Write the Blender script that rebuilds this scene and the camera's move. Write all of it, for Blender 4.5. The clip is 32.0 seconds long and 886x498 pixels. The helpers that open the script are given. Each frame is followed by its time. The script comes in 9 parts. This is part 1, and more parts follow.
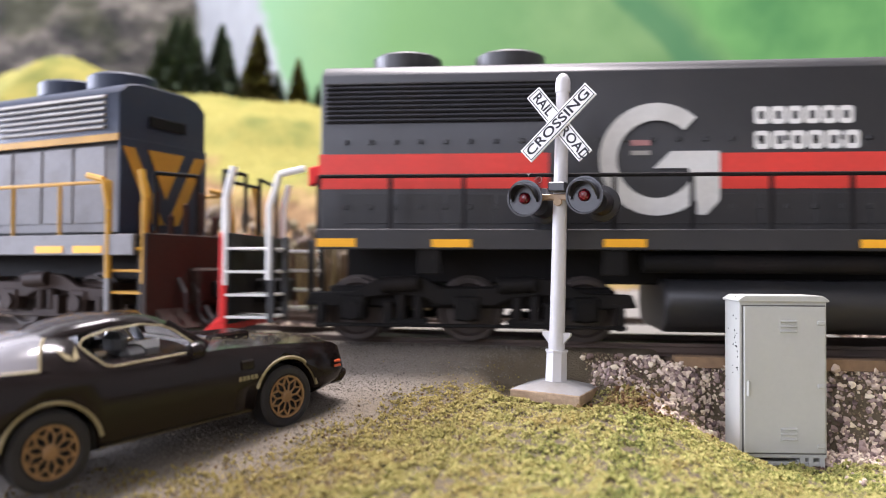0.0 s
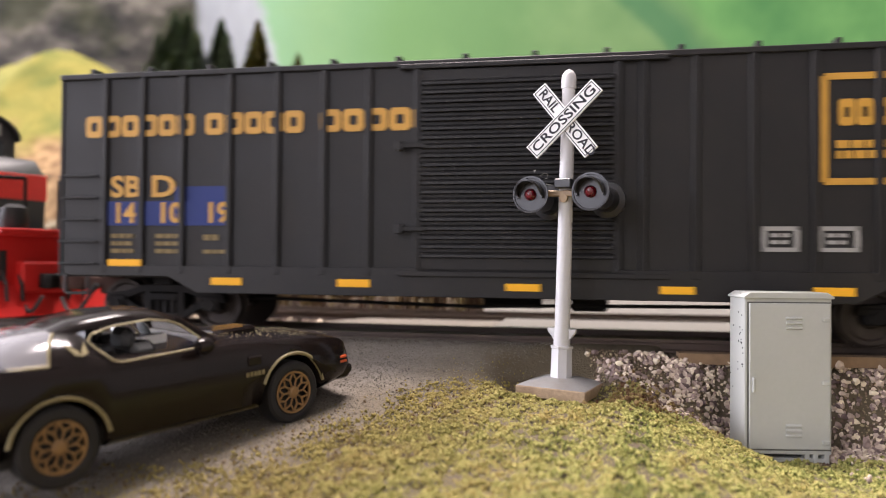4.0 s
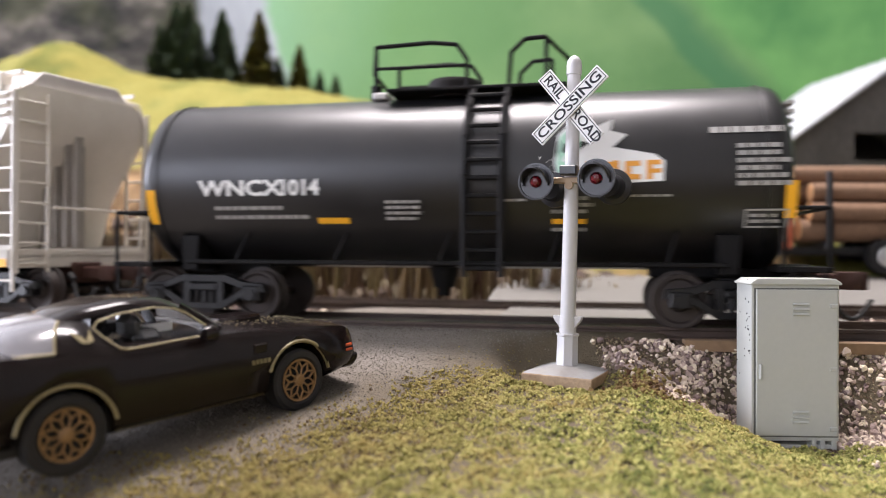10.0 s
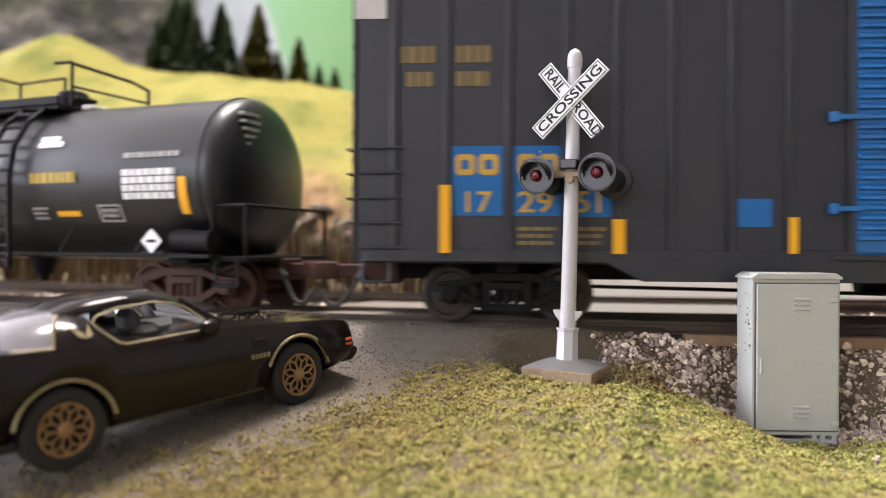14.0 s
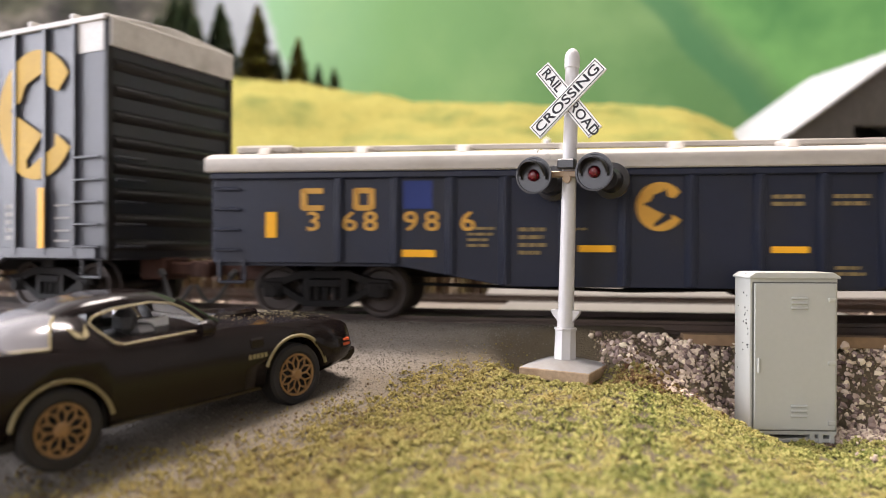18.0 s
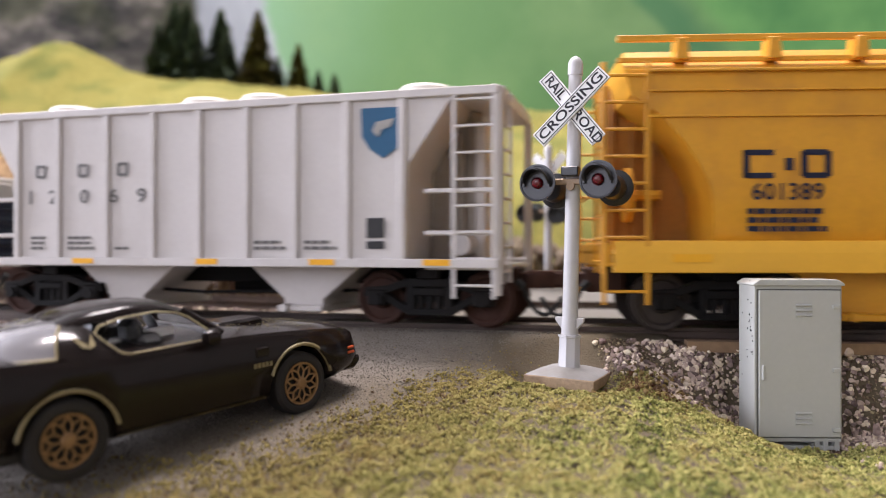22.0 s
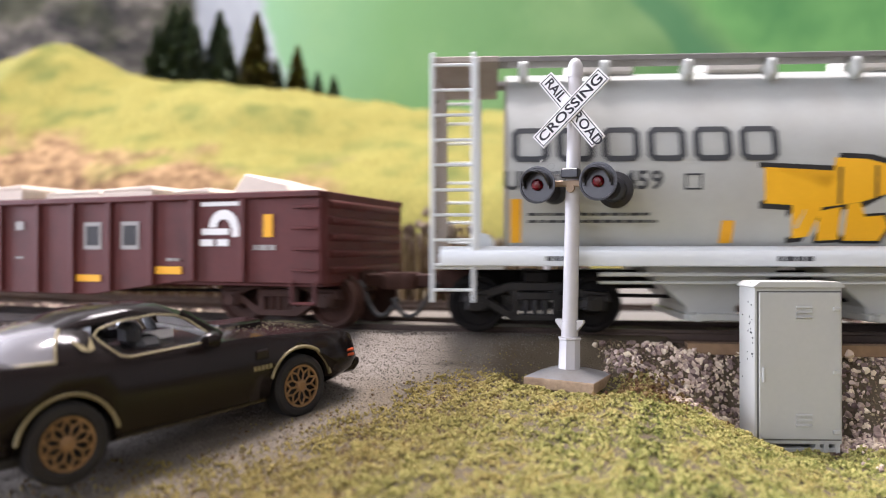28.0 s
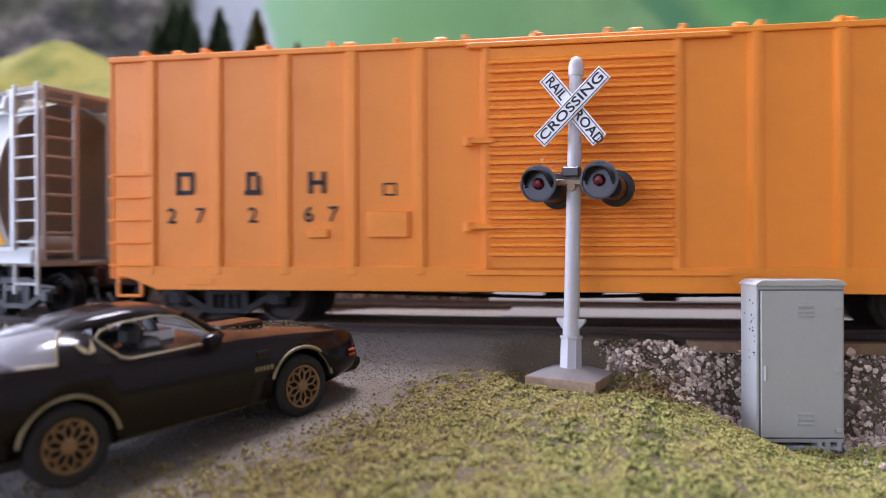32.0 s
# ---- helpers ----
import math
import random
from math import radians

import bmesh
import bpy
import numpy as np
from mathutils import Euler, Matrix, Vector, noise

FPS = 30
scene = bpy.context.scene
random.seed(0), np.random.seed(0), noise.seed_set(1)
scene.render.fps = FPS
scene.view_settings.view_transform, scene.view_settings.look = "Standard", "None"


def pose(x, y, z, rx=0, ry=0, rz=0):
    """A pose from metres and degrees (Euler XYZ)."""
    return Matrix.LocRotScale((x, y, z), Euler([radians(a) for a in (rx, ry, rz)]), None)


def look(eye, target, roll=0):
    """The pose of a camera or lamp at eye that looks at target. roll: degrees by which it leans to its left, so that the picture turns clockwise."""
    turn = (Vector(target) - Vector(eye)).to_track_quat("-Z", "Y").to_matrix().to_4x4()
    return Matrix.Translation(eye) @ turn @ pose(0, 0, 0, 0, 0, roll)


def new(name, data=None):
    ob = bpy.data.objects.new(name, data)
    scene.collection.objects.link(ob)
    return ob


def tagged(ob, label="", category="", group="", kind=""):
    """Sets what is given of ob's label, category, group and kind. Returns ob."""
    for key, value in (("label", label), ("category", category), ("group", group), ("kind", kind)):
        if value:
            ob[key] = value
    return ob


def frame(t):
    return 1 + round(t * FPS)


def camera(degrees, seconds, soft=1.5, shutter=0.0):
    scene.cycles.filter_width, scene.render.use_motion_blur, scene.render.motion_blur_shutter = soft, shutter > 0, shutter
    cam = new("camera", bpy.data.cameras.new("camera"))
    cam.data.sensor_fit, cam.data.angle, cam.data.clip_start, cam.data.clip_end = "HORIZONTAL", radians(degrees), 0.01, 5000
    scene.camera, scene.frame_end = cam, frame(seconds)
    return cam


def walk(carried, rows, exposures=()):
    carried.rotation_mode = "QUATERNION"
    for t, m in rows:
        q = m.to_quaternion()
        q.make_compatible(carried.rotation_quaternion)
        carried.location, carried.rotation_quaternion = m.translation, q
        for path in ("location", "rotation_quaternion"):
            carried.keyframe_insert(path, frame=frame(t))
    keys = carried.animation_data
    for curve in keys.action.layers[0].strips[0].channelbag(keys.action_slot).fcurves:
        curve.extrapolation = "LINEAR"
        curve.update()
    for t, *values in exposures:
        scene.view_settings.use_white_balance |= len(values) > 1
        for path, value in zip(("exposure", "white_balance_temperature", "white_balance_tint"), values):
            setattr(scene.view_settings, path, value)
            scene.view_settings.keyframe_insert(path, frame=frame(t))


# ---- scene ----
MM = 0.001

# camera: carried by hand beside the crossing of a model railway, scale 1:87, lengths in millimetres
PATH = [
    (0.0, 2.317, -0.561, 22.561, 91.194, -0.34, 9.87),
    (0.5, 2.313, -0.521, 22.937, 90.994, -0.367, 9.949),
    (1.0, 2.224, -0.609, 22.536, 91.112, -0.278, 9.878),
    (1.5, 2.084, -0.337, 22.883, 90.8, -0.306, 9.823),
    (2.0, 2.115, -0.368, 22.986, 90.783, -0.276, 9.769),
    (2.5, 2.272, -0.309, 23.213, 90.6, -0.245, 9.817),
    (3.0, 2.015, -0.425, 22.416, 91.007, -0.293, 9.812),
    (3.5, 1.129, -0.661, 22.712, 90.929, -0.461, 9.627),
    (5.5, 0.84, -0.848, 21.865, 90.78, -0.523, 9.938),
    (6.0, 1.17, -0.776, 22.051, 90.669, -0.422, 10.026),
    (6.5, 0.561, -0.405, 21.894, 90.583, -0.374, 9.682),
    (7.0, 0.834, -0.473, 21.855, 90.62, -0.309, 9.798),
    (7.5, 0.508, -0.626, 21.775, 90.66, -0.326, 9.675),
    (8.0, 0.911, -0.587, 21.758, 90.57, -0.294, 9.847),
    (8.5, 0.395, -0.519, 21.85, 90.372, -0.335, 9.766),
    (9.0, 0.251, -0.403, 21.8, 90.189, -0.343, 9.801),
    (9.5, 0.317, -0.421, 22.017, 90.148, -0.309, 9.81),
    (10.0, 0.397, -0.379, 21.91, 90.254, -0.263, 9.821),
    (10.5, 0.457, -0.305, 22.557, 89.997, -0.313, 9.835),
    (11.0, 0.479, -0.192, 22.285, 90.02, -0.316, 9.842),
    (11.5, 0.153, -0.417, 21.492, 90.351, -0.298, 9.777),
    (12.0, 0.192, -0.392, 21.781, 90.348, -0.28, 9.793),
    (12.5, 0.239, -0.36, 21.818, 90.327, -0.271, 9.805),
    (13.0, 0.281, -0.221, 22.059, 90.038, -0.266, 9.775),
    (13.5, 0.314, -0.026, 22.018, 89.801, -0.325, 9.787),
    (14.0, 0.278, -0.041, 21.969, 89.783, -0.285, 9.787),
    (14.5, 1.003, -0.194, 22.268, 89.561, -0.27, 10.1),
    (16.5, 0.551, -0.105, 22.041, 89.633, -0.191, 9.9),
    (17.0, 0.589, -0.115, 22.361, 89.659, -0.172, 9.834),
    (17.5, 0.655, -0.107, 22.35, 89.729, -0.158, 9.879),
    (18.0, 0.684, 0.033, 21.992, 89.766, -0.192, 9.799),
    (18.5, 0.276, 0.013, 21.986, 89.841, -0.179, 9.75),
    (19.0, -0.0, -0.0, 22.0, 90.023, -0.159, 9.719),
    (19.5, 0.135, -0.134, 22.061, 90.062, -0.134, 9.731),
    (20.0, 0.148, -0.074, 22.254, 90.013, -0.06, 9.761),
    (20.5, 0.086, 0.121, 22.438, 89.937, -0.058, 9.765),
    (21.0, 0.097, -0.133, 22.451, 90.129, -0.078, 9.777),
    (21.5, 0.072, -0.269, 22.683, 90.117, -0.119, 9.819),
    (22.0, -0.056, -0.158, 22.477, 90.126, -0.051, 9.748),
    (22.5, -0.145, 0.064, 22.565, 89.947, -0.028, 9.689),
    (23.0, -0.206, 0.038, 22.75, 90.01, 0.03, 9.698),
    (23.5, -0.13, -0.137, 22.673, 90.272, 0.092, 9.692),
    (24.0, -0.099, -0.154, 22.641, 90.377, 0.126, 9.687),
    (24.5, -0.097, -0.087, 22.72, 90.258, 0.063, 9.689),
    (25.0, -0.174, -0.062, 22.487, 90.277, 0.047, 9.676),
    (25.5, -0.186, 0.043, 22.425, 90.284, 0.046, 9.677),
    (27.5, -0.28, -0.031, 22.079, 90.337, 0.019, 9.634),
    (28.0, -0.195, -0.011, 22.633, 90.215, -0.021, 9.684),
    (28.5, -0.179, -0.081, 22.812, 90.231, -0.023, 9.721),
    (29.0, -0.093, -0.029, 22.683, 90.176, 0.015, 9.725),
    (29.5, -0.188, 0.349, 22.838, 89.814, 0.021, 9.723),
    (30.0, -0.16, 0.177, 23.185, 89.791, 0.06, 9.793),
    (30.5, -0.189, 0.007, 23.173, 90.058, 0.128, 9.778),
    (31.0, -0.109, 0.023, 23.248, 90.048, 0.174, 9.802),
    (31.5, -0.139, 0.08, 23.383, 89.863, 0.163, 9.751),
    (32.0, -0.254, 0.171, 23.158, 89.908, 0.18, 9.744),
]
cam = camera(61.17, 32.0, soft=1.0, shutter=0.5)
cam.data.dof.use_dof, cam.data.dof.focus_distance, cam.data.dof.aperture_fstop = True, 0.120, 18.0
BASE = -0.56
EXPOSURE = [(t, BASE - v, k, tint) for t, v, k, tint in (
    (0.0, 0.12, 6100, 24), (2.0, 0.22, 6200, 26), (3.5, 0.28, 6600, 24), (5.5, 0.32, 6300, 26), (6.2, 0.62, 6250, 26), (7.0, 0.68, 6300, 25),
    (7.5, 0.78, 6300, 25), (8.3, 0.82, 6350, 25), (9.0, 0.92, 6350, 25), (10.0, 0.44, 6250, 22), (12.0, 0.34, 6400, 22), (14.0, 0.26, 6500, 22),
    (17.0, 0.24, 6500, 22), (18.0, 0.32, 6700, 21), (20.0, 0.48, 6200, 28), (22.0, 0.62, 6300, 24), (23.0, 0.86, 6500, 24), (23.6, 0.74, 6200, 25),
    (24.0, 0.54, 5700, 25), (25.5, 0.56, 5400, 24), (27.5, 0.32, 6100, 25), (28.0, 0.32, 6200, 24), (29.0, 0.66, 6500, 25), (30.0, 0.88, 6800, 26),
    (31.0, 1, 7400, 30), (31.4, 0.92, 6600, 28), (32.0, 0.74, 5600, 29))]
walk(cam, [(t, pose(x * MM, y * MM, z * MM, rx, ry, rz)) for t, x, y, z, rx, ry, rz in PATH], EXPOSURE)

# the train's speed in mm/s, every second
SPEED = [-66.7, -66.5, -66.2, -65.6, -64.8, -63.8, -62.6, -61.5, -61.4, -62.8, -63.8, -64.2, -64.1, -64.6, -64.1, -62.3, -60.5, -59.1, -59.3, -59.7, -61.4, -63.2,
         -63.6, -63.3, -63.7, -64.3, -64.4, -64.5, -64.8, -65.2, -65.4, -65.8, -65.9]


def run(t):
    """How far the train has gone along its track at t seconds (mm, negative: to the left)."""
    i = min(int(t), len(SPEED) - 2)
    gone = sum((a + b) / 2 for a, b in zip(SPEED[:i], SPEED[1:i + 1]))
    u = t - i
    return gone + SPEED[i] * u + (SPEED[i + 1] - SPEED[i]) * u * u / 2


# track: an arc round a centre beyond it, straight past both ends of the arc
RADIUS, TRACK_Y, RAIL_Z = 653.6, 149.0, 8.6
ARC_L, ARC_R = -230.0, 170.0


def on_track(s, off=0.0):
    """x, y and heading (radians) at the length s along the track; off: mm to the far side."""
    c = min(max(s, ARC_L), ARC_R)
    th = c / RADIUS
    x = (RADIUS - off) * math.sin(th) + (s - c) * math.cos(th)
    y = TRACK_Y + RADIUS - (RADIUS - off) * math.cos(th) + (s - c) * math.sin(th)
    return x, y, th

# ---- light: a window beside the layout and a ceiling lamp ----
world = bpy.data.worlds.new("world")
world.use_nodes = True
world.node_tree.nodes["Background"].inputs[0].default_value = (0.75, 0.85, 1.0, 1)
world.node_tree.nodes["Background"].inputs[1].default_value = 0.35
scene.world = world


def area(name, eye, target, w, h, watts, colour):
    data = bpy.data.lights.new(name, "AREA")
    data.shape, data.size, data.size_y, data.energy, data.color = "RECTANGLE", w, h, watts, colour
    ob = new(name, data)
    ob.matrix_world = look(eye, target)
    return ob


area("window_light", (-2.98, 0.15, 0.68), (0.0, 0.1, 0.2), 1.5, 1.2, 300, (0.86, 0.93, 1.0))
area("south_window_light", (-1.5, -1.985, 0.7), (0.0, 0.1, 0.1), 1.2, 1.0, 46, (0.86, 0.93, 1.0))
area("ceiling_lamp", (-0.14, 0.40, 1.35), (-0.05, 0.12, 0.0), 0.55, 0.25, 80, (1.0, 0.95, 0.87))


# ---- materials ----
def pm(name, col, rough=0.5, metal=0.0, var=0.12, grain=1.2, bump=0.0, dirt=None, amount=0.0, coat=0.0, spec=0.5, island=0.0,
       alpha=None):
    """A procedural surface: base colour with fine grain and broad stains. grain: features per mm. dirt: stain colour."""
    m = bpy.data.materials.new(name)
    m.use_nodes = True
    nt = m.node_tree
    n, l = nt.nodes, nt.links
    b = n["Principled BSDF"]
    b.inputs["Roughness"].default_value = rough
    b.inputs["Metallic"].default_value = metal
    b.inputs["Coat Weight"].default_value = coat
    b.inputs["Specular IOR Level"].default_value = spec
    tc = n.new("ShaderNodeTexCoord")
    fine = n.new("ShaderNodeTexNoise")
    fine.inputs["Scale"].default_value = grain * 1000
    fine.inputs["Detail"].default_value = 5
    l.new(tc.outputs["Object"], fine.inputs["Vector"])
    wide = n.new("ShaderNodeTexNoise")
    wide.inputs["Scale"].default_value = grain * 90
    wide.inputs["Detail"].default_value = 4
    l.new(tc.outputs["Object"], wide.inputs["Vector"])
    ramp = n.new("ShaderNodeMix")
    ramp.data_type = "RGBA"
    ramp.inputs[6].default_value = (*[c * (1 - var) for c in col], 1)
    ramp.inputs[7].default_value = (*[min(1, c * (1 + var)) for c in col], 1)
    l.new(fine.outputs["Fac"], ramp.inputs[0])
    out = ramp.outputs[2]
    if island:
        geo = n.new("ShaderNodeNewGeometry")
        hsv = n.new("ShaderNodeHueSaturation")
        mr = n.new("ShaderNodeMapRange")
        mr.inputs[3].default_value, mr.inputs[4].default_value = 1 - island, 1 + island
        l.new(geo.outputs["Random Per Island"], mr.inputs[0])
        l.new(mr.outputs[0], hsv.inputs["Value"])
        mh = n.new("ShaderNodeMapRange")
        mh.inputs[3].default_value, mh.inputs[4].default_value = 0.5 - island * 0.06, 0.5 + island * 0.06
        l.new(geo.outputs["Random Per Island"], mh.inputs[0])
        l.new(mh.outputs[0], hsv.inputs["Hue"])
        l.new(out, hsv.inputs["Color"])
        out = hsv.outputs[0]
    if dirt:
        cr = n.new("ShaderNodeMapRange")
        cr.inputs[1].default_value, cr.inputs[2].default_value = 0.48, 0.72
        cr.inputs[4].default_value = amount
        l.new(wide.outputs["Fac"], cr.inputs[0])
        mx = n.new("ShaderNodeMix")
        mx.data_type = "RGBA"
        l.new(cr.outputs[0], mx.inputs[0])
        l.new(out, mx.inputs[6])
        mx.inputs[7].default_value = (*dirt, 1)
        out = mx.outputs[2]
    l.new(out, b.inputs["Base Color"])
    rr = n.new("ShaderNodeMapRange")
    rr.inputs[3].default_value, rr.inputs[4].default_value = max(0.02, rough - 0.08), min(1, rough + 0.1)
    l.new(wide.outputs["Fac"], rr.inputs[0])
    l.new(rr.outputs[0], b.inputs["Roughness"])
    if bump:
        bp = n.new("ShaderNodeBump")
        bp.inputs["Strength"].default_value = bump
        bp.inputs["Distance"].default_value = 0.0003
        l.new(fine.outputs["Fac"], bp.inputs["Height"])
        l.new(bp.outputs[0], b.inputs["Normal"])
    if alpha is not None:
        b.inputs["Transmission Weight"].default_value = 1.0
        b.inputs["IOR"].default_value = 1.3
    return m


def plain(name, col, rough=0.5, metal=0.0):
    return pm(name, col, rough, metal, var=0.06, grain=2.0, spec=0.25)


M = {}
M["black"] = pm("black_paint", (0.006, 0.006, 0.007), 0.34, dirt=(0.016, 0.015, 0.014), amount=0.35, spec=0.35)
M["frame"] = pm("dark_underframe", (0.007, 0.0065, 0.0065), 0.65, dirt=(0.016, 0.012, 0.010), amount=0.5, var=0.2, spec=0.15)
M["rust"] = pm("rust_brown", (0.055, 0.025, 0.018), 0.7, dirt=(0.03, 0.02, 0.016), amount=0.6, var=0.25, spec=0.2)
M["grime"] = pm("oily_brown_grime", (0.034, 0.021, 0.016), 0.7, dirt=(0.016, 0.012, 0.01), amount=0.6, var=0.3, spec=0.2)
M["wheel"] = pm("wheel_metal", (0.036, 0.026, 0.022), 0.55, 0.2, dirt=(0.02, 0.014, 0.011), amount=0.6)
M["tread"] = pm("worn_steel", (0.45, 0.42, 0.4), 0.35, 0.9)
M["rail"] = pm("rail_side", (0.075, 0.05, 0.038), 0.6, 0.1, dirt=(0.03, 0.025, 0.022), amount=0.6)
M["railtop"] = pm("rail_head", (0.26, 0.245, 0.23), 0.38, 0.9)
M["tie"] = pm("wooden_tie", (0.11, 0.075, 0.048), 0.8, var=0.35, grain=1.0, bump=0.4, dirt=(0.05, 0.04, 0.03), amount=0.5)
M["yellow"] = plain("yellow_marking", (0.85, 0.42, 0.02), 0.5)
M["white"] = plain("white_lettering", (0.78, 0.78, 0.76), 0.5)
M["redband"] = pm("red_band", (0.72, 0.045, 0.03), 0.42, dirt=(0.5, 0.05, 0.035), amount=0.4)


# ---- mesh helpers, in millimetres ----
def box(bm, a, b, bev=0.0, m=None):
    (x0, y0, z0), (x1, y1, z1) = a, b
    c = Matrix.LocRotScale(((x0 + x1) / 2, (y0 + y1) / 2, (z0 + z1) / 2), None, (abs(x1 - x0), abs(y1 - y0), abs(z1 - z0)))
    vs = bmesh.ops.create_cube(bm, size=1, matrix=(m @ c) if m else c)["verts"]
    if bev:
        es = list({e for v in vs for e in v.link_edges})
        bmesh.ops.bevel(bm, geom=es, offset=bev, segments=1, affect="EDGES", profile=0.5)
    return bm


def cyl(bm, p, q, r, n=12, r2=None, cap=True):
    p, q = Vector(p), Vector(q)
    d = q - p
    rot = d.to_track_quat("Z", "Y").to_matrix().to_4x4()
    bmesh.ops.create_cone(bm, cap_ends=cap, cap_tris=False, segments=n, radius1=r, radius2=r if r2 is None else r2, depth=d.length,
                          matrix=Matrix.Translation((p + q) / 2) @ rot)
    return bm


def tube(bm, pts, r, n=6):
    for p, q in zip(pts, pts[1:]):
        cyl(bm, p, q, r, n)
    return bm


def prism(bm, pts, axis, a, b, bev=0.0):
    """A polygon drawn in the plane across axis ('x': y,z; 'y': x,z; 'z': x,y), pushed from a to b."""
    def at(p, h):
        return {"x": (h, p[0], p[1]), "y": (p[0], h, p[1]), "z": (p[0], p[1], h)}[axis]
    lo, hi = [bm.verts.new(at(p, a)) for p in pts], [bm.verts.new(at(p, b)) for p in pts]
    fs = [bm.faces.new(lo), bm.faces.new(hi[::-1])]
    for i in range(len(pts)):
        j = (i + 1) % len(pts)
        fs.append(bm.faces.new((lo[i], hi[i], hi[j], lo[j])))
    bmesh.ops.recalc_face_normals(bm, faces=fs)
    if bev:
        bmesh.ops.bevel(bm, geom=list({e for f in fs for e in f.edges}), offset=bev, segments=1, affect="EDGES", profile=0.5)
    return bm


def lathe(bm, prof, n=24, m=None, caps=True):
    """A profile of (radius, height) turned about z."""
    rings = []
    for r, h in prof:
        rings.append([bm.verts.new((m or Matrix()) @ Vector((r * math.cos(k * math.tau / n), r * math.sin(k * math.tau / n), h))) for k in range(n)])
    for p, q in zip(rings, rings[1:]):
        for k in range(n):
            bm.faces.new((p[k], p[(k + 1) % n], q[(k + 1) % n], q[k]))
    for ring, flip in ((rings[0], True), (rings[-1], False)) if caps else ():
        bm.faces.new(ring[::-1] if flip else ring)
    return bm


def finish(name, bm, material, angle=35):
    me = bpy.data.meshes.new(name)
    bm.to_mesh(me)
    bm.free()
    me.transform(Matrix.Scale(MM, 4))
    me.materials.append(material)
    me.polygons.foreach_set("use_smooth", [True] * len(me.polygons))
    me.set_sharp_from_angle(angle=radians(angle))
    return me


def part(name, bm, material, parent, label="", at=None, angle=35):
    """Links a bmesh (mm) as one mesh under a thing or a part."""
    ob = new(name, finish(name, bm, material, angle))
    ob.parent = parent
    if at:
        ob.location = [c * MM for c in at]
    if label:
        tagged(ob, label)
    return ob


def pieces(name, bm, material, parent, label=""):
    """Links every loose piece of a bmesh as a part of its own."""
    left = set(bm.faces)
    while left:
        todo, got = [left.pop()], []
        while todo:
            f = todo.pop()
            got.append(f)
            for e in f.edges:
                for g in e.link_faces:
                    if g in left:
                        left.remove(g)
                        todo.append(g)
        one, twin = BM(), {}
        for f in got:
            for v in f.verts:
                if v not in twin:
                    twin[v] = one.verts.new(v.co)
            one.faces.new([twin[v] for v in f.verts])
        part(name, one, material, parent, label)
    bm.free()


def thing(name, at, rz, label, category, group="", kind="", rx=0, ry=0):
    ob = new(name)
    ob.empty_display_size = 0.005
    ob.matrix_world = pose(at[0] * MM, at[1] * MM, at[2] * MM, rx, ry, rz)
    return tagged(ob, label, category, group, kind)


def solid(name, bm, material, label, category="", kind="", group="", at=None, angle=35):
    ob = new(name, finish(name, bm, material, angle))
    if at:
        ob.location = [c * MM for c in at]
    return tagged(ob, label, category, group, kind)


def BM():
    return bmesh.new()


def heap(name, verts, faces, material):
    """One mesh from arrays, in mm."""
    me = bpy.data.meshes.new(name)
    me.from_pydata([tuple(v) for v in verts], [], [tuple(f) for f in faces])
    me.transform(Matrix.Scale(MM, 4))
    me.materials.append(material)
    return me


def words(name, text, size, material, parent, place, stretch=1.0, label="", bold=0.0):
    """Lettering in the built-in font, its middle at the pose 'place' (mm), facing -y; size: height of capitals."""
    cu = bpy.data.curves.new(name, "FONT")
    cu.body, cu.align_x, cu.align_y, cu.resolution_u = text, "CENTER", "CENTER", 3
    cu.size = 1.0
    cu.offset = bold
    tmp = bpy.data.objects.new(name, cu)
    scene.collection.objects.link(tmp)
    me = bpy.data.meshes.new_from_object(tmp.evaluated_get(bpy.context.evaluated_depsgraph_get()))
    bpy.data.objects.remove(tmp)
    k = size / 0.69
    me.transform(place @ Matrix.Rotation(radians(90), 4, "X") @ Matrix.Diagonal((k * stretch, k, k, 1)))
    me.transform(Matrix.Scale(MM, 4))
    me.materials.clear()
    me.materials.append(material)
    ob = new(name, me)
    ob.parent = parent
    if label:
        tagged(ob, label)
    return ob


def smooth(a, b, x):
    u = min(1, max(0, (x - a) / (b - a)))
    return u * u * (3 - 2 * u)

# ---- ground ----
def beside(x, y):
    """Distance from the track's centre line towards the camera (mm)."""
    return TRACK_Y + x * x / (2 * RADIUS) - y if -240 < x < 190 else TRACK_Y + 200 * abs(x) / (2 * RADIUS) - y


def road_mask(x, y):
    """Above 0 on the turf, below on the road."""
    return ((x + 12) * 43 - (y - 118) * 25) / 49.7


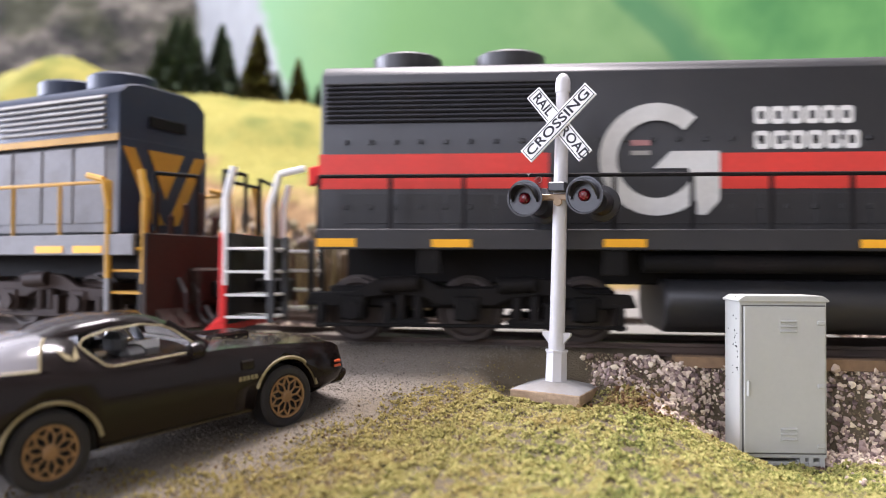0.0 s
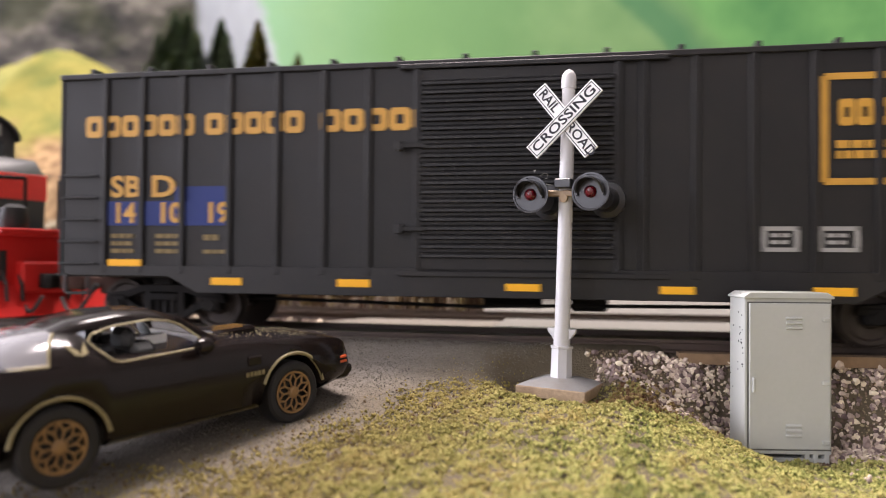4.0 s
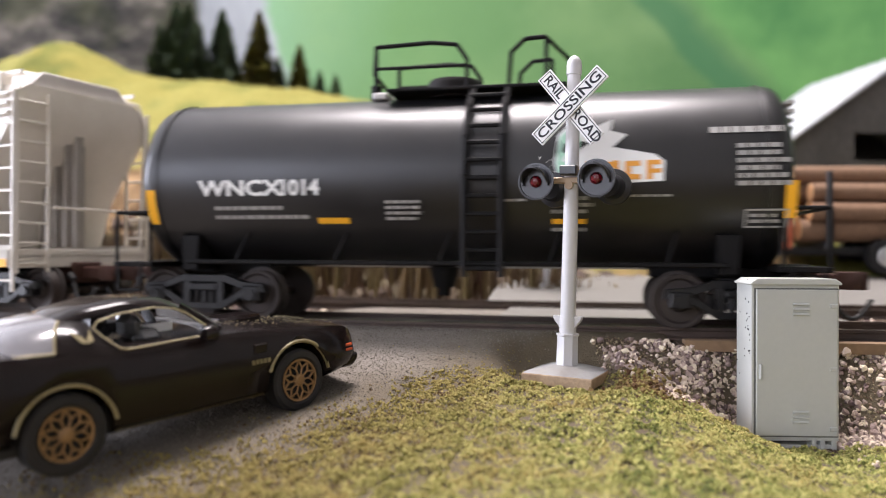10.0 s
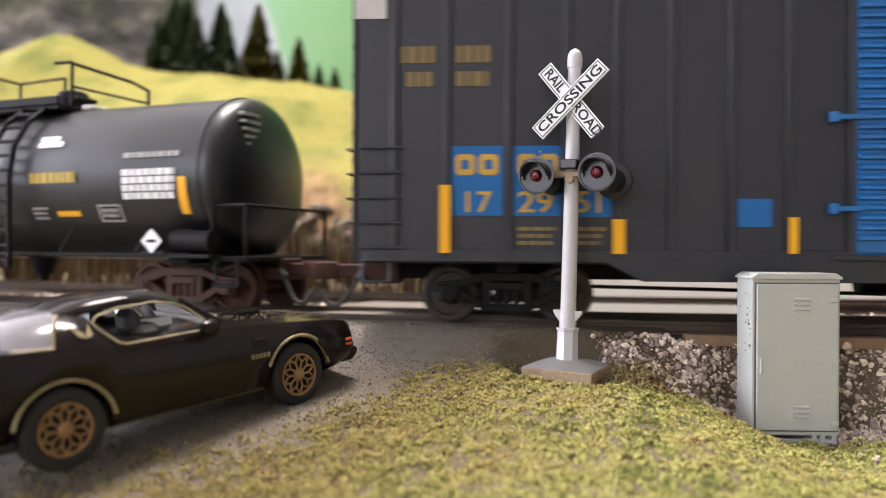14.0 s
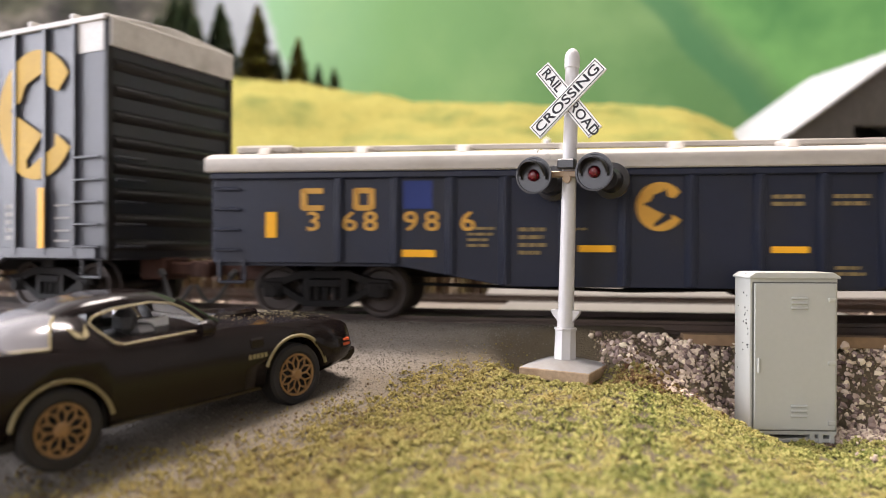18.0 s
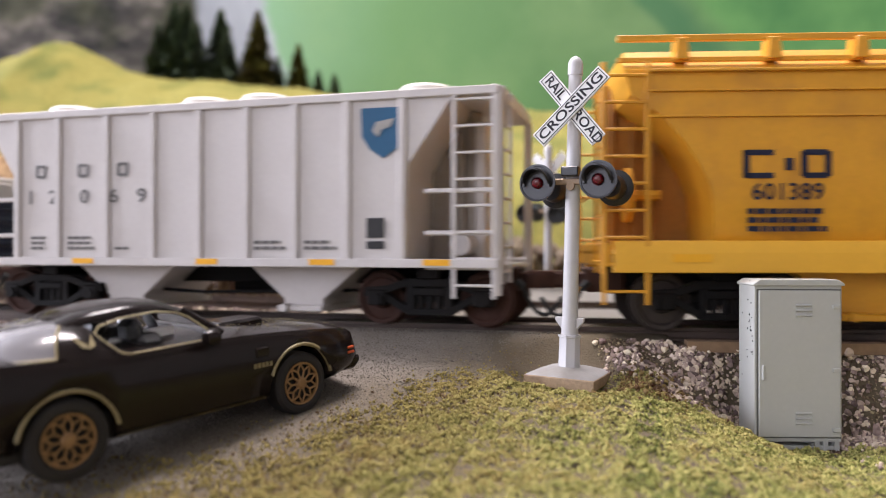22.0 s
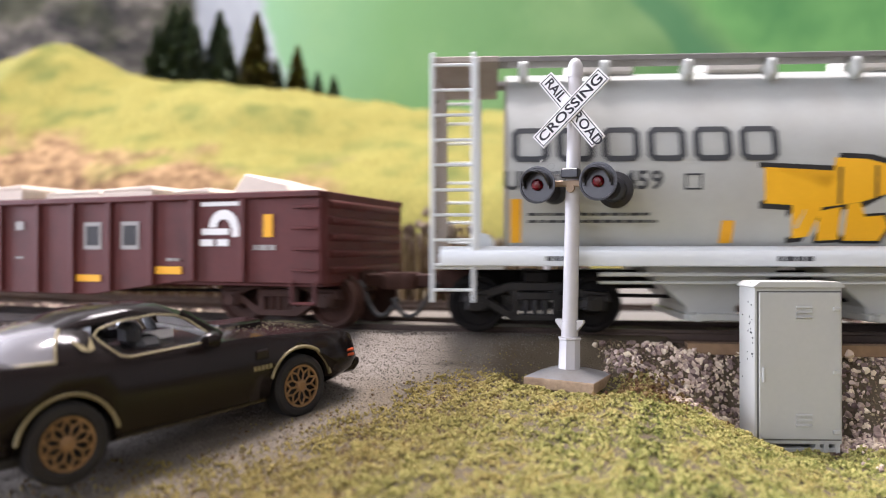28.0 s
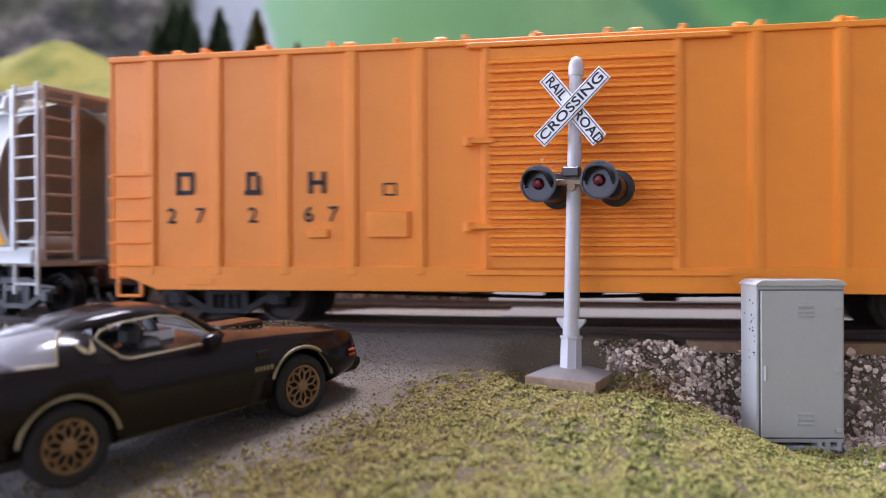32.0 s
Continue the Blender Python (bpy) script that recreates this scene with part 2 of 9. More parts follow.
def ground_z(x, y):
    d = beside(x, y)
    left = -4.4 + 0.166 * (y - 75) if y < 122 else 3.4 + 0.28 * (y - 122)
    right = -7.2
    toe = 26 - 6 * smooth(21, 26, x) * smooth(46, 41, x)
    if d < toe:
        right += 12.6 * smooth(toe, 14, d)
    h = left + (right - left) * smooth(1, 40, x)
    if y < 60:
        h = max(h, -7)
    top = 7.6 if -75 < x < 18 else 5.4
    h = min(h, top) if d > 9 else 7.4 * smooth(120, 60, abs(x + 20)) + 5.4 * (1 - smooth(120, 60, abs(x + 20)))
    if 9 < d < 16 and -80 < x < 6:
        h = min(7.6, h)
    h = min(h, 7.5)
    if d < -8:
        h = 5.6 + 2.2 * smooth(70, 45, abs(x + 2)) * smooth(-40, -36, d)
    if d < -75:
        h += 8 * smooth(-75, -120, d)
    n = noise.noise(Vector((x * 0.07, y * 0.07, 0))) * 0.8 + noise.noise(Vector((x * 0.35, y * 0.35, 3))) * 0.22
    h -= 3.0 * smooth(13, 7, math.hypot(x + 0.5, y - 123.5)) * smooth(11, 16, d)
    h -= 2.4 * smooth(8, 3, math.hypot(x - 27.5, y - 122.5))
    h -= 1.2 * smooth(10, 5, math.hypot(x - 35, y - 119.5))
    return h + n * (smooth(16, 30, d) if d > 0 else 0.2)


def steps(*runs):
    out = []
    for a, b, st in runs:
        out += list(np.arange(a, b - 1e-6, st))
    return out + [runs[-1][1]]


def sheet(name, xs, ys, height, material, label, kind="structure", category=""):
    verts = [(x, y, height(x, y)) for y in ys for x in xs]
    w = len(xs)
    faces = [(j * w + i, j * w + i + 1, (j + 1) * w + i + 1, (j + 1) * w + i) for j in range(len(ys) - 1) for i in range(w - 1)]
    me = heap(name, verts, faces, material)
    me.polygons.foreach_set("use_smooth", [True] * len(me.polygons))
    return tagged(new(name, me), label, category, kind=kind)


def ground_material():
    """Grey fine gravel on the road, brown-olive soil under the turf."""
    m = pm("gravel_road", (0.19, 0.168, 0.142), 0.9, var=0.55, grain=2.6, bump=1.0, spec=0.2)
    nt = m.node_tree
    n, l = nt.nodes, nt.links
    b = n["Principled BSDF"]
    road = b.inputs["Base Color"].links[0].from_socket
    tc = n.new("ShaderNodeTexCoord")
    dot = n.new("ShaderNodeVectorMath")
    dot.operation = "DOT_PRODUCT"
    dot.inputs[1].default_value = (43 / 49.7 * 1000, -25 / 49.7 * 1000, 0)
    l.new(tc.outputs["Object"], dot.inputs[0])
    nz = n.new("ShaderNodeTexNoise")
    nz.inputs["Scale"].default_value = 120
    nz.inputs["Detail"].default_value = 6
    l.new(tc.outputs["Object"], nz.inputs["Vector"])
    add = n.new("ShaderNodeMath")
    add.operation = "MULTIPLY_ADD"
    l.new(nz.outputs["Fac"], add.inputs[0])
    add.inputs[1].default_value = 22
    l.new(dot.outputs["Value"], add.inputs[2])
    mr = n.new("ShaderNodeMapRange")
    off = -(12 * 43 + 118 * 25) / 49.7
    mr.inputs[1].default_value, mr.inputs[2].default_value = off - 8, off + 8
    l.new(add.outputs[0], mr.inputs[0])
    mx = n.new("ShaderNodeMix")
    mx.data_type = "RGBA"
    l.new(mr.outputs[0], mx.inputs[0])
    l.new(road, mx.inputs[6])
    mx.inputs[7].default_value = (0.115, 0.092, 0.06, 1)
    l.new(mx.outputs[2], b.inputs["Base Color"])
    return m


M["ground"] = ground_material()
gx = steps((-2600, -400, 110), (-400, -140, 10), (-140, 90, 1.6), (90, 300, 10), (300, 2600, 100))
gy = steps((-300, 40, 20), (40, 136, 1.6), (136, 250, 4), (250, 900, 25))
sheet("ground", gx, gy, ground_z, M["ground"], "grey gravel road and brown soil of a model railway layout")


# ---- hill behind the tracks ----
CREST_X = [-620, -480, -400, -366, -345, -324, -303, -285, -262, -180, -74, 3, 55, 84, 118, 160, 220]
CREST_Z = [150, 150, 146, 143, 149, 157, 148, 138, 131, 122, 105, 101, 99, 86, 70, 32, 16]


def hill_z(x, y):
    crest = float(np.interp(x, CREST_X, CREST_Z))
    foot = 262 + 0.0004 * x * x
    u = smooth(foot, 440, y)
    h = 10 + (max(crest, 20) - 10) * (0.35 * smooth(foot, foot + 35, y) + 0.65 * u)
    h += 14 * noise.noise(Vector((x * 0.013, y * 0.02, 7))) * u * (1 - u) * 2 + 2.0 * noise.noise(Vector((x * 0.05, y * 0.05, 1))) * (0.3 + u) + 1.6 * noise.noise(Vector((x * 0.2, y * 0.2, 1))) + 0.8 * noise.noise(Vector((x * 0.45, y * 0.45, 5)))
    h -= 22 * smooth(450, 560, y)
    return h if y > foot - 6 else 4


def hill_material():
    m = pm("hill_turf", (0.225, 0.205, 0.055), 0.95, var=0.45, grain=0.55, bump=0.8, dirt=(0.10, 0.125, 0.035), amount=0.9, spec=0.1)
    nt = m.node_tree
    n, l = nt.nodes, nt.links
    b = n["Principled BSDF"]
    turf = b.inputs["Base Color"].links[0].from_socket
    tc = n.new("ShaderNodeTexCoord")
    sep = n.new("ShaderNodeSeparateXYZ")
    l.new(tc.outputs["Object"], sep.inputs[0])
    nz = n.new("ShaderNodeTexNoise")
    nz.inputs["Scale"].default_value = 22
    nz.inputs["Detail"].default_value = 8
    l.new(tc.outputs["Object"], nz.inputs["Vector"])
    a = n.new("ShaderNodeMath")
    a.operation = "MULTIPLY_ADD"
    l.new(nz.outputs["Fac"], a.inputs[0])
    a.inputs[1].default_value = 0.11
    l.new(sep.outputs[2], a.inputs[2])
    c = n.new("ShaderNodeMath")
    c.operation = "MULTIPLY_ADD"
    l.new(sep.outputs[0], c.inputs[0])
    c.inputs[1].default_value = 0.22
    l.new(a.outputs[0], c.inputs[2])
    mr = n.new("ShaderNodeMapRange")
    mr.inputs[1].default_value, mr.inputs[2].default_value = 0.085, 0.07
    l.new(c.outputs[0], mr.inputs[0])
    rock = n.new("ShaderNodeValToRGB")
    rock.color_ramp.elements[0].color = (0.09, 0.05, 0.025, 1)
    rock.color_ramp.elements[1].color = (0.36, 0.235, 0.12, 1)
    rock.color_ramp.elements[0].position, rock.color_ramp.elements[1].position = 0.3, 0.7
    nr = n.new("ShaderNodeTexNoise")
    nr.inputs["Scale"].default_value = 140
    nr.inputs["Detail"].default_value = 8
    l.new(tc.outputs["Object"], nr.inputs["Vector"])
    l.new(nr.outputs["Fac"], rock.inputs[0])
    mx = n.new("ShaderNodeMix")
    mx.data_type = "RGBA"
    l.new(mr.outputs[0], mx.inputs[0])
    l.new(turf, mx.inputs[6])
    l.new(rock.outputs[0], mx.inputs[7])
    l.new(mx.outputs[2], b.inputs["Base Color"])
    return m


M["hill"] = hill_material()
sheet("hill", steps((-620, -480, 12), (-480, 240, 4), (240, 420, 12)), steps((240, 480, 3.5), (480, 615, 9)), hill_z, M["hill"],
      "grassy hill of yellow-green turf with brown rocky foot", category="hill")


# ---- painted backdrop and the room ----
def backdrop_material():
    m = bpy.data.materials.new("painted_backdrop")
    m.use_nodes = True
    nt = m.node_tree
    n, l = nt.nodes, nt.links
    b = n["Principled BSDF"]
    b.inputs["Roughness"].default_value = 0.75
    b.inputs["Specular IOR Level"].default_value = 0.2
    tc = n.new("ShaderNodeTexCoord")
    sep = n.new("ShaderNodeSeparateXYZ")
    l.new(tc.outputs["Object"], sep.inputs[0])

    def tex(scale, detail=6, z=1.0, rough=0.55):
        mp = n.new("ShaderNodeMapping")
        mp.inputs["Scale"].default_value = (1, 1, z)
        l.new(tc.outputs["Object"], mp.inputs[0])
        t = n.new("ShaderNodeTexNoise")
        t.inputs["Scale"].default_value, t.inputs["Detail"].default_value, t.inputs["Roughness"].default_value = scale, detail, rough
        l.new(mp.outputs[0], t.inputs["Vector"])
        return t.outputs["Fac"]

    def calc(op, a, bb, c=None):
        k = n.new("ShaderNodeMath")
        k.operation = op
        for i, v in enumerate((a, bb, c)):
            if v is None:
                continue
            if isinstance(v, (int, float)):
                k.inputs[i].default_value = v
            else:
                l.new(v, k.inputs[i])
        return k.outputs[0]

    def ramp(v, a, c):
        k = n.new("ShaderNodeMapRange")
        k.inputs[1].default_value, k.inputs[2].default_value = a, c
        l.new(v, k.inputs[0])
        return k.outputs[0]

    def colours(v, *stops):
        k = n.new("ShaderNodeValToRGB")
        e = k.color_ramp.elements
        while len(e) < len(stops):
            e.new(0.5)
        for el, (p, c) in zip(e, stops):
            el.position, el.color = p, (*c, 1)
        l.new(v, k.inputs[0])
        return k.outputs[0]

    def mix(f, a, c):
        k = n.new("ShaderNodeMix")
        k.data_type = "RGBA"
        l.new(f, k.inputs[0])
        for i, v in ((6, a), (7, c)):
            if isinstance(v, tuple):
                k.inputs[i].default_value = (*v, 1)
            else:
                l.new(v, k.inputs[i])
        return k.outputs[2]

    x, z = sep.outputs[0], sep.outputs[2]
    # green mountains, lighter towards the valley, with a dark ridge falling to the right
    soft = tex(6, 7)
    fade = calc("MULTIPLY_ADD", soft, 0.25, ramp(x, -0.28, 0.10))
    green = colours(fade, (0.1, (0.24, 0.43, 0.26)), (0.5, (0.15, 0.30, 0.12)), (1.0, (0.09, 0.20, 0.075)))
    green = mix(calc("MULTIPLY", ramp(tex(7, 5), 0.45, 0.7), 0.55), green, (0.25, 0.39, 0.17))
    # z of the ridge = 0.26 - 1.05 * x
    edge = calc("MULTIPLY_ADD", x, 1.15, z)
    edge = calc("MULTIPLY_ADD", tex(18, 5), 0.03, edge)
    band = calc("MULTIPLY", ramp(edge, 0.290, 0.300), ramp(edge, 0.345, 0.318))
    green = mix(calc("MULTIPLY", band, 0.7), green, (0.04, 0.15, 0.07))
    green = mix(calc("MULTIPLY", ramp(edge, 0.33, 0.36), 0.75), green, colours(tex(14, 6), (0.35, (0.05, 0.19, 0.06)), (0.65, (0.13, 0.34, 0.10))))
    # pale mist of a waterfall
    lim = calc("MULTIPLY_ADD", tex(9, 6), 0.10, calc("MULTIPLY_ADD", z, 0.28, x))
    mist = colours(tex(16, 8, 0.45), (0.3, (0.20, 0.22, 0.25)), (0.7, (0.44, 0.47, 0.51)))
    out = mix(ramp(lim, -0.147, -0.158), green, mist)
    # dark cliffs
    rock = colours(tex(20, 10, 2.2, 0.66), (0.40, (0.008, 0.008, 0.008)), (0.52, (0.06, 0.055, 0.047)), (0.68, (0.21, 0.19, 0.16)))
    rock = mix(calc("MULTIPLY", ramp(tex(10, 6), 0.52, 0.62), 0.55), rock, (0.05, 0.055, 0.022))
    out = mix(ramp(calc("MULTIPLY_ADD", tex(14, 6), 0.05, x), -0.293, -0.303), out, rock)
    l.new(out, b.inputs["Base Color"])
    return m


bm = BM()
box(bm, (-760, 620, -60), (560, 628, 460))
solid("backdrop", bm, backdrop_material(), "painted scenery board of cliffs, mist and green mountains", kind="structure")

M["wall"] = pm("room_wall", (0.62, 0.6, 0.56), 0.9, var=0.04, grain=0.05)
M["ceil"] = pm("room_ceiling", (0.78, 0.77, 0.75), 0.9, var=0.03, grain=0.05)
M["floor"] = pm("room_floor", (0.28, 0.22, 0.17), 0.6, var=0.15, grain=0.03)
for nm, a, c, mt in (("wall_north", (-3000, 1300, -1000), (3000, 1400, 1600), "wall"), 
                     ("wall_east", (3000, -2100, -1000), (3100, 1400, 1600), "wall"), ("floor", (-3100, -2100, -1100), (3100, 1400, -1000), "floor"),
                     ("ceiling", (-3100, -2100, 1600), (3100, 1400, 1700), "ceil")):
    bm = BM()
    box(bm, a, c)
    solid(nm, bm, M[mt], "plain painted " + nm.split("_")[0] + " of the room", kind="structure")
bm = BM()
for a, c in (((-3100, -2100, -1000), (-3000, -650, 1600)), ((-3100, 950, -1000), (-3000, 1400, 1600)), ((-3100, -650, -1000), (-3000, 950, 0)), ((-3100, -650, 1330), (-3000, 950, 1600))):
    box(bm, a, c)
solid("wall_west", bm, M["wall"], "plain painted wall of the room with a window opening", kind="structure")
bm = BM()
for a, c in (((-3000, -2100, -1000), (-2150, -2000, 1600)), ((-850, -2100, -1000), (3000, -2000, 1600)), ((-2150, -2100, -1000), (-850, -2000, 150)), ((-2150, -2100, 1250), (-850, -2000, 1600))):
    box(bm, a, c)
solid("wall_south", bm, M["wall"], "plain painted wall of the room with a second window opening", kind="structure")
bm = BM()
box(bm, (-2600, -300, -60), (2600, 900, -12))
solid("baseboard", bm, M["tie"], "thick wooden board carrying the layout", kind="structure")


# ---- tracks ----
def rail_mesh(off, z0, z1, w):
    ss = steps((-2500, -240, 120), (-240, 180, 6), (180, 2500, 120))
    prof = [(-w, z0), (w, z0), (w, z0 + 0.35), (w * 0.3, z0 + 0.6), (w * 0.3, z1 - 0.7), (w * 0.55, z1 - 0.55), (w * 0.55, z1), (-w * 0.55, z1), (-w * 0.55, z1 - 0.55), (-w * 0.3, z1 - 0.7), (-w * 0.3, z0 + 0.6), (-w, z0 + 0.35)]
    verts, faces, k = [], [], len(prof)
    for s in ss:
        for o, z in prof:
            x, y, th = on_track(s, off + o)
            verts.append((x, y, z))
    for i in range(len(ss) - 1):
        for j in range(k):
            a, b2 = i * k + j, i * k + (j + 1) % k
            faces.append((a, a + k, b2 + k, b2))
    return heap("rail", verts, faces, M["rail"])


def track(name, off, label):
    t = thing(name, (0, 0, 0), 0, label, "track", kind="structure")
    for o in (-8.7, 8.7):
        ob = new("rail", rail_mesh(off + o, RAIL_Z - 2.3, RAIL_Z, 1.1))
        ob.parent = t
        ob.data.materials.append(M["railtop"])
        for p in ob.data.polygons:
            if p.normal.z > 0.9 and p.center.z > (RAIL_Z - 0.2) * MM:
                p.material_index = 1
    bm = BM()
    box(bm, (-1.35, -15, RAIL_Z - 4.1), (1.35, 15, RAIL_Z - 2.35), 0.15)
    tie = finish("tie", bm, M["tie"])
    far = []
    for i in range(-380, 381):
        s = i * 6.5
        x, y, th = on_track(s, off)
        if -150 < s < 130:
            ob = new("tie", tie)
            ob.parent = t
            ob.matrix_local = pose(x * MM, y * MM, 0, 0, 0, math.degrees(th) + random.uniform(-1.2, 1.2))
        else:
            far.append((x, y, th))
    bm = BM()
    for x, y, th in far:
        box(bm, (-1.35, -15, RAIL_Z - 4.1), (1.35, 15, RAIL_Z - 2.35), 0, Matrix.Translation((x, y, 0)) @ Matrix.Rotation(th, 4, "Z"))
    ob = part("far_ties", bm, M["tie"], t)
    tagged(ob, kind="stuff")
    return t


track("track_1", 0, "weathered rails on brown wooden ties along the crossing")
track("track_2", 50, "second pair of weathered rails on brown ties")

# ---- rolling stock: each car's space has its origin on the rails under its middle, x along the track, -y to the camera ----
CARS = []
SHARED = {}
M["body_black"] = pm("boxcar_black", (0.0085, 0.0078, 0.0078), 0.55, var=0.2, dirt=(0.019, 0.016, 0.014), amount=0.5, bump=0.1, spec=0.4)
M["loco_grey"] = pm("engine_grey_black", (0.0165, 0.017, 0.019), 0.46, var=0.14, dirt=(0.028, 0.026, 0.025), amount=0.45, spec=0.5)
M["slate"] = pm("slate_blue_paint", (0.014, 0.017, 0.026), 0.45, var=0.2, dirt=(0.025, 0.024, 0.025), amount=0.6, bump=0.1, spec=0.6)
M["blue_door"] = pm("bright_blue_paint", (0.012, 0.145, 0.40), 0.42, var=0.1, dirt=(0.02, 0.10, 0.27), amount=0.5)
M["navy"] = pm("navy_paint", (0.0055, 0.0095, 0.026), 0.48, var=0.2, dirt=(0.014, 0.0145, 0.019), amount=0.55, bump=0.1, spec=0.4)
M["navy_patch"] = plain("navy_patch", (0.018, 0.035, 0.16), 0.5)
M["bluepatch"] = plain("blue_patch", (0.015, 0.13, 0.36), 0.5)
M["white_car"] = pm("off_white_paint", (0.74, 0.695, 0.62), 0.45, var=0.05, dirt=(0.63, 0.585, 0.51), amount=0.5)
M["white_sill"] = pm("white_sill_paint", (0.64, 0.61, 0.55), 0.5, var=0.05)
M["grey_hop"] = pm("warm_grey_paint", (0.57, 0.54, 0.52), 0.5, var=0.06, dirt=(0.49, 0.455, 0.43), amount=0.5)
M["silver"] = pm("silver_grey_paint", (0.44, 0.46, 0.435), 0.36, 0.0, var=0.05, dirt=(0.37, 0.365, 0.33), amount=0.5, spec=0.7)
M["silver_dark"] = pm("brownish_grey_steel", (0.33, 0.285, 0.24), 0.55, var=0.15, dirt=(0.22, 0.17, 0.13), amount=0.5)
# end webs: body colours darkened for the shade inside the ends, with stains on top
M["web_grey"] = pm("shaded_stained_web", (0.34, 0.315, 0.285), 0.6, var=0.15, dirt=(0.2, 0.165, 0.13), amount=0.6)
M["web_ochre"] = pm("shaded_stained_ochre", (0.40, 0.17, 0.02), 0.6, var=0.15, dirt=(0.2, 0.09, 0.03), amount=0.6)
M["pale"] = pm("pale_blue_grey_paint", (0.66, 0.70, 0.70), 0.45, var=0.05)
M["ochre"] = pm("ochre_yellow_paint", (0.68, 0.32, 0.016), 0.42, var=0.1, dirt=(0.47, 0.21, 0.025), amount=0.65, bump=0.08)
M["ochre_light"] = pm("yellow_stripe", (0.80, 0.42, 0.03), 0.45, var=0.06)
M["orange"] = pm("orange_plastic", (0.93, 0.30, 0.016), 0.42, var=0.04, dirt=(0.80, 0.245, 0.014), amount=0.35)
M["maroon"] = pm("brown_red_paint", (0.10, 0.024, 0.021), 0.55, var=0.16, dirt=(0.058, 0.022, 0.019), amount=0.6, bump=0.1, spec=0.25)
M["tank"] = pm("tank_black_paint", (0.0045, 0.0043, 0.0047), 0.36, var=0.12, dirt=(0.011, 0.010, 0.0098), amount=0.35, spec=0.6)
M["cover"] = pm("weathered_grey_cover", (0.42, 0.39, 0.35), 0.7, var=0.15, dirt=(0.30, 0.265, 0.22), amount=0.6)
M["roof_pale"] = pm("pale_worn_roof", (0.55, 0.53, 0.50), 0.5, var=0.2, dirt=(0.25, 0.23, 0.2), amount=0.6)
M["inkblue"] = plain("dark_blue_print", (0.016, 0.020, 0.045), 0.5)
M["ink"] = plain("black_print", (0.03, 0.03, 0.03), 0.5)
M["ochre_print"] = pm("yellow_print", (0.55, 0.35, 0.07), 0.6, dirt=(0.40, 0.26, 0.08), amount=0.5, spec=0.15)
M["print_grey"] = plain("grey_print", (0.34, 0.33, 0.31), 0.55)
M["mid_print"] = plain("dark_grey_lettering", (0.15, 0.145, 0.14), 0.55)
M["dim_print"] = plain("faded_ochre_print", (0.22, 0.16, 0.07), 0.6)
M["paint_red"] = plain("red_paint", (0.62, 0.025, 0.02), 0.45)
M["paint_yellow"] = plain("yellow_paint", (0.88, 0.46, 0.015), 0.45)
M["paint_navy"] = plain("navy_spray_paint", (0.008, 0.02, 0.09), 0.45)
M["mint"] = plain("mint_print", (0.42, 0.68, 0.52), 0.5)
M["glass"] = pm("dark_glass", (0.02, 0.022, 0.025), 0.08, var=0.02)
M["alu"] = pm("aluminium", (0.62, 0.62, 0.62), 0.35, 0.7, var=0.05)
M["hand_white"] = pm("white_handrail", (0.72, 0.72, 0.70), 0.45, var=0.04)
M["eng_grey"] = pm("engine_light_grey", (0.20, 0.20, 0.205), 0.6, dirt=(0.11, 0.095, 0.085), amount=0.6, spec=0.2)
M["eng_blue"] = pm("engine_dark_blue", (0.026, 0.036, 0.06), 0.5, dirt=(0.05, 0.05, 0.055), amount=0.4, spec=0.25)
M["eng_yellow"] = pm("engine_yellow", (0.48, 0.26, 0.03), 0.55, dirt=(0.26, 0.14, 0.04), amount=0.6, spec=0.2)
M["board_grey"] = pm("dusty_walkway_grey", (0.20, 0.195, 0.185), 0.6, 0.1, var=0.15, dirt=(0.12, 0.10, 0.085), amount=0.5)
M["load"] = pm("pale_timber", (0.76, 0.66, 0.55), 0.8, var=0.1, dirt=(0.62, 0.50, 0.39), amount=0.5)
M["hose"] = plain("rubber_hose", (0.03, 0.03, 0.03), 0.6)


def rolling(name, left, right, label, category, group="cars of the train"):
    ob = thing(name, (0, 0, RAIL_Z), 0, label, category, group)
    CARS.append((ob, (left + right) / 2, []))
    return ob, (right - left) / 2


def shared(key, make, material, angle=35):
    if key not in SHARED:
        SHARED[key] = finish(key.split("|")[0], make(), material, angle)
    return SHARED[key]


def child(name, mesh, parent, at=(0, 0, 0), rz=0, label=""):
    ob = new(name, mesh)
    ob.parent = parent
    ob.matrix_local = pose(*[c * MM for c in at], 0, 0, rz)
    return tagged(ob, label) if label else ob


def wheelset_mesh(r):
    bm = BM()
    for s in (-1, 1):
        prof = [(0.8, -1.5), (r * 0.32, -1.45), (r * 0.42, -0.75), (r * 0.78, -0.7), (r * 0.86, -1.2), (r, -1.2), (r, 0.85), (r + 0.62, 1.0), (r + 0.62, 1.45), (r * 0.5, 1.5), (0.8, 1.5)]
        lathe(bm, prof, 28, Matrix.Translation((0, s * 8.6, 0)) @ Matrix.Rotation(radians(-90 * s), 4, "X") @ Matrix.Scale(-1, 4, (0, 0, 1)))
    cyl(bm, (0, -8, 0), (0, 8, 0), 1.0, 10)
    cyl(bm, (0, -10.6, 0), (0, 10.6, 0), 0.55, 8)
    bmesh.ops.recalc_face_normals(bm, faces=bm.faces)
    return bm


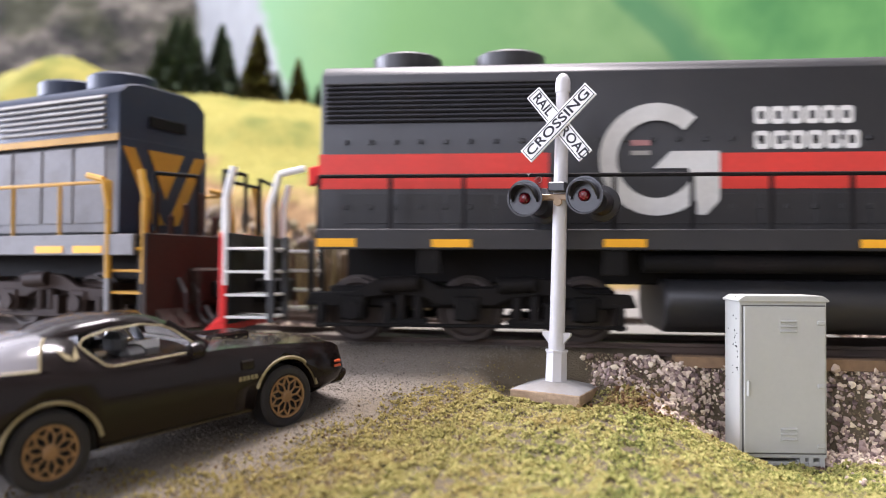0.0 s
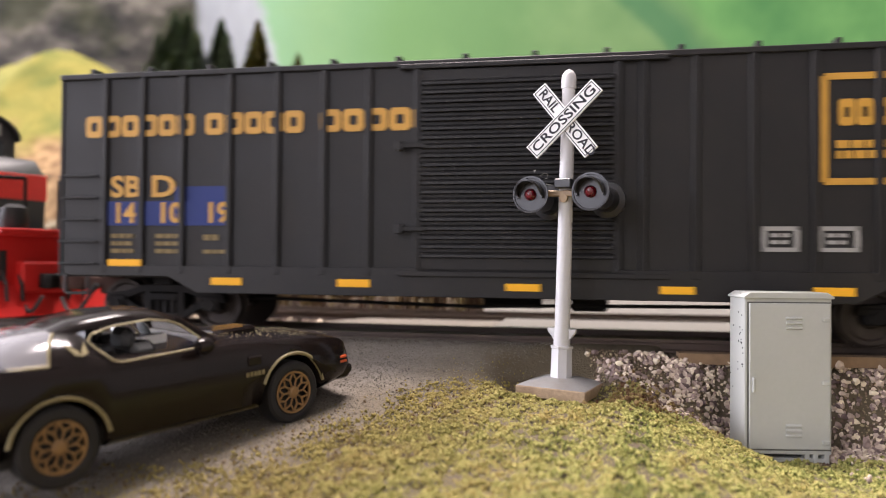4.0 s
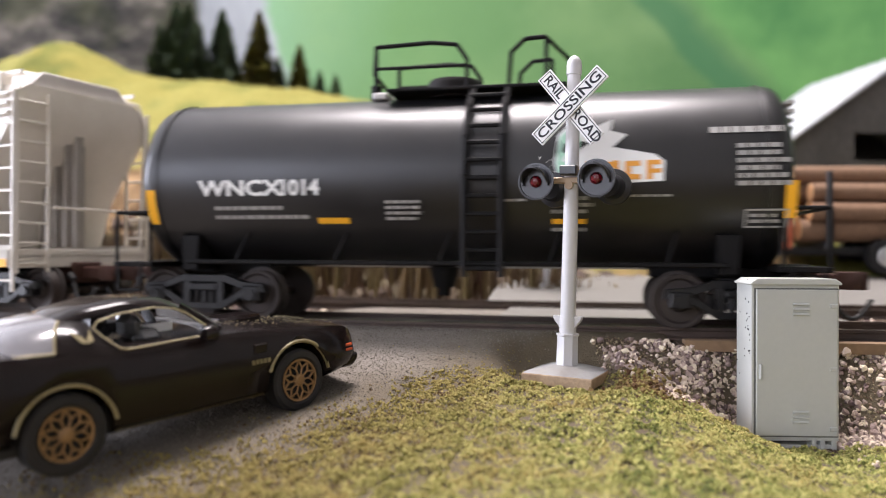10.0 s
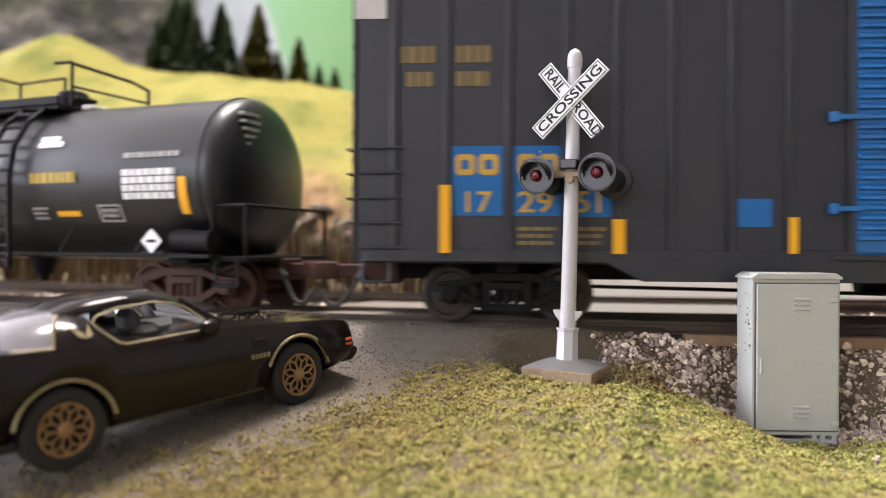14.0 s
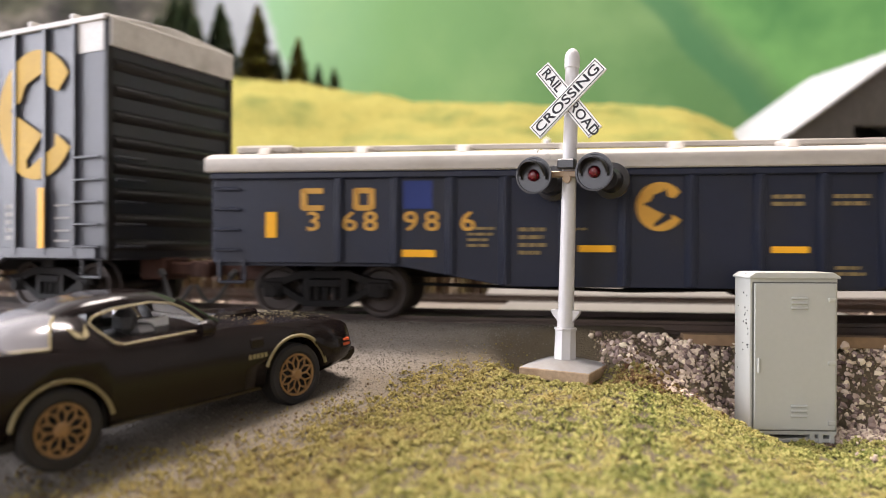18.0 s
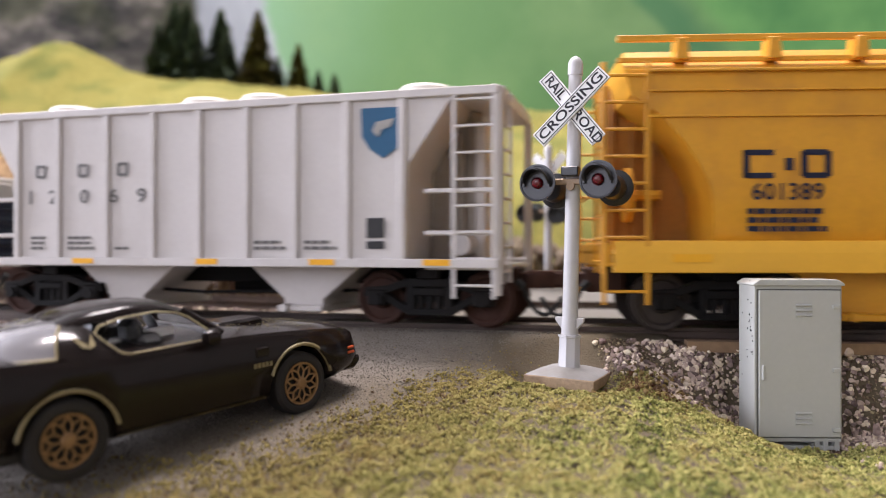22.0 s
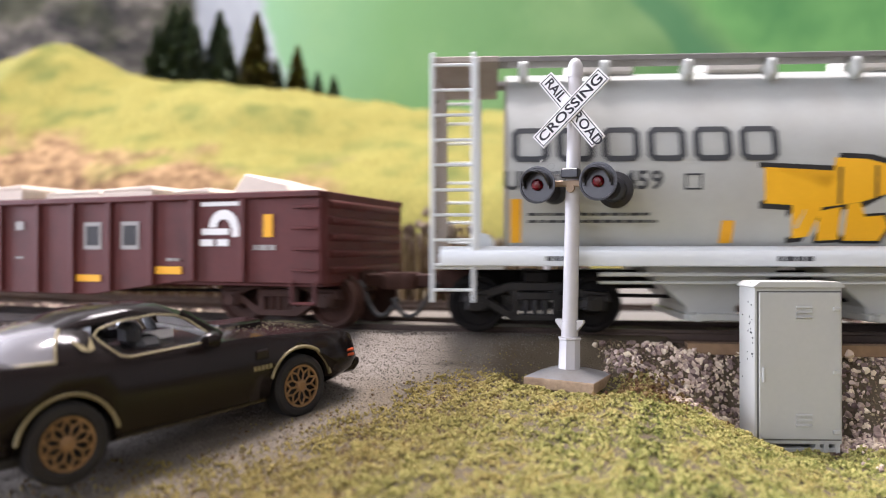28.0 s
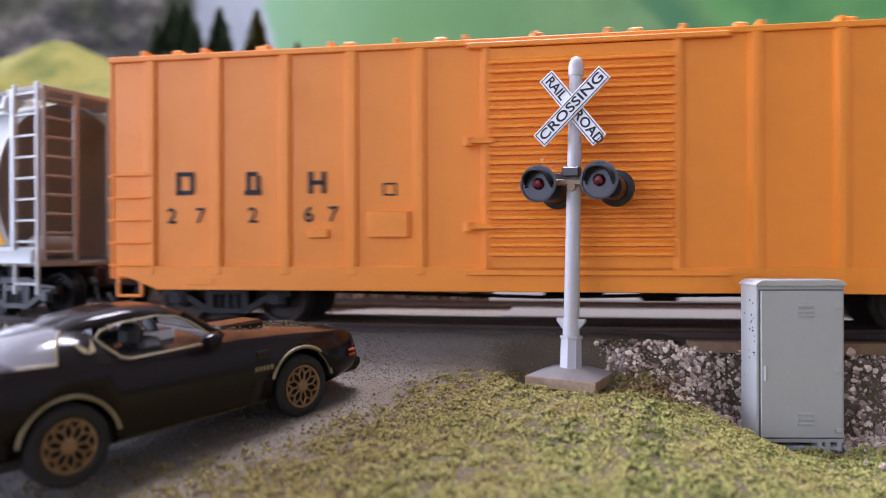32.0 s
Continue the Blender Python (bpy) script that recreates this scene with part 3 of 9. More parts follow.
def sideframe(bm, y, s):
    """Cast side frame with two window openings: top chord, ends and spring seat as joined pieces."""
    a, b = y, y + s * 1.9
    lo, hi = min(a, b), max(a, b)
    prism(bm, [(-13.2, 5.2), (-12.6, 7.0), (-8.5, 7.3), (-4.5, 8.7), (4.5, 8.7), (8.5, 7.3), (12.6, 7.0), (13.2, 5.2), (8.3, 5.9), (4.6, 7.2), (-4.6, 7.2), (-8.3, 5.9)], "y", lo, hi, 0.12)
    prism(bm, [(-8.3, 5.9), (-8.9, 4.7), (-4.2, 1.9), (4.2, 1.9), (8.9, 4.7), (8.3, 5.9), (3.6, 3.1), (-3.6, 3.1)], "y", lo, hi, 0.12)
    for u in (-3.6, 3.6):
        box(bm, (u - 0.75, lo, 2.6), (u + 0.75, hi, 7.6), 0.1)
    for u in (-10.25, 10.25):
        box(bm, (u - 1.9, lo - 0.35, 3.6), (u + 1.9, hi + 0.35, 6.6), 0.3)
        cyl(bm, (u, lo - 0.8 if s < 0 else hi + 0.8, 4.8), (u, lo if s < 0 else hi, 4.8), 1.1, 12)
    for u in (-1.7, 0, 1.7):
        cyl(bm, (u, (lo + hi) / 2, 3.0), (u, (lo + hi) / 2, 5.7), 0.72, 8)
    box(bm, (-2.9, lo - 0.2, 5.6), (2.9, hi + 0.2, 7.0), 0.15)


def truck(car, u, mat="frame", wheel="wheel", r=4.8):
    def make():
        bm = BM()
        sideframe(bm, -10.6, -1)
        sideframe(bm, 10.6, 1)
        box(bm, (-2.4, -10.6, 4.4), (2.4, 10.6, 7.4), 0.3)
        for s in (-5.0, 5.0):
            box(bm, (s - 0.5, -9.5, 3.4), (s + 0.5, 9.5, 4.4), 0.1)
            for y in (-8.6, 8.6):
                box(bm, (s - 0.55, y - 1.2, 3.0), (s + 0.55, y + 1.2, 6.2), 0.15)
        cyl(bm, (0, 0, 7.2), (0, 0, 9.4), 3.0, 16)
        return bm
    t = child("truck", shared("truck|" + mat, make, M[mat]), car, (u, 0, 0))
    for k in (-10.25, 10.25):
        w = child("wheelset", shared("wheelset|%s%.1f" % (wheel, r), lambda: wheelset_mesh(r), M[wheel], 40), t, (k, 0, r))
        CARS[-1][2].append((w, (k, 0, r), r))
    return t


def coupler(car, u, s, reach=11.5, z=8.6, mat="rust"):
    bm = BM()
    box(bm, (u - s * 4, -1.6, z - 1.4), (u + s * (reach - 4.5), 1.6, z + 1.2), 0.3)
    prism(bm, [(u + s * (reach - 5), -1.9), (u + s * (reach - 1.2), -3.1), (u + s * (reach + 0.4), -2.2), (u + s * (reach + 0.2), -0.5), (u + s * (reach - 1.4), -0.3), (u + s * (reach - 1.6), 1.1), (u + s * (reach + 0.3), 1.5), (u + s * (reach - 0.3), 2.8), (u + s * (reach - 4.6), 2.1)], "z", z - 1.7, z + 1.5, 0.2)
    box(bm, (u - s * 6, -3.6, z - 2.4), (u + s * 1.2, 3.6, z + 2.2), 0.4)
    part("coupler", bm, M[mat], car)
    bm = BM()
    pts = [(u + s * (2 + 7.5 * k / 8), -4.6 - 0.8 * math.sin(k / 8 * 3.1), z - 1.5 - 5.2 * math.sin(math.pi * min(1, k / 9))) for k in range(9)]
    tube(bm, pts, 0.42, 7)
    cyl(bm, (u + s * 1.0, -4.6, z - 0.4), (u + s * 2.2, -4.6, z - 1.6), 0.7, 8)
    part("brake_hose", bm, M["hose"], car)


def ladder(car, u, y, z0, z1, w, mat, n, along="x", r=0.28, rails=True):
    dx, dy = (w / 2, 0) if along == "x" else (0, w / 2)
    on = car
    if rails:
        bm = BM()
        for s in (-1, 1):
            box(bm, (u + s * dx - 0.35, y + s * dy - 0.3, z0), (u + s * dx + 0.35, y + s * dy + 0.3, z1), 0.08)
        on = part("ladder", bm, M[mat], car)
    for k in range(n):
        z = z0 + (z1 - z0) * (k + 0.5) / n
        bm = BM()
        cyl(bm, (u - dx, y - dy, z), (u + dx, y + dy, z), r, 6)
        part("rung" if rails else "grab_iron", bm, M[mat], on)
    return on


def decal(car, name, mat, rects, y=-17.5, label="", deep=0.1):
    """Flat painted markings (u0, u1, z0, z1), each a thin plate on the side."""
    bm = BM()
    for u0, u1, z0, z1 in rects:
        box(bm, (u0, y - deep, z0), (u1, y + 0.02, z1))
    return part(name, bm, M[mat], car, label)


def reflectors(car, rects, y=-17.5, mat="yellow"):
    for q in rects:
        decal(car, "reflector", mat, [q], y)


def blocks(u0, u1, z0, z1, n, gap=0.2, slots=()):
    """Letter-sized plain bars."""
    w = (u1 - u0) / n
    return [(u0 + w * (k + gap / 2), u0 + w * (k + 1 - gap / 2), z0, z1) for k in range(n) if k not in slots]


def lines(u0, u1, z0, z1, n, gap=0.45, ragged=0.25):
    """Lines of writing too small to read."""
    h = (z1 - z0) / n
    rnd = random.Random(int(u0 * 31 + z0 * 7))
    out = []
    for k in range(n):
        u = u0
        end = u1 - rnd.random() * ragged * (u1 - u0)
        while u < end:
            w = min(rnd.uniform(0.8, 2.0), end - u)
            out.append((u, u + w, z0 + h * (k + gap / 2), z0 + h * (k + 1 - gap / 2)))
            u += w + 0.35
    return out


def marks(u0, u1, z0, z1, n, gap=0.18, thick=0.24):
    """Places of plain outlined bars in a row, for a name that stays unlettered: u0, u1, z0, z1 and the stroke."""
    w = (u1 - u0) / n
    return [(u0 + w * (k + gap / 2), u0 + w * (k + 1 - gap / 2), z0, z1, thick) for k in range(n)]


def name_bars(car, mat, places, y, label="", lay=None):
    """Each outlined bar as a part of its own; lay bends it onto a round side."""
    for a, b, z0, z1, thick in places:
        bm = BM()
        t, h, c = (b - a) * thick, (z1 - z0) * thick * 0.9, min(b - a, z1 - z0) * 0.16
        out = [(a + c, z0), (b - c, z0), (b, z0 + c), (b, z1 - c), (b - c, z1), (a + c, z1), (a, z1 - c), (a, z0 + c)]
        inn = [(a + t + c * 0.4, z0 + h), (b - t - c * 0.4, z0 + h), (b - t, z0 + h + c * 0.4), (b - t, z1 - h - c * 0.4), (b - t - c * 0.4, z1 - h), (a + t + c * 0.4, z1 - h), (a + t, z1 - h - c * 0.4), (a + t, z0 + h + c * 0.4)]
        o, i_ = [bm.verts.new((u, y - 0.1, z)) for u, z in out], [bm.verts.new((u, y - 0.1, z)) for u, z in inn]
        for k in range(8):
            bm.faces.new((o[k], o[(k + 1) % 8], i_[(k + 1) % 8], i_[k]))
        ob = part("letter_bar", bm, M[mat], car, label)
        if lay:
            lay(ob)


def number(car, text, u0, u1, z0, z1, mat, y=-17.5, bold=0.012):
    n = max(1, len(text))
    h = z1 - z0
    return words("number", text, h, M[mat], car, Matrix.Translation(((u0 + u1) / 2, y - 0.12, (z0 + z1) / 2)), (u1 - u0) / (h * 0.8 * n), bold=bold)


def spaced(car, text, places, z0, z1, mat, y=-17.5, w=3.0):
    """Figures at given places along the side."""
    for ch, u in zip(text, places):
        number(car, ch, u - w / 2, u + w / 2, z0, z1, mat, y)


def ring(car, name, mat, uc, zc, r0, r1, a0, a1, y=-17.5, squash=1.0, label=""):
    """Part of a ring from angle a0 to a1 (degrees)."""
    bm = BM()
    n = 28
    pts = [(uc + squash * r1 * math.cos(radians(a0 + (a1 - a0) * k / n)), zc + r1 * math.sin(radians(a0 + (a1 - a0) * k / n))) for k in range(n + 1)]
    pts2 = [(uc + squash * r0 * math.cos(radians(a0 + (a1 - a0) * k / n)), zc + r0 * math.sin(radians(a0 + (a1 - a0) * k / n))) for k in range(n + 1)]
    for k in range(n):
        vs = [bm.verts.new((p[0], y - 0.1, p[1])) for p in (pts[k], pts[k + 1], pts2[k + 1], pts2[k])]
        bm.faces.new(vs)
    bmesh.ops.remove_doubles(bm, verts=bm.verts, dist=0.001)
    return part(name, bm, M[mat], car, label)


def shape(car, name, mat, pts, y=-17.5, label=""):
    bm = BM()
    prism(bm, pts, "y", y - 0.1, y + 0.02)
    return part(name, bm, M[mat], car, label)


def cat(car, name, mat, uc, zc, r, y, squash=0.88, label=""):
    """An open ring whose inner edge has pointed notches, as one outline."""
    pts = [(math.cos(a), math.sin(a)) for a in [radians(36 + 292 * k / 40) for k in range(41)]]
    pts += [(0.49, -0.31), (0.47, -0.50), (-0.22, -0.84), (-0.26, -0.70), (0.16, -0.32), (-0.32, -0.08), (-0.70, 0.10), (-0.42, 0.22), (-0.27, 0.48), (0.11, 0.62), (0.23, 0.76), (0.31, 0.42), (0.55, 0.32)]
    shape(car, name, mat, [(uc + r * squash * a, zc + r * b) for a, b in pts], y, label)


def loft(levels, n=1):
    """A hollow-looking body from levels (z, left, right, half width)."""
    bm = BM()
    rings = []
    for z, a, b, w in levels:
        rings.append([bm.verts.new(p) for p in ((a, -w, z), (b, -w, z), (b, w, z), (a, w, z))])
    for p, q in zip(rings, rings[1:]):
        for k in range(4):
            bm.faces.new((p[k], p[(k + 1) % 4], q[(k + 1) % 4], q[k]))
    bm.faces.new(rings[0][::-1])
    bm.faces.new(rings[-1])
    bmesh.ops.recalc_face_normals(bm, faces=bm.faces)
    return bm


def louvres(bm, u0, u1, z0, z1, n, y, deep=0.7):
    """Sloping horizontal slats pressed into a panel."""
    h = (z1 - z0) / n
    for k in range(n):
        z = z0 + h * k
        prism(bm, [(y, z + h * 0.12), (y - deep, z + h * 0.22), (y - deep * 0.9, z + h * 0.5), (y, z + h * 0.8)], "x", u0, u1)


def ribs(car, us, mat, z0, z1, w=1.1, y=-17.2, deep=0.8, both=True):
    me = shared("rib|%s%.1f%.1f%.1f" % (mat, z0, z1, w), lambda: prism(BM(), [(-w / 2 - 0.25, 0.3), (-w / 2, -deep), (w / 2, -deep), (w / 2 + 0.25, 0.3)], "z", z0, z1, 0.1), M[mat])
    for u in us:
        child("rib", me, car, (u, y, 0))
        if both:
            child("rib", me, car, (u, -y, 0), 180)


def running_gear(car, half, left, right, mat="frame", wheel="wheel", reach=11.5):
    truck(car, left, mat, wheel)
    truck(car, right, mat, wheel)
    bm = BM()
    box(bm, (-half + 1, -2.2, 7.2), (half - 1, 2.2, 10.6), 0.3)
    for u in (left, right):
        box(bm, (u - 2, -13, 8.6), (u + 2, 13, 10.6), 0.3)
    part("centre_sill", bm, M["frame"], car)
    bm = BM()
    cyl(bm, (-6, 7, 6.6), (6, 7, 6.6), 2.4, 14)
    box(bm, (12, -6, 4.6), (19, -1, 8.4), 0.5)
    tube(bm, [(left + 8, -5, 6.2), (-6, -6.5, 5.2), (12, -6, 5.6), (right - 8, -5, 6.2)], 0.35, 6)
    part("brake_gear", bm, M["frame"], car)
    coupler(car, -half, -1, reach)
    coupler(car, half, 1, reach)


def boxcar(name, left, right, label, mat, z_side, z_low, z_top, rib_us, rib_w, door, door_mat, lefttruck, righttruck, slats, end_mat=None, roof_mat=None, skirt=(-58, 58), truckmat="frame", wheelmat="wheel", roof_rise=1.4):
    car, h = rolling(name, left, right, label, "boxcar")
    bm = BM()
    box(bm, (-h, -17.2, z_side), (h, 17.2, z_top), 0.35)
    part("body", bm, M[mat], car)
    bm = BM()
    prism(bm, [(-17.9, z_top - 0.9), (-17.9, z_top + 0.15), (-9, z_top + roof_rise * 0.6), (0, z_top + roof_rise), (9, z_top + roof_rise * 0.6), (17.9, z_top + 0.15), (17.9, z_top - 0.9)], "x", -h - 0.5, h + 0.5, 0.12)
    k = -h + 6
    while k < h - 3:
        box(bm, (k, -17.6, z_top + 0.1), (k + 1.0, -9, z_top + roof_rise * 0.62 + 0.3), 0.1)
        box(bm, (k, -9, z_top + roof_rise * 0.55), (k + 1.0, 9, z_top + roof_rise + 0.45), 0.1)
        box(bm, (k, 9, z_top + 0.1), (k + 1.0, 17.6, z_top + roof_rise * 0.62 + 0.3), 0.1)
        k += 12.4
    part("roof", bm, M[roof_mat or mat], car)
    for s in (-1, 1):
        bm = BM()
        prism(bm, [(-h + 2, z_side + 0.3), (skirt[0] - 6, z_side + 0.3), (skirt[0], z_low), (skirt[1], z_low), (skirt[1] + 6, z_side + 0.3), (h - 2, z_side + 0.3), (h - 2, z_side + 2.4), (-h + 2, z_side + 2.4)], "y", s * 17.35 - 0.55, s * 17.35 + 0.55, 0.1)
        part("side_sill", bm, M[mat], car)
        for z in np.linspace(z_side + 3, z_top - 4, 9):
            bm = BM()
            prism(bm, [(s * h, z - 1.3), (s * (h + 1.15), z - 0.3), (s * (h + 1.15), z + 0.3), (s * h, z + 1.3)], "y", -15.6, 15.6, 0.15)
            part("end_rib", bm, M[end_mat or mat], car)
        for y in (-16.6, 16.6):
            bm = BM()
            box(bm, (s * h, y - 0.7, z_side), (s * (h + 0.6), y + 0.7, z_top - 0.2), 0.1)
            part("end_post", bm, M[end_mat or mat], car)
        ladder(car, s * (h - 4.4), -18.0, z_side + 0.5, z_side + 22, 7.4, mat, 5, r=0.26, rails=False)
        ladder(car, s * (h + 1.6), -12.5, z_side + 0.5, z_side + 22, 7, mat, 5, "y", rails=False)
        bm = BM()
        tube(bm, [(s * (h - 1.2), -17.4, z_side + 0.6), (s * (h - 1.2), -17.4, z_side - 3.2), (s * (h - 6), -17.4, z_side - 3.2), (s * (h - 6), -17.4, z_side + 0.6)], 0.32, 6)
        part("stirrup_step", bm, M[mat], car)
    ribs(car, rib_us, mat, z_side + 0.9, z_top - 0.9, rib_w)
    a, b = door
    for s in (-1, 1):
        bm = BM()
        y = s * 17.9
        box(bm, (a, min(y, s * 17.0), z_side + 1.6), (b, max(y, s * 17.0), z_top - 1.6), 0.15)
        d = part("door", bm, M[door_mat], car)
        bm = BM()
        mid = (a + b) / 2
        for u0, u1 in ((a + 1.2, b - 1.2),):
            louvres(bm, u0, u1, z_side + 4, z_top - 3.2, slats, -17.9, 0.75)
        if s > 0:
            bmesh.ops.scale(bm, vec=(1, -1, 1), verts=bm.verts)
            bmesh.ops.reverse_faces(bm, faces=bm.faces)
        part("slats", bm, M[door_mat], d)
        bm = BM()
        for u in (a - 0.2, b - 0.8):
            box(bm, (u, y - 0.35, z_side + 1.0), (u + 1.0, y + 0.35, z_top - 1.2), 0.1)
        for z in (z_side + 0.9, z_top - 1.5):
            box(bm, (a - 3, y - 0.5, z), (b + 8, y + 0.5, z + 0.9), 0.1)
        part("door_frame", bm, M[door_mat if door_mat == mat else mat], d)
        bm = BM()
        for z in (z_side + 9, z_side + 24):
            box(bm, (a - 2.6, y - 0.9, z), (a + 2, y + 0.2, z + 0.8), 0.1)
            box(bm, (a - 3.4, y - 1.2, z - 0.5), (a - 2.2, y + 0.1, z + 1.3), 0.15)
        part("latch", bm, M[door_mat], d)
    running_gear(car, h, lefttruck, righttruck, truckmat, wheelmat)
    return car, h


# black boxcar with ochre lettering
car, h = boxcar("boxcar", 165.6, 340.6, "black weathered boxcar with yellow lettering and louvred doors", "body_black", 10.2, 7.4, 50.0,
                [s * u for u in (24.4, 33, 42.2, 51.8, 61.5, 70, 78) for s in (-1, 1)], 1.0, (-15.5, 20.5), "body_black", -68, 73, 20)
M["ochre_letters"] = pm("ochre_letters", (0.56, 0.29, 0.035), 0.5, dirt=(0.4, 0.2, 0.03), amount=0.4)
name_bars(car, "ochre_letters", marks(-82.5, -59, 37.6, 41.8, 6, 0.08, 0.32) + marks(-57, -37, 37.6, 41.8, 5, 0.08, 0.32) + marks(-34, -7.5, 37.6, 41.8, 6, 0.08, 0.32), -17.35, "row of yellow block lettering")
decal(car, "blue_patch", "navy_patch", [(-78, -61, 20.3, 25), (-61, -51.5, 20.3, 27.8), (-63, -60, 25, 27.8)], -17.3, "dark blue painted-out patch")
number(car, "SB", -77, -70, 25.7, 29.6, "ochre_letters", -17.42, 0.03)
number(car, "D", -67.5, -63.5, 25.7, 29.6, "ochre_letters", -17.42, 0.03)
for tx, a, b in (("14", -76.5, -71), ("10", -67, -61.2), ("19", -57, -51.4)):
    number(car, tx, a, b, 20.7, 24.4, "ochre_letters", -17.42, 0.03)
decal(car, "small_print", "dim_print", lines(-76.5, -71, 14.6, 19, 3) + lines(-67, -61, 14.6, 19, 3) + lines(-57, -54, 17, 19, 1) + lines(-57, -50, 14.6, 16, 1), -17.32)
reflectors(car, [(-76.7, -69.6, 12.4, 13.7), (-55, -48.8, 9.0, 10.4), (-30, -23.8, 9.0, 10.4), (27.2, 32.8, 8.6, 9.9), (51.4, 57.7, 8.7, 10.1), (69.1, 75.5, 13.2, 14.8), (1, 7, 8.7, 10)], -18.0)
for q in ((53.2, 76.4, 26.9, 28.0), (53.2, 76.4, 44.2, 45.3), (52.6, 53.8, 27.4, 44.8), (75.9, 77.1, 27.4, 44.8)):
    decal(car, "emblem_border", "ochre_letters", [q], -17.4)
name_bars(car, "ochre_letters", marks(55.2, 63.5, 36.6, 41, 3, 0.1, 0.34) + marks(65, 75, 36.6, 41, 3, 0.1, 0.34), -17.4)
decal(car, "emblem_lettering", "ochre_letters", lines(55, 74, 31, 34.4, 2, 0.25), -17.4)
for u0, u1 in ((43.5, 49.4), (52.2, 58.6)):
    decal(car, "placard", "print_grey", [(u0, u1, 19.4, 20.1), (u0, u1, 15.9, 16.6), (u0, u0 + 0.8, 15.9, 20.1), (u1 - 0.8, u1, 15.9, 20.1)] + lines(u0 + 1.4, u1 - 1.4, 16.9, 19.2, 2), -17.35)

# tall slate-blue boxcar with bright blue doors
us = [31.7, 40.4, 49.5, 58.2, 66.5, 75, 84, 92.5]
car, h = boxcar("tall_boxcar", 858.6, 1060.1, "tall slate blue weathered boxcar with bright blue louvred doors", "slate", 10.4, 7.6, 57.2,
                us + [-28.2, -37.5, -47.3, -56.3, -64.6, -74.4, -85, -94], 1.1, (-18.6, 20.5), "blue_door", -74.5, 78.5, 24, "body_black", "roof_pale", (-52, 66), roof_rise=1.6)
decal(car, "blue_patch", "bluepatch", [(-84.1, -75.4, 18.6, 30.5), (-73.6, -65.6, 18.6, 30.5), (-63.8, -57.2, 18.4, 22.8), (-36.4, -30.9, 16.8, 21.5)], -17.28, "bright blue painted patch")
name_bars(car, "ochre_print", marks(-83.8, -75.8, 25.5, 29.1, 2, 0.15, 0.3) + marks(-73.2, -65.8, 25.5, 29.1, 2, 0.15, 0.3), -17.4, "yellow block lettering")
for tx, a, b in (("17", -83, -77), ("29", -73.3, -66.4), ("51", -63.5, -57.7)):
    number(car, tx, a, b, 19.0, 22.5, "ochre_print", -17.4)
decal(car, "faded_lettering", "dim_print", lines(-93, -86, 44.6, 47.8, 1, 0.1) + lines(-83.5, -77, 44.6, 47.8, 1, 0.1) + lines(-92, -86, 40.6, 43.4, 1, 0.1) + lines(-83.5, -77, 40.6, 43.4, 1, 0.1) + lines(-72.8, -66, 13.4, 17, 3) + lines(-63, -58, 13.4, 17, 3), -17.3)
reflectors(car, [(-86.1, -84.3, 12.2, 23.8), (-57, -55, 12.2, 18), (-28.4, -27, 12.4, 18.4), (30.6, 32.4, 13.4, 19.3), (56.4, 58.2, 13.1, 19.1), (82.9, 84.7, 12.7, 24.7)], -18.3)
decal(car, "reflector", "yellow", [(-1, 7.5, 25.6, 26.5)], -18.8)
cat(car, "emblem", "ochre_print", 81.5, 39.5, 13.0, -17.6, 0.9, "worn yellow ring-shaped emblem")
decal(car, "worn_patch", "roof_pale", [(-101, -95.5, 52.5, 56.4)], -17.3)
decal(car, "worn_patch", "roof_pale", [(93.5, 100.4, 50.5, 56.8)], -17.3)
bm = BM()
box(bm, (h + 0.2, -16.8, 51.4), (h + 1.3, 16.8, 56.9), 0.1)
part("worn_patch", bm, M["roof_pale"], car)
decal(car, "small_print", "print_grey", [(86.5, 91, z, z + 0.35) for z in (14, 16, 18.5, 21)] + lines(71.5, 74, 14, 22, 5), -17.3)

# orange boxcar
car, h = boxcar("boxcar", 1945.5, 2120.5, "clean orange plastic boxcar with a louvred sliding door", "orange", 8.8, 6.8, 51.1,
                [-79.4, -66, -52.5, -39.8, -27.2, 29.7, 43, 56, 69.5, 80], 1.7, (-15.6, 17.6), "orange", -66.5, 66.5, 22, skirt=(-78, 78), truckmat="black")
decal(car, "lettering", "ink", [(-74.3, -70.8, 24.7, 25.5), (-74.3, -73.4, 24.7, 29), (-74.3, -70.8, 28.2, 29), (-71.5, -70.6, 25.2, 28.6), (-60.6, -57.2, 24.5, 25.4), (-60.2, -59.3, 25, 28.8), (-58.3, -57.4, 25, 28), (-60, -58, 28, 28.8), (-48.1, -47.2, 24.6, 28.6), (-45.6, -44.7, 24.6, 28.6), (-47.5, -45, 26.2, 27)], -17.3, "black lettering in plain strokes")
spaced(car, "27267", (-75.2, -69.4, -58.9, -48.0, -43.4), 19.2, 22, "ink", -17.3, 2.2)
for q in ((-72.1, -66.3, 7.6, 9.3), (-47.9, -44.2, 16.4, 18.1), (-36.6, -29.1, 16.4, 21.2)):
    bm = BM()
    box(bm, (q[0], -18.0, q[2]), (q[1], -17.0, q[3]), 0.2)
    part("tack_board", bm, M["orange"], car)
decal(car, "small_print", "ink", [(-34, -31.5, 24, 24.3), (-34, -31.5, 26, 26.3), (-34, -33.7, 24, 26), (-31.8, -31.5, 24, 26)], -17.25)
bm = BM()
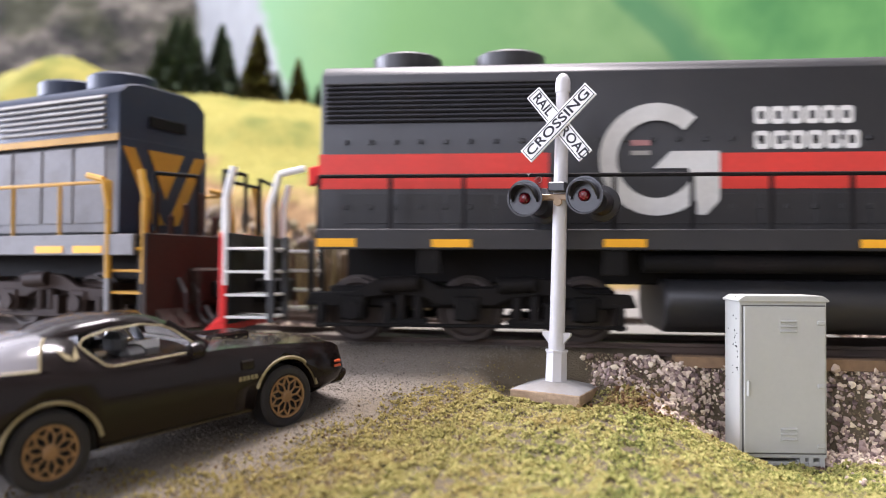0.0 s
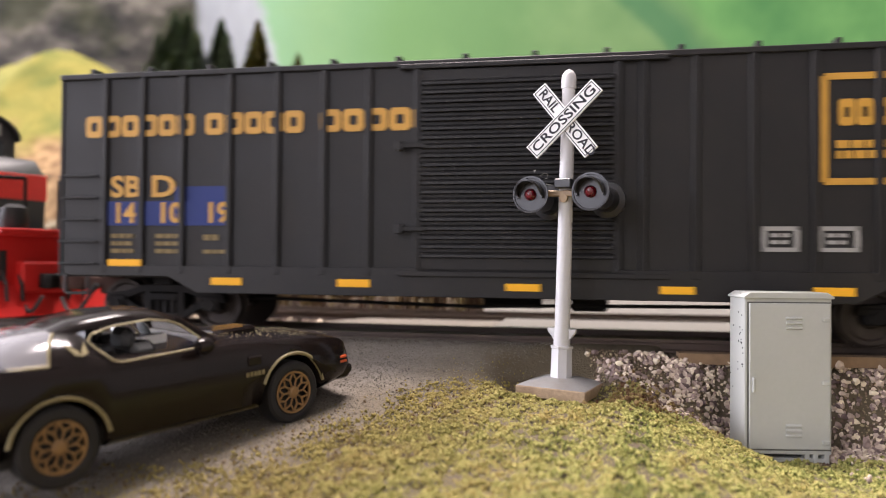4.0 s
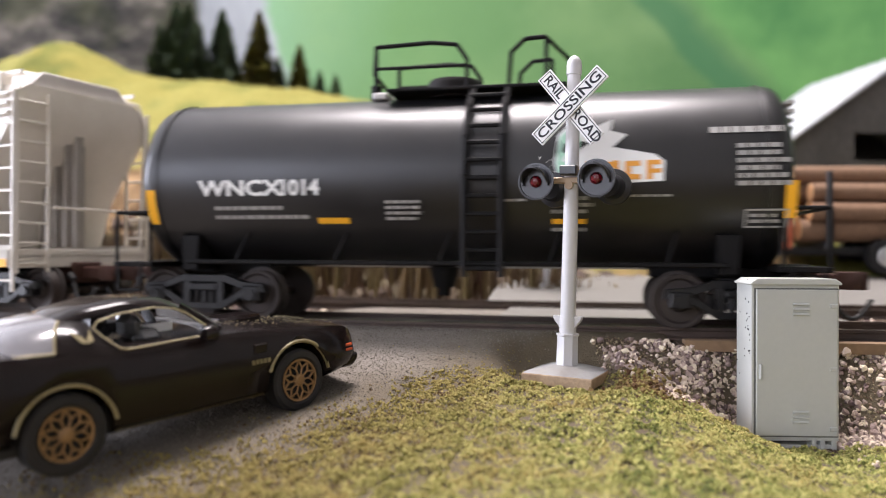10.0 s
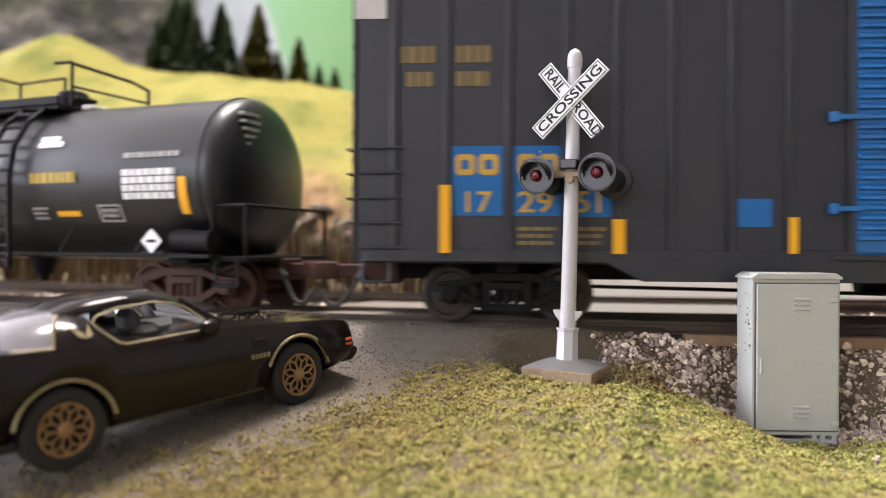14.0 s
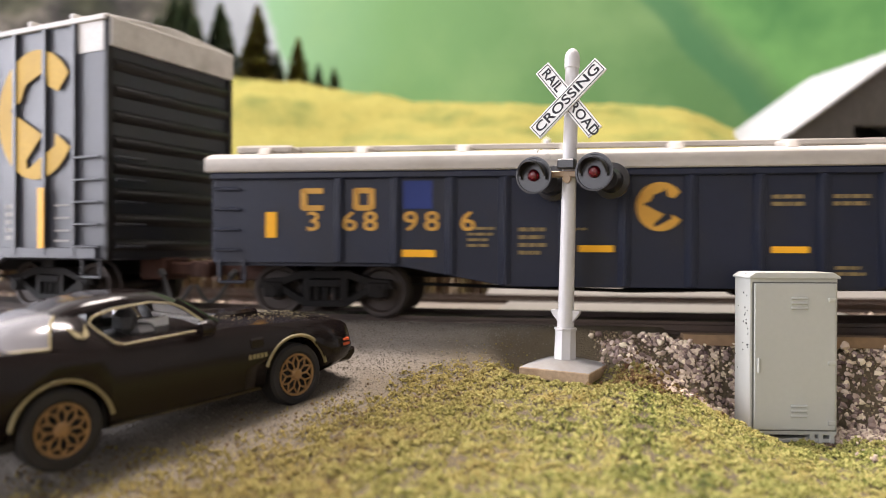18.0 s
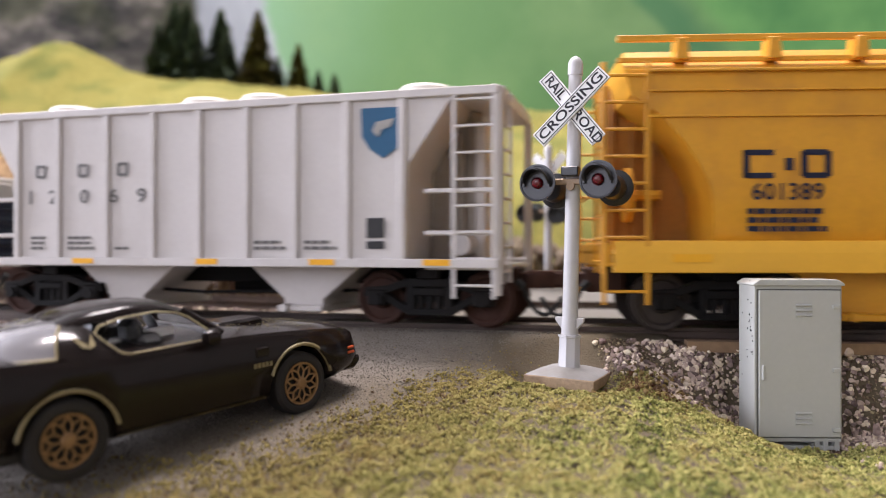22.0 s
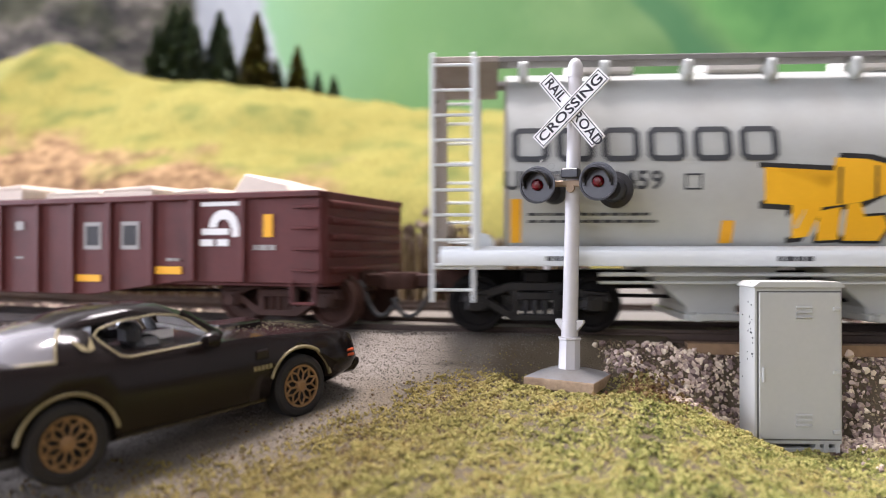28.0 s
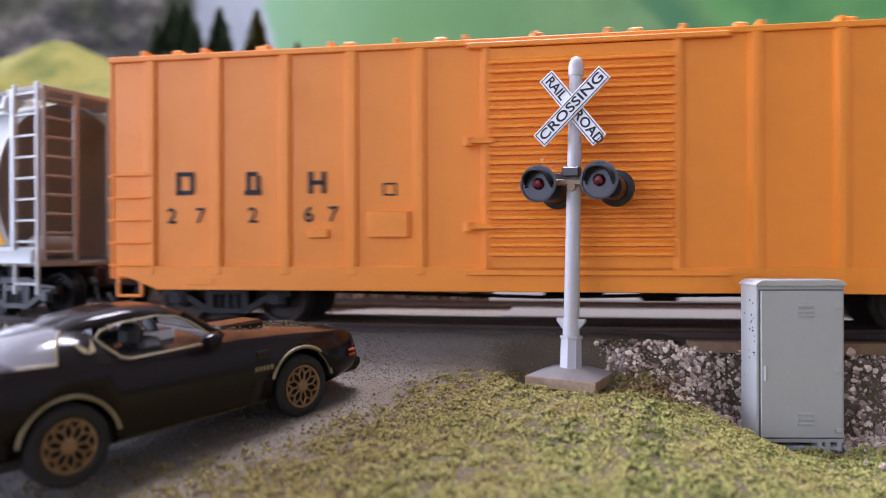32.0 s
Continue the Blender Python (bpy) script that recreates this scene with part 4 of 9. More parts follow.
for k in range(10):
    box(bm, (-h + 12 + k * 17, -16.8, 51.3), (-h + 14 + k * 17, -14.6, 52.3), 0.3)
pieces("roof_boss", bm, M["orange"], car)


def end_frame(car, h, mat, z0, z1, inset=7.2, posts=True, s_list=(-1, 1), lz=4.8):
    """Ladders, corner posts, platform and railing at a hopper's ends."""
    for s in s_list:
        for y in (-17.0, 17.0):
            ladder(car, s * (h - inset / 2), y, lz, z1, inset, mat, 9)
        ladder(car, s * (h + 0.2), -12.8, z0 - 4, z1, 7, mat, 9, "y")
        bm = BM()
        box(bm, (s * (h - 13), -17, z0 - 0.8), (s * h, 17, z0), 0.15)
        box(bm, (s * (h - 1), -17.3, z0 - 2.8), (s * h, 17.3, z0 + 1.2), 0.2)
        part("end_platform", bm, M[mat], car)
        bm = BM()
        tube(bm, [(s * h, 15, z0), (s * h, 16.4, z1 - 3), (s * (h - 1), 15, z1 + 2), (s * (h - 4), 10, z1 + 3.2)], 0.45, 6)
        tube(bm, [(s * h, -8, z0 + 10), (s * h, 16, z0 + 10)], 0.3, 6)
        part("grab_iron", bm, M[mat], car)


def end_web(car, a, b, z0, z1, mat):
    """Upright plate along the middle of a hopper's open end, between the slope sheet and the end sill; mat is darker
    than the body for the shade there.
    """
    for s in (-1, 1):
        lo, hi = sorted((s * a, s * b))
        bm = BM()
        box(bm, (lo, -1.0, z0), (hi, 1.0, z1), 0.2)
        for k in range(3):
            u = s * (a + (b - a) * (0.45 + 0.22 * k))
            box(bm, (u - 0.4, -2.4, z0), (u + 0.4, 2.4, z1), 0.1)
        part("end_web", bm, M[mat], car)


def bays(car, places, mat, z=10.5, zb=2.2, wide=15):
    for u in places:
        bm = BM()
        prism(bm, [(u - 12, z), (u + 12, z), (u + 4.2, zb + 2), (u + 4.2, zb), (u - 4.2, zb), (u - 4.2, zb + 2)], "y", -wide + 4, wide - 4, 0.2)
        box(bm, (u - 4.8, -wide + 2, zb - 0.3), (u + 4.8, wide - 2, zb + 0.9), 0.2)
        cyl(bm, (u - 3, -wide + 1, zb + 0.4), (u - 3, -wide + 4, zb + 0.4), 0.8, 8)
        part("discharge_bay", bm, M[mat], car)


# off-white three-bay covered hopper
car, h = rolling("covered_hopper", 357, 534, "off-white covered hopper with a white side sill and black print", "hopper car")
part("body", loft([(14, -72.3, 74, 15.4), (18, -72.3, 74, 16.7), (24, -73.4, 75.4, 17.1), (28, -75.5, 78, 17.2), (34.5, -80.8, 83, 17.2), (40, -86.6, 87.3, 17.1), (46, -87.2, 87.8, 16.7), (48.3, -87.2, 87.8, 13)]), M["white_car"], car)
for z in (41.6, 43.6, 45.6):
    bm = BM()
    for s in (-1, 1):
        prism(bm, [(s * 16.6, z - 0.75), (s * 17.9, z - 0.4), (s * 17.9, z + 0.35), (s * 16.6, z + 0.75)], "x", -87, 87.5, 0.1)
    part("roof_moulding", bm, M["white_car"], car)
for s in (-1, 1):
    bm = BM()
    prism(bm, [(s * 16.2, 9.9), (s * 17.7, 9.9), (s * 17.7, 13.4), (s * 16.6, 14.4), (s * 15, 14.4)], "x", -88, 88, 0.15)
    part("side_sill", bm, M["white_sill"], car)
    bm = BM()
    box(bm, (-87, s * 14.2 - 0.35, 50.3), (87, s * 14.2 + 0.35, 51.2), 0.1)
    box(bm, (-87, s * 14.6 - 0.2, 47.2), (87, s * 14.6 + 0.2, 48.2), 0.1)
    part("roof_rail", bm, M["white_car"], car)
me = shared("stanchion|w", lambda: prism(BM(), [(-1.1, 47), (1.1, 47), (0.9, 51), (-0.9, 51)], "y", -1.4, 1.4, 0.12), M["white_car"])
for u in (-82, -66, -48, -30.5, -14, 1, 16.2, 33, 49, 65, 81):
    for y in (-14.4, 14.4):
        child("stanchion", me, car, (u, y, 0))
bm = BM()
for k in range(10):
    lathe(bm, [(5.0, 50.6), (5.0, 52.8), (4.2, 53.4), (0.4, 53.7)], 20, Matrix.Translation((-72 + k * 16.2, -4, 0)))
pieces("hatch_cover", bm, M["white_car"], car)
bm = BM()
prism(bm, [(-12.8, 48.2), (-9.5, 51.6), (9.5, 51.6), (12.8, 48.2)], "x", -86.5, 87, 0.2)
part("roof_hump", bm, M["grey_hop"], car)
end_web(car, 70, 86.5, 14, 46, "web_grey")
end_frame(car, h, "white_car", 12.5, 46.5)
bays(car, (-36, 0, 36), "silver_dark", 11)
running_gear(car, h, -73.5, 76, "black", "wheel")
number(car, "SSW", -62, -51.6, 28.2, 32, "ink", -17.25, 0.03)
number(car, "70125", -62.2, -48.6, 22.6, 26.4, "ink", -17.2, 0.03)
decal(car, "small_print", "print_grey", [(-43.4, -40.6, 26.8, 27.1), (-43.4, -40.6, 29, 29.3), (-43.4, -43.1, 26.8, 29.3), (-40.9, -40.6, 26.8, 29.3)] + lines(-59.4, -51, 15.2, 17.3, 2, 0.2) + lines(-9.6, -5.4, 15.6, 16.5, 1, 0.1) + lines(-1.5, 2.5, 15.6, 17.4, 2) + lines(31.9, 37.7, 15.7, 16.6, 1, 0.1) + lines(47.2, 52, 16.8, 19.2, 2), -17.2)
decal(car, "small_print", "ink", lines(58.6, 63, 16.4, 19.4, 2, 0.15, 0.05) + lines(-63, -58.3, 10, 12.6, 2) + lines(-48, -43, 10, 12.2, 2) + lines(0, 5, 10, 12.2, 2) + lines(41, 48, 10, 12.2, 2), -17.75)
decal(car, "slogan", "ink", lines(53, 61.8, 33.4, 36.8, 2, 0.35, 0.1), -17.3)
shape(car, "shield", "inkblue", [(41.6, 34.4), (48.4, 34.4), (48.9, 36.6), (48.2, 38), (45.8, 37.4), (44.2, 37.4), (41.8, 38), (41.1, 36.6)], -17.3, "dark blue top of a shield emblem")
decal(car, "shield_bar", "white", [(42.6, 47.4, 36, 36.7)], -17.45)
M["shield_red"] = plain("red_stripes", (0.72, 0.30, 0.26), 0.5)
decal(car, "shield_stripes", "shield_red", [(41.0 + k * 1.18, 41.7 + k * 1.18, 29.8 + abs(k - 3) * 0.28, 34.2) for k in range(7)], -17.3)
reflectors(car, [(-87.1, -81.2, 9.9, 11.6), (-55.9, -50.1, 9.9, 11.2), (-22.3, -16.9, 9.9, 11.2), (17.7, 22.8, 9.9, 11.2), (53.3, 59.2, 9.9, 11.2), (81.4, 87.6, 9.9, 11.6)], -17.75)

# ochre covered hopper
car, h = rolling("covered_hopper", 1389.6, 1536.6, "ochre yellow weathered covered hopper with dark blue emblem", "hopper car")
part("body", loft([(15.4, -55.3, 58.6, 15.2), (19, -55.3, 58.6, 16.5), (24, -55.8, 59.2, 17), (28, -57.6, 61, 17.1), (32, -60.2, 63.6, 17.1), (36.5, -64, 67.4, 17.1), (40, -69, 70.4, 17), (44.2, -70, 71.2, 16.6), (46.4, -70, 71.2, 13)]), M["ochre"], car)
for z in (36.3, 40.6, 43.9):
    bm = BM()
    for s in (-1, 1):
        box(bm, (-66, s * 17.15 - 0.5, z - 0.2), (67, s * 17.15 + 0.5, z + 0.2), 0.06)
    part("seam", bm, M["ochre"], car)
for s in (-1, 1):
    bm = BM()
    prism(bm, [(s * 16, 10.2), (s * 17.6, 10.2), (s * 17.6, 13.6), (s * 17.0, 15.6), (s * 15, 15.6)], "x", -72, 72.5, 0.15)
    part("side_sill", bm, M["ochre_light"], car)
    bm = BM()
    box(bm, (-71, s * 15 - 0.45, 49.3), (72, s * 15 + 0.45, 50.4), 0.12)
    box(bm, (-71, s * 15 - 0.4, 45.8), (72, s * 15 + 0.4, 46.6), 0.1)
    part("roof_rail", bm, M["ochre"], car)
me = shared("stanchion|o", lambda: prism(BM(), [(-1.2, 46), (1.2, 46), (0.9, 49.6), (-0.9, 49.6)], "y", -1.8, 1.8, 0.12), M["ochre"])
for u in (-60.4, -45.2, -31, -17, -4, 9.4, 23, 36.6, 50.6, 65.1):
    for y in (-14.6, 14.6):
        child("stanchion", me, car, (u, y, 0))
bm = BM()
prism(bm, [(-12.5, 46.2), (-9.5, 49.0), (9.5, 49.0), (12.5, 46.2)], "x", -69, 70, 0.2)
part("roof_hump", bm, M["ochre"], car)
bm = BM()
box(bm, (-66, -6, 48.8), (67, 6, 50.0), 0.3)
part("hatch_cover", bm, M["ochre"], car)
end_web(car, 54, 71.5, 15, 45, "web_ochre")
end_frame(car, h, "ochre", 14, 45.5)
for s in (-1, 1):
    bm = BM()
    cyl(bm, (s * (h - 6.5), -5, 24), (s * (h - 5.5), -5, 24), 5, 20)
    cyl(bm, (s * (h - 12), -5, 24), (s * (h - 6.5), -5, 24), 1, 8)
    part("brake_wheel", bm, M["ochre"], car)
bays(car, (-28, 6, 36), "ochre", 10.4)
running_gear(car, h, -52, 58, "frame", "wheel")
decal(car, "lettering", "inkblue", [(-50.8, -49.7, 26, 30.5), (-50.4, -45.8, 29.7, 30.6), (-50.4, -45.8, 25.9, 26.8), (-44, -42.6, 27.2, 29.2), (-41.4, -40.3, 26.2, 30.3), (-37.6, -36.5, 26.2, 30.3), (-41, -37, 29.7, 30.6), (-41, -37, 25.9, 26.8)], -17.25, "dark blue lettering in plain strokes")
number(car, "601389", -50.1, -37, 22.2, 24.9, "inkblue", -17.2)
decal(car, "small_print", "inkblue", lines(-50, -35, 16.8, 21.2, 3, 0.4), -17.05)
cat(car, "emblem", "inkblue", 2.3, 26.7, 9.0, -17.35, 0.84, "dark blue ring-shaped emblem")
name_bars(car, "inkblue", marks(36.6, 54.6, 28.4, 31.8, 7, 0.2, 0.2) + marks(37.4, 54.6, 23.6, 27, 6, 0.2, 0.2), -17.25, "two rows of dark blue block lettering")
decal(car, "placard", "white", [(45.4, 51.5, 16.8, 20.2)], -17.05)
decal(car, "placard", "ink", [(45.7, 51.2, 17.1, 19.9)], -17.12)
reflectors(car, [(-62.2, -55.9, 12, 13.3), (-22.3, -15.2, 12, 13.3), (19.6, 25.4, 12, 13.3), (58.5, 65.9, 12, 13.3)], -17.65)

# warm grey two-bay covered hopper
car, h = rolling("covered_hopper", 1258.1, 1376.1, "light grey ribbed covered hopper with open ends", "hopper car")
part("body", loft([(11.6, -44.9, 41.8, 16.8), (29.5, -45.4, 42.4, 16.8), (41.6, -53.4, 50.8, 16.8)]), M["grey_hop"], car)
bm = BM()
prism(bm, [(-17.6, 41.2), (-17.6, 42.7), (-10, 43.7), (10, 43.7), (17.6, 42.7), (17.6, 41.2)], "x", -60, 59, 0.15)
part("roof", bm, M["grey_hop"], car)
ribs(car, [-44.2, -33.8, -21.9, -11, -0.5, 9.9, 20.1, 30.6, 41.3], "grey_hop", 11.8, 41.2, 1.3, -16.8, 0.8)
for u in (-39.4, -5.6, 8.1, 42.5):
    bm = BM()
    lathe(bm, [(5.3, 43.2), (5.3, 44.8), (4.6, 45.4), (0.4, 45.8)], 20, Matrix.Translation((u, -6, 0)))
    lathe(bm, [(5.3, 43.2), (5.3, 44.8), (4.6, 45.4), (0.4, 45.8)], 20, Matrix.Translation((u, 7, 0)))
    part("roof_hatch", bm, M["white_sill"], car)
for s in (-1, 1):
    bm = BM()
    box(bm, (-59, s * 17.2 - 0.5, 10.8), (59, s * 17.2 + 0.5, 12.4), 0.12)
    part("side_sill", bm, M["grey_hop"], car)
    for y in (-16.6, 16.6):
        bm = BM()
        box(bm, (s * 58.6 - 0.8, y - 0.6, 6), (s * 58.6 + 0.8, y + 0.6, 41.4), 0.15)
        part("corner_post", bm, M["grey_hop"], car)
    bm = BM()
    for z in (17, 24.5):
        cyl(bm, (s * 58, -16.8, z), (s * 45.5, -16.8, z), 0.45, 6)
    part("grab_iron", bm, M["grey_hop"], car)
    bm = BM()
    box(bm, (s * 45, -15, 10.4), (s * 59, 15, 11.4), 0.2)
    box(bm, (s * 51.5, -3, 11), (s * 53.5, 3, 39), 0.2)
    cyl(bm, (s * 50, -9, 15), (s * 50, -3, 15), 2, 12)
    part("end_platform", bm, M["grey_hop"], car)
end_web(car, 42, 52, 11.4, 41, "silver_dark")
ladder(car, 54.6, -17.2, 5.4, 42.8, 7.2, "grey_hop", 8)
ladder(car, 59.4, -12, 8, 42.8, 7, "grey_hop", 8, "y")
bays(car, (-22, 19), "grey_hop", 11, 2.4)
running_gear(car, h, -40, 45, "frame", "rust")
name_bars(car, "mid_print", marks(-39.9, -36.7, 28.8, 31.6, 1) + marks(-29.4, -26.0, 28.8, 31.6, 1) + marks(-19.8, -16.5, 28.8, 31.6, 1), -16.95, "grey block lettering")
spaced(car, "12069", (-40.9, -35.2, -27.4, -20.3, -13.7), 23.4, 26.1, "mid_print", -16.95, 2.6)
decal(car, "small_print", "mid_print", lines(-40.8, -37, 13.8, 17, 3) + lines(-31.5, -24.5, 13.8, 17, 3) + lines(-20, -16, 13.8, 14.8, 1) + lines(11.5, 18.5, 13.8, 16, 2) + lines(22, 28.5, 13.8, 16, 2), -16.9)
M["shield_blue"] = plain("shield_blue", (0.02, 0.10, 0.20), 0.5)
shape(car, "shield", "shield_blue", [(33.4, 39.8), (42.0, 39.8), (41.8, 34.6), (40.2, 32.2), (37.7, 30.6), (35.2, 32.2), (33.6, 34.6)], -17.0, "blue shield emblem")
shape(car, "shield_mark", "print_grey", [(35.6, 35.6), (36.4, 37.2), (39.9, 37.8), (39.0, 36.2), (37.4, 35.8), (36.8, 34.4)], -17.15)
decal(car, "placard", "ink", [(34.5, 37.9, 14.2, 15.6), (34.5, 37.9, 16.2, 19.8)], -16.95)
reflectors(car, [(-59.4, -54, 11.2, 12.3), (-29.6, -24.6, 11.2, 12.3), (-0.6, 4, 11.2, 12.3), (23.4, 28.4, 11.2, 12.3), (45.5, 50.4, 11.2, 12.3)], -17.75)

# silver-grey cylindrical hopper with sprayed paint
car, h = rolling("cylindrical_hopper", 1746.4, 1932.9, "silver-grey cylindrical covered hopper sprayed with colourful graffiti", "hopper car")
lv = []
for k in range(15):
    a = radians(-46 + 132 * k / 14)
    lv.append((27.2 + 20.0 * math.sin(a), -81.5, 81.5, max(3.0, 17.4 * math.cos(a))))
part("tank_body", loft(lv), M["silver"], car, angle=60)
for s in (-1, 1):
    bm = BM()
    for i, (z, a, b, w) in enumerate(lv[:-1]):
        z2, w2 = lv[i + 1][0], lv[i + 1][3]
        vs = [bm.verts.new(p) for p in ((s * 81.6, -w * 0.97, z), (s * 81.6, w * 0.97, z), (s * 81.6, w2 * 0.97, z2), (s * 81.6, -w2 * 0.97, z2))]
        bm.faces.new(vs)
    bmesh.ops.solidify(bm, geom=bm.faces, thickness=0.5)
    part("end_sheet", bm, M["silver_dark"], car)
    bm = BM()
    prism(bm, [(s * 15.6, 11.6), (s * 17.6, 11.6), (s * 17.6, 14.2), (s * 16.4, 15.0), (s * 14.4, 15.0)], "x", -93, 93, 0.15)
    part("side_sill", bm, M["pale"], car)
    for y in (-17, 17):
        ladder(car, s * 90.8, y, 5.4, 48, 7.0, "pale" if s < 0 else "silver", 10)
        bm = BM()
        box(bm, (s * 87 - 0.6, y - 0.5, 12), (s * 87 + 0.6, y + 0.5, 47), 0.1)
        part("corner_post", bm, M["pale" if s < 0 else "silver"], car)
    ladder(car, s * 94.2, -12, 12, 47, 7, "silver_dark", 9, "y")
    bm = BM()
    for y in (-8, 0, 8, 15):
        box(bm, (s * 94 - 0.4, y - 0.4, 12), (s * 94 + 0.4, y + 0.4, 47), 0.1)
    box(bm, (s * 83, -16, 46.6), (s * 94.5, 16, 47.6), 0.1)
    pieces("end_cage_bar", bm, M["silver_dark"], car)
    bm = BM()
    box(bm, (s * 82, -16.5, 11), (s * 94, 16.5, 12), 0.2)
    cyl(bm, (s * 86, -12, 15), (s * 86, -4, 15), 2.4, 12)
    part("end_platform", bm, M["pale" if s < 0 else "silver_dark"], car)
bm = BM()
for y in (-9.5, 9.5):
    box(bm, (-83, y - 2.6, 47.5), (83, y + 2.2, 48.5), 0.1)
pieces("running_board", bm, M["board_grey"], car)
me = shared("bracket|u", lambda: prism(BM(), [(-13.2, 44.6), (-11.6, 43.6), (-8, 46.6), (-12.4, 47.6), (-13.0, 47.0)], "x", -0.8, 0.8, 0.25), M["silver"])
for k in range(12):
    u = -78.6 + k * 14.2
    child("bracket", me, car, (u, 0, 0))
    child("bracket", me, car, (u, 0, 0), 180)
bm = BM()
for k in range(6):
    box(bm, (-70 + k * 25, -4, 47), (-58 + k * 25, 4, 50.2), 0.5)
pieces("roof_hatch", bm, M["white_sill"], car)
bm = BM()
for s in (-1, 1):
    cyl(bm, (-66, s * 15.6, 10.2), (72, s * 15.6, 10.2), 0.4, 6)
    cyl(bm, (-66, s * 15.2, 8.8), (72, s * 15.2, 8.8), 0.3, 6)
part("pipe", bm, M["silver"], car)
bays(car, (-46, -15.5, 15.5, 46), "silver", 11.5, 2.4)
running_gear(car, h, -76.5, 80.5, "black", "frame")


def bow(z):
    """Half width of the round body at the height z."""
    return 17.4 * math.sqrt(max(0.01, 1 - ((z - 27.2) / 20.0) ** 2))


def bent(ob):
    """Lays flat markings onto the round side."""
    for v in ob.data.vertices:
        z = v.co.z / MM
        v.co.y += (17.5 - bow(z)) * MM
    return ob


def strip(car, mat, q, y, lay, name="reflector"):
    """An upright marking in short steps, so that it follows a round side."""
    bm = BM()
    u0, u1, z0, z1 = q
    rows = [[bm.verts.new((u, y, z0 + (z1 - z0) * k / 8)) for u in (u0, u1)] for k in range(9)]
    for a, b in zip(rows, rows[1:]):
        bm.faces.new((a[0], a[1], b[1], b[0]))
    return lay(part(name, bm, M[mat], car))


M["grey_print2"] = plain("dark_grey_print", (0.06, 0.065, 0.07), 0.5)
name_bars(car, "grey_print2", marks(-81.4, -36, 29.2, 35.1, 6, 0.16, 0.18), -17.6, "wide dark grey plain lettering", bent)
bent(number(car, "UNPX", -81.2, -71.4, 24.4, 27.4, "grey_print2", -17.5, 0.02))
bent(number(car, "121459", -70, -54.8, 24.4, 27.4, "grey_print2", -17.5, 0.02))
bent(decal(car, "small_print", "grey_print2", lines(-78, -52, 18.6, 21, 2, 0.6) + lines(-2.3, 4.4, 17.5, 19.4, 2) + [(-52, -49.2, 24.4, 24.7), (-52, -49.2, 26.8, 27.1), (-52, -51.7, 24.4, 27.1), (-49.5, -49.2, 24.4, 27.1)] + lines(66, 76, 31, 34, 2, 0.6), -17.55))
decal(car, "small_print", "grey_print2", lines(-37, -31, 12.4, 13.4, 1, 0.2) + lines(36, 43, 12.4, 13.4, 1, 0.2) + lines(-75, -70, 12.4, 13.4, 1, 0.2) + lines(70, 78, 12.4, 13.4, 1, 0.2), -17.65)
for q in ((-81, -79.2, 15.6, 23), (-45.7, -43.6, 15.5, 19.3), (13, 14.8, 15.5, 19.3), (45.8, 47.8, 15.5, 20), (78.2, 80.3, 15.5, 22)):
    strip(car, "yellow", q, -17.66, bent)
bent(decal(car, "placard", "grey_print2", lines(72.6, 78, 18, 22.2, 4, 0.2, 0.0), -17.55))


def blob(u0, u1, z0, z1, seed, n=40, rough=0.16, q=0.45):
    """An uneven rounded outline."""
    rnd = random.Random(seed)
    ph = [rnd.uniform(0, 6.3) for _ in range(4)]
    out = []
    for k in range(n):
        a = k * math.tau / n
        c, s = math.cos(a), math.sin(a)
        c, s = math.copysign(abs(c) ** q, c), math.copysign(abs(s) ** q, s)
        r = 1 + rough * (math.sin(3 * a + ph[0]) * 0.5 + math.sin(5 * a + ph[1]) * 0.35 + math.sin(8 * a + ph[2]) * 0.25) - rough * 0.8
        out.append(((u0 + u1) / 2 + (u1 - u0) / 2 * c * r, (z0 + z1) / 2 + (z1 - z0) / 2 * s * r))
    return out


def spray(name, mat, pts, y, label=""):
    """Sprayed paint: a fan of faces laid on the round side."""
    bm = BM()
    mid = bm.verts.new((sum(p[0] for p in pts) / len(pts), y, sum(p[1] for p in pts) / len(pts)))
    rim = [bm.verts.new((p[0], y, p[1])) for p in pts]
    half = [bm.verts.new(((p[0] + mid.co.x) / 2, y, (p[1] + mid.co.z) / 2)) for p in pts]
    for k in range(len(pts)):
        j = (k + 1) % len(pts)
        bm.faces.new((rim[k], rim[j], half[j], half[k]))
        bm.faces.new((half[k], half[j], mid))
    bmesh.ops.recalc_face_normals(bm, faces=bm.faces)
    return bent(part(name, bm, M[mat], car, label))


def outline(pts, g):
    cx, cz = sum(p[0] for p in pts) / len(pts), sum(p[1] for p in pts) / len(pts)
    return [(p[0] + math.copysign(g, p[0] - cx) * 0.9, p[1] + math.copysign(g, p[1] - cz) * 0.9) for p in pts]


def sprayed(mat, pts, i, g=0.9, label=""):
    spray("graffiti", "ink", outline(pts, g), -17.60 - 0.012 * i)
    spray("graffiti", mat, pts, -17.72 - 0.012 * i, label)


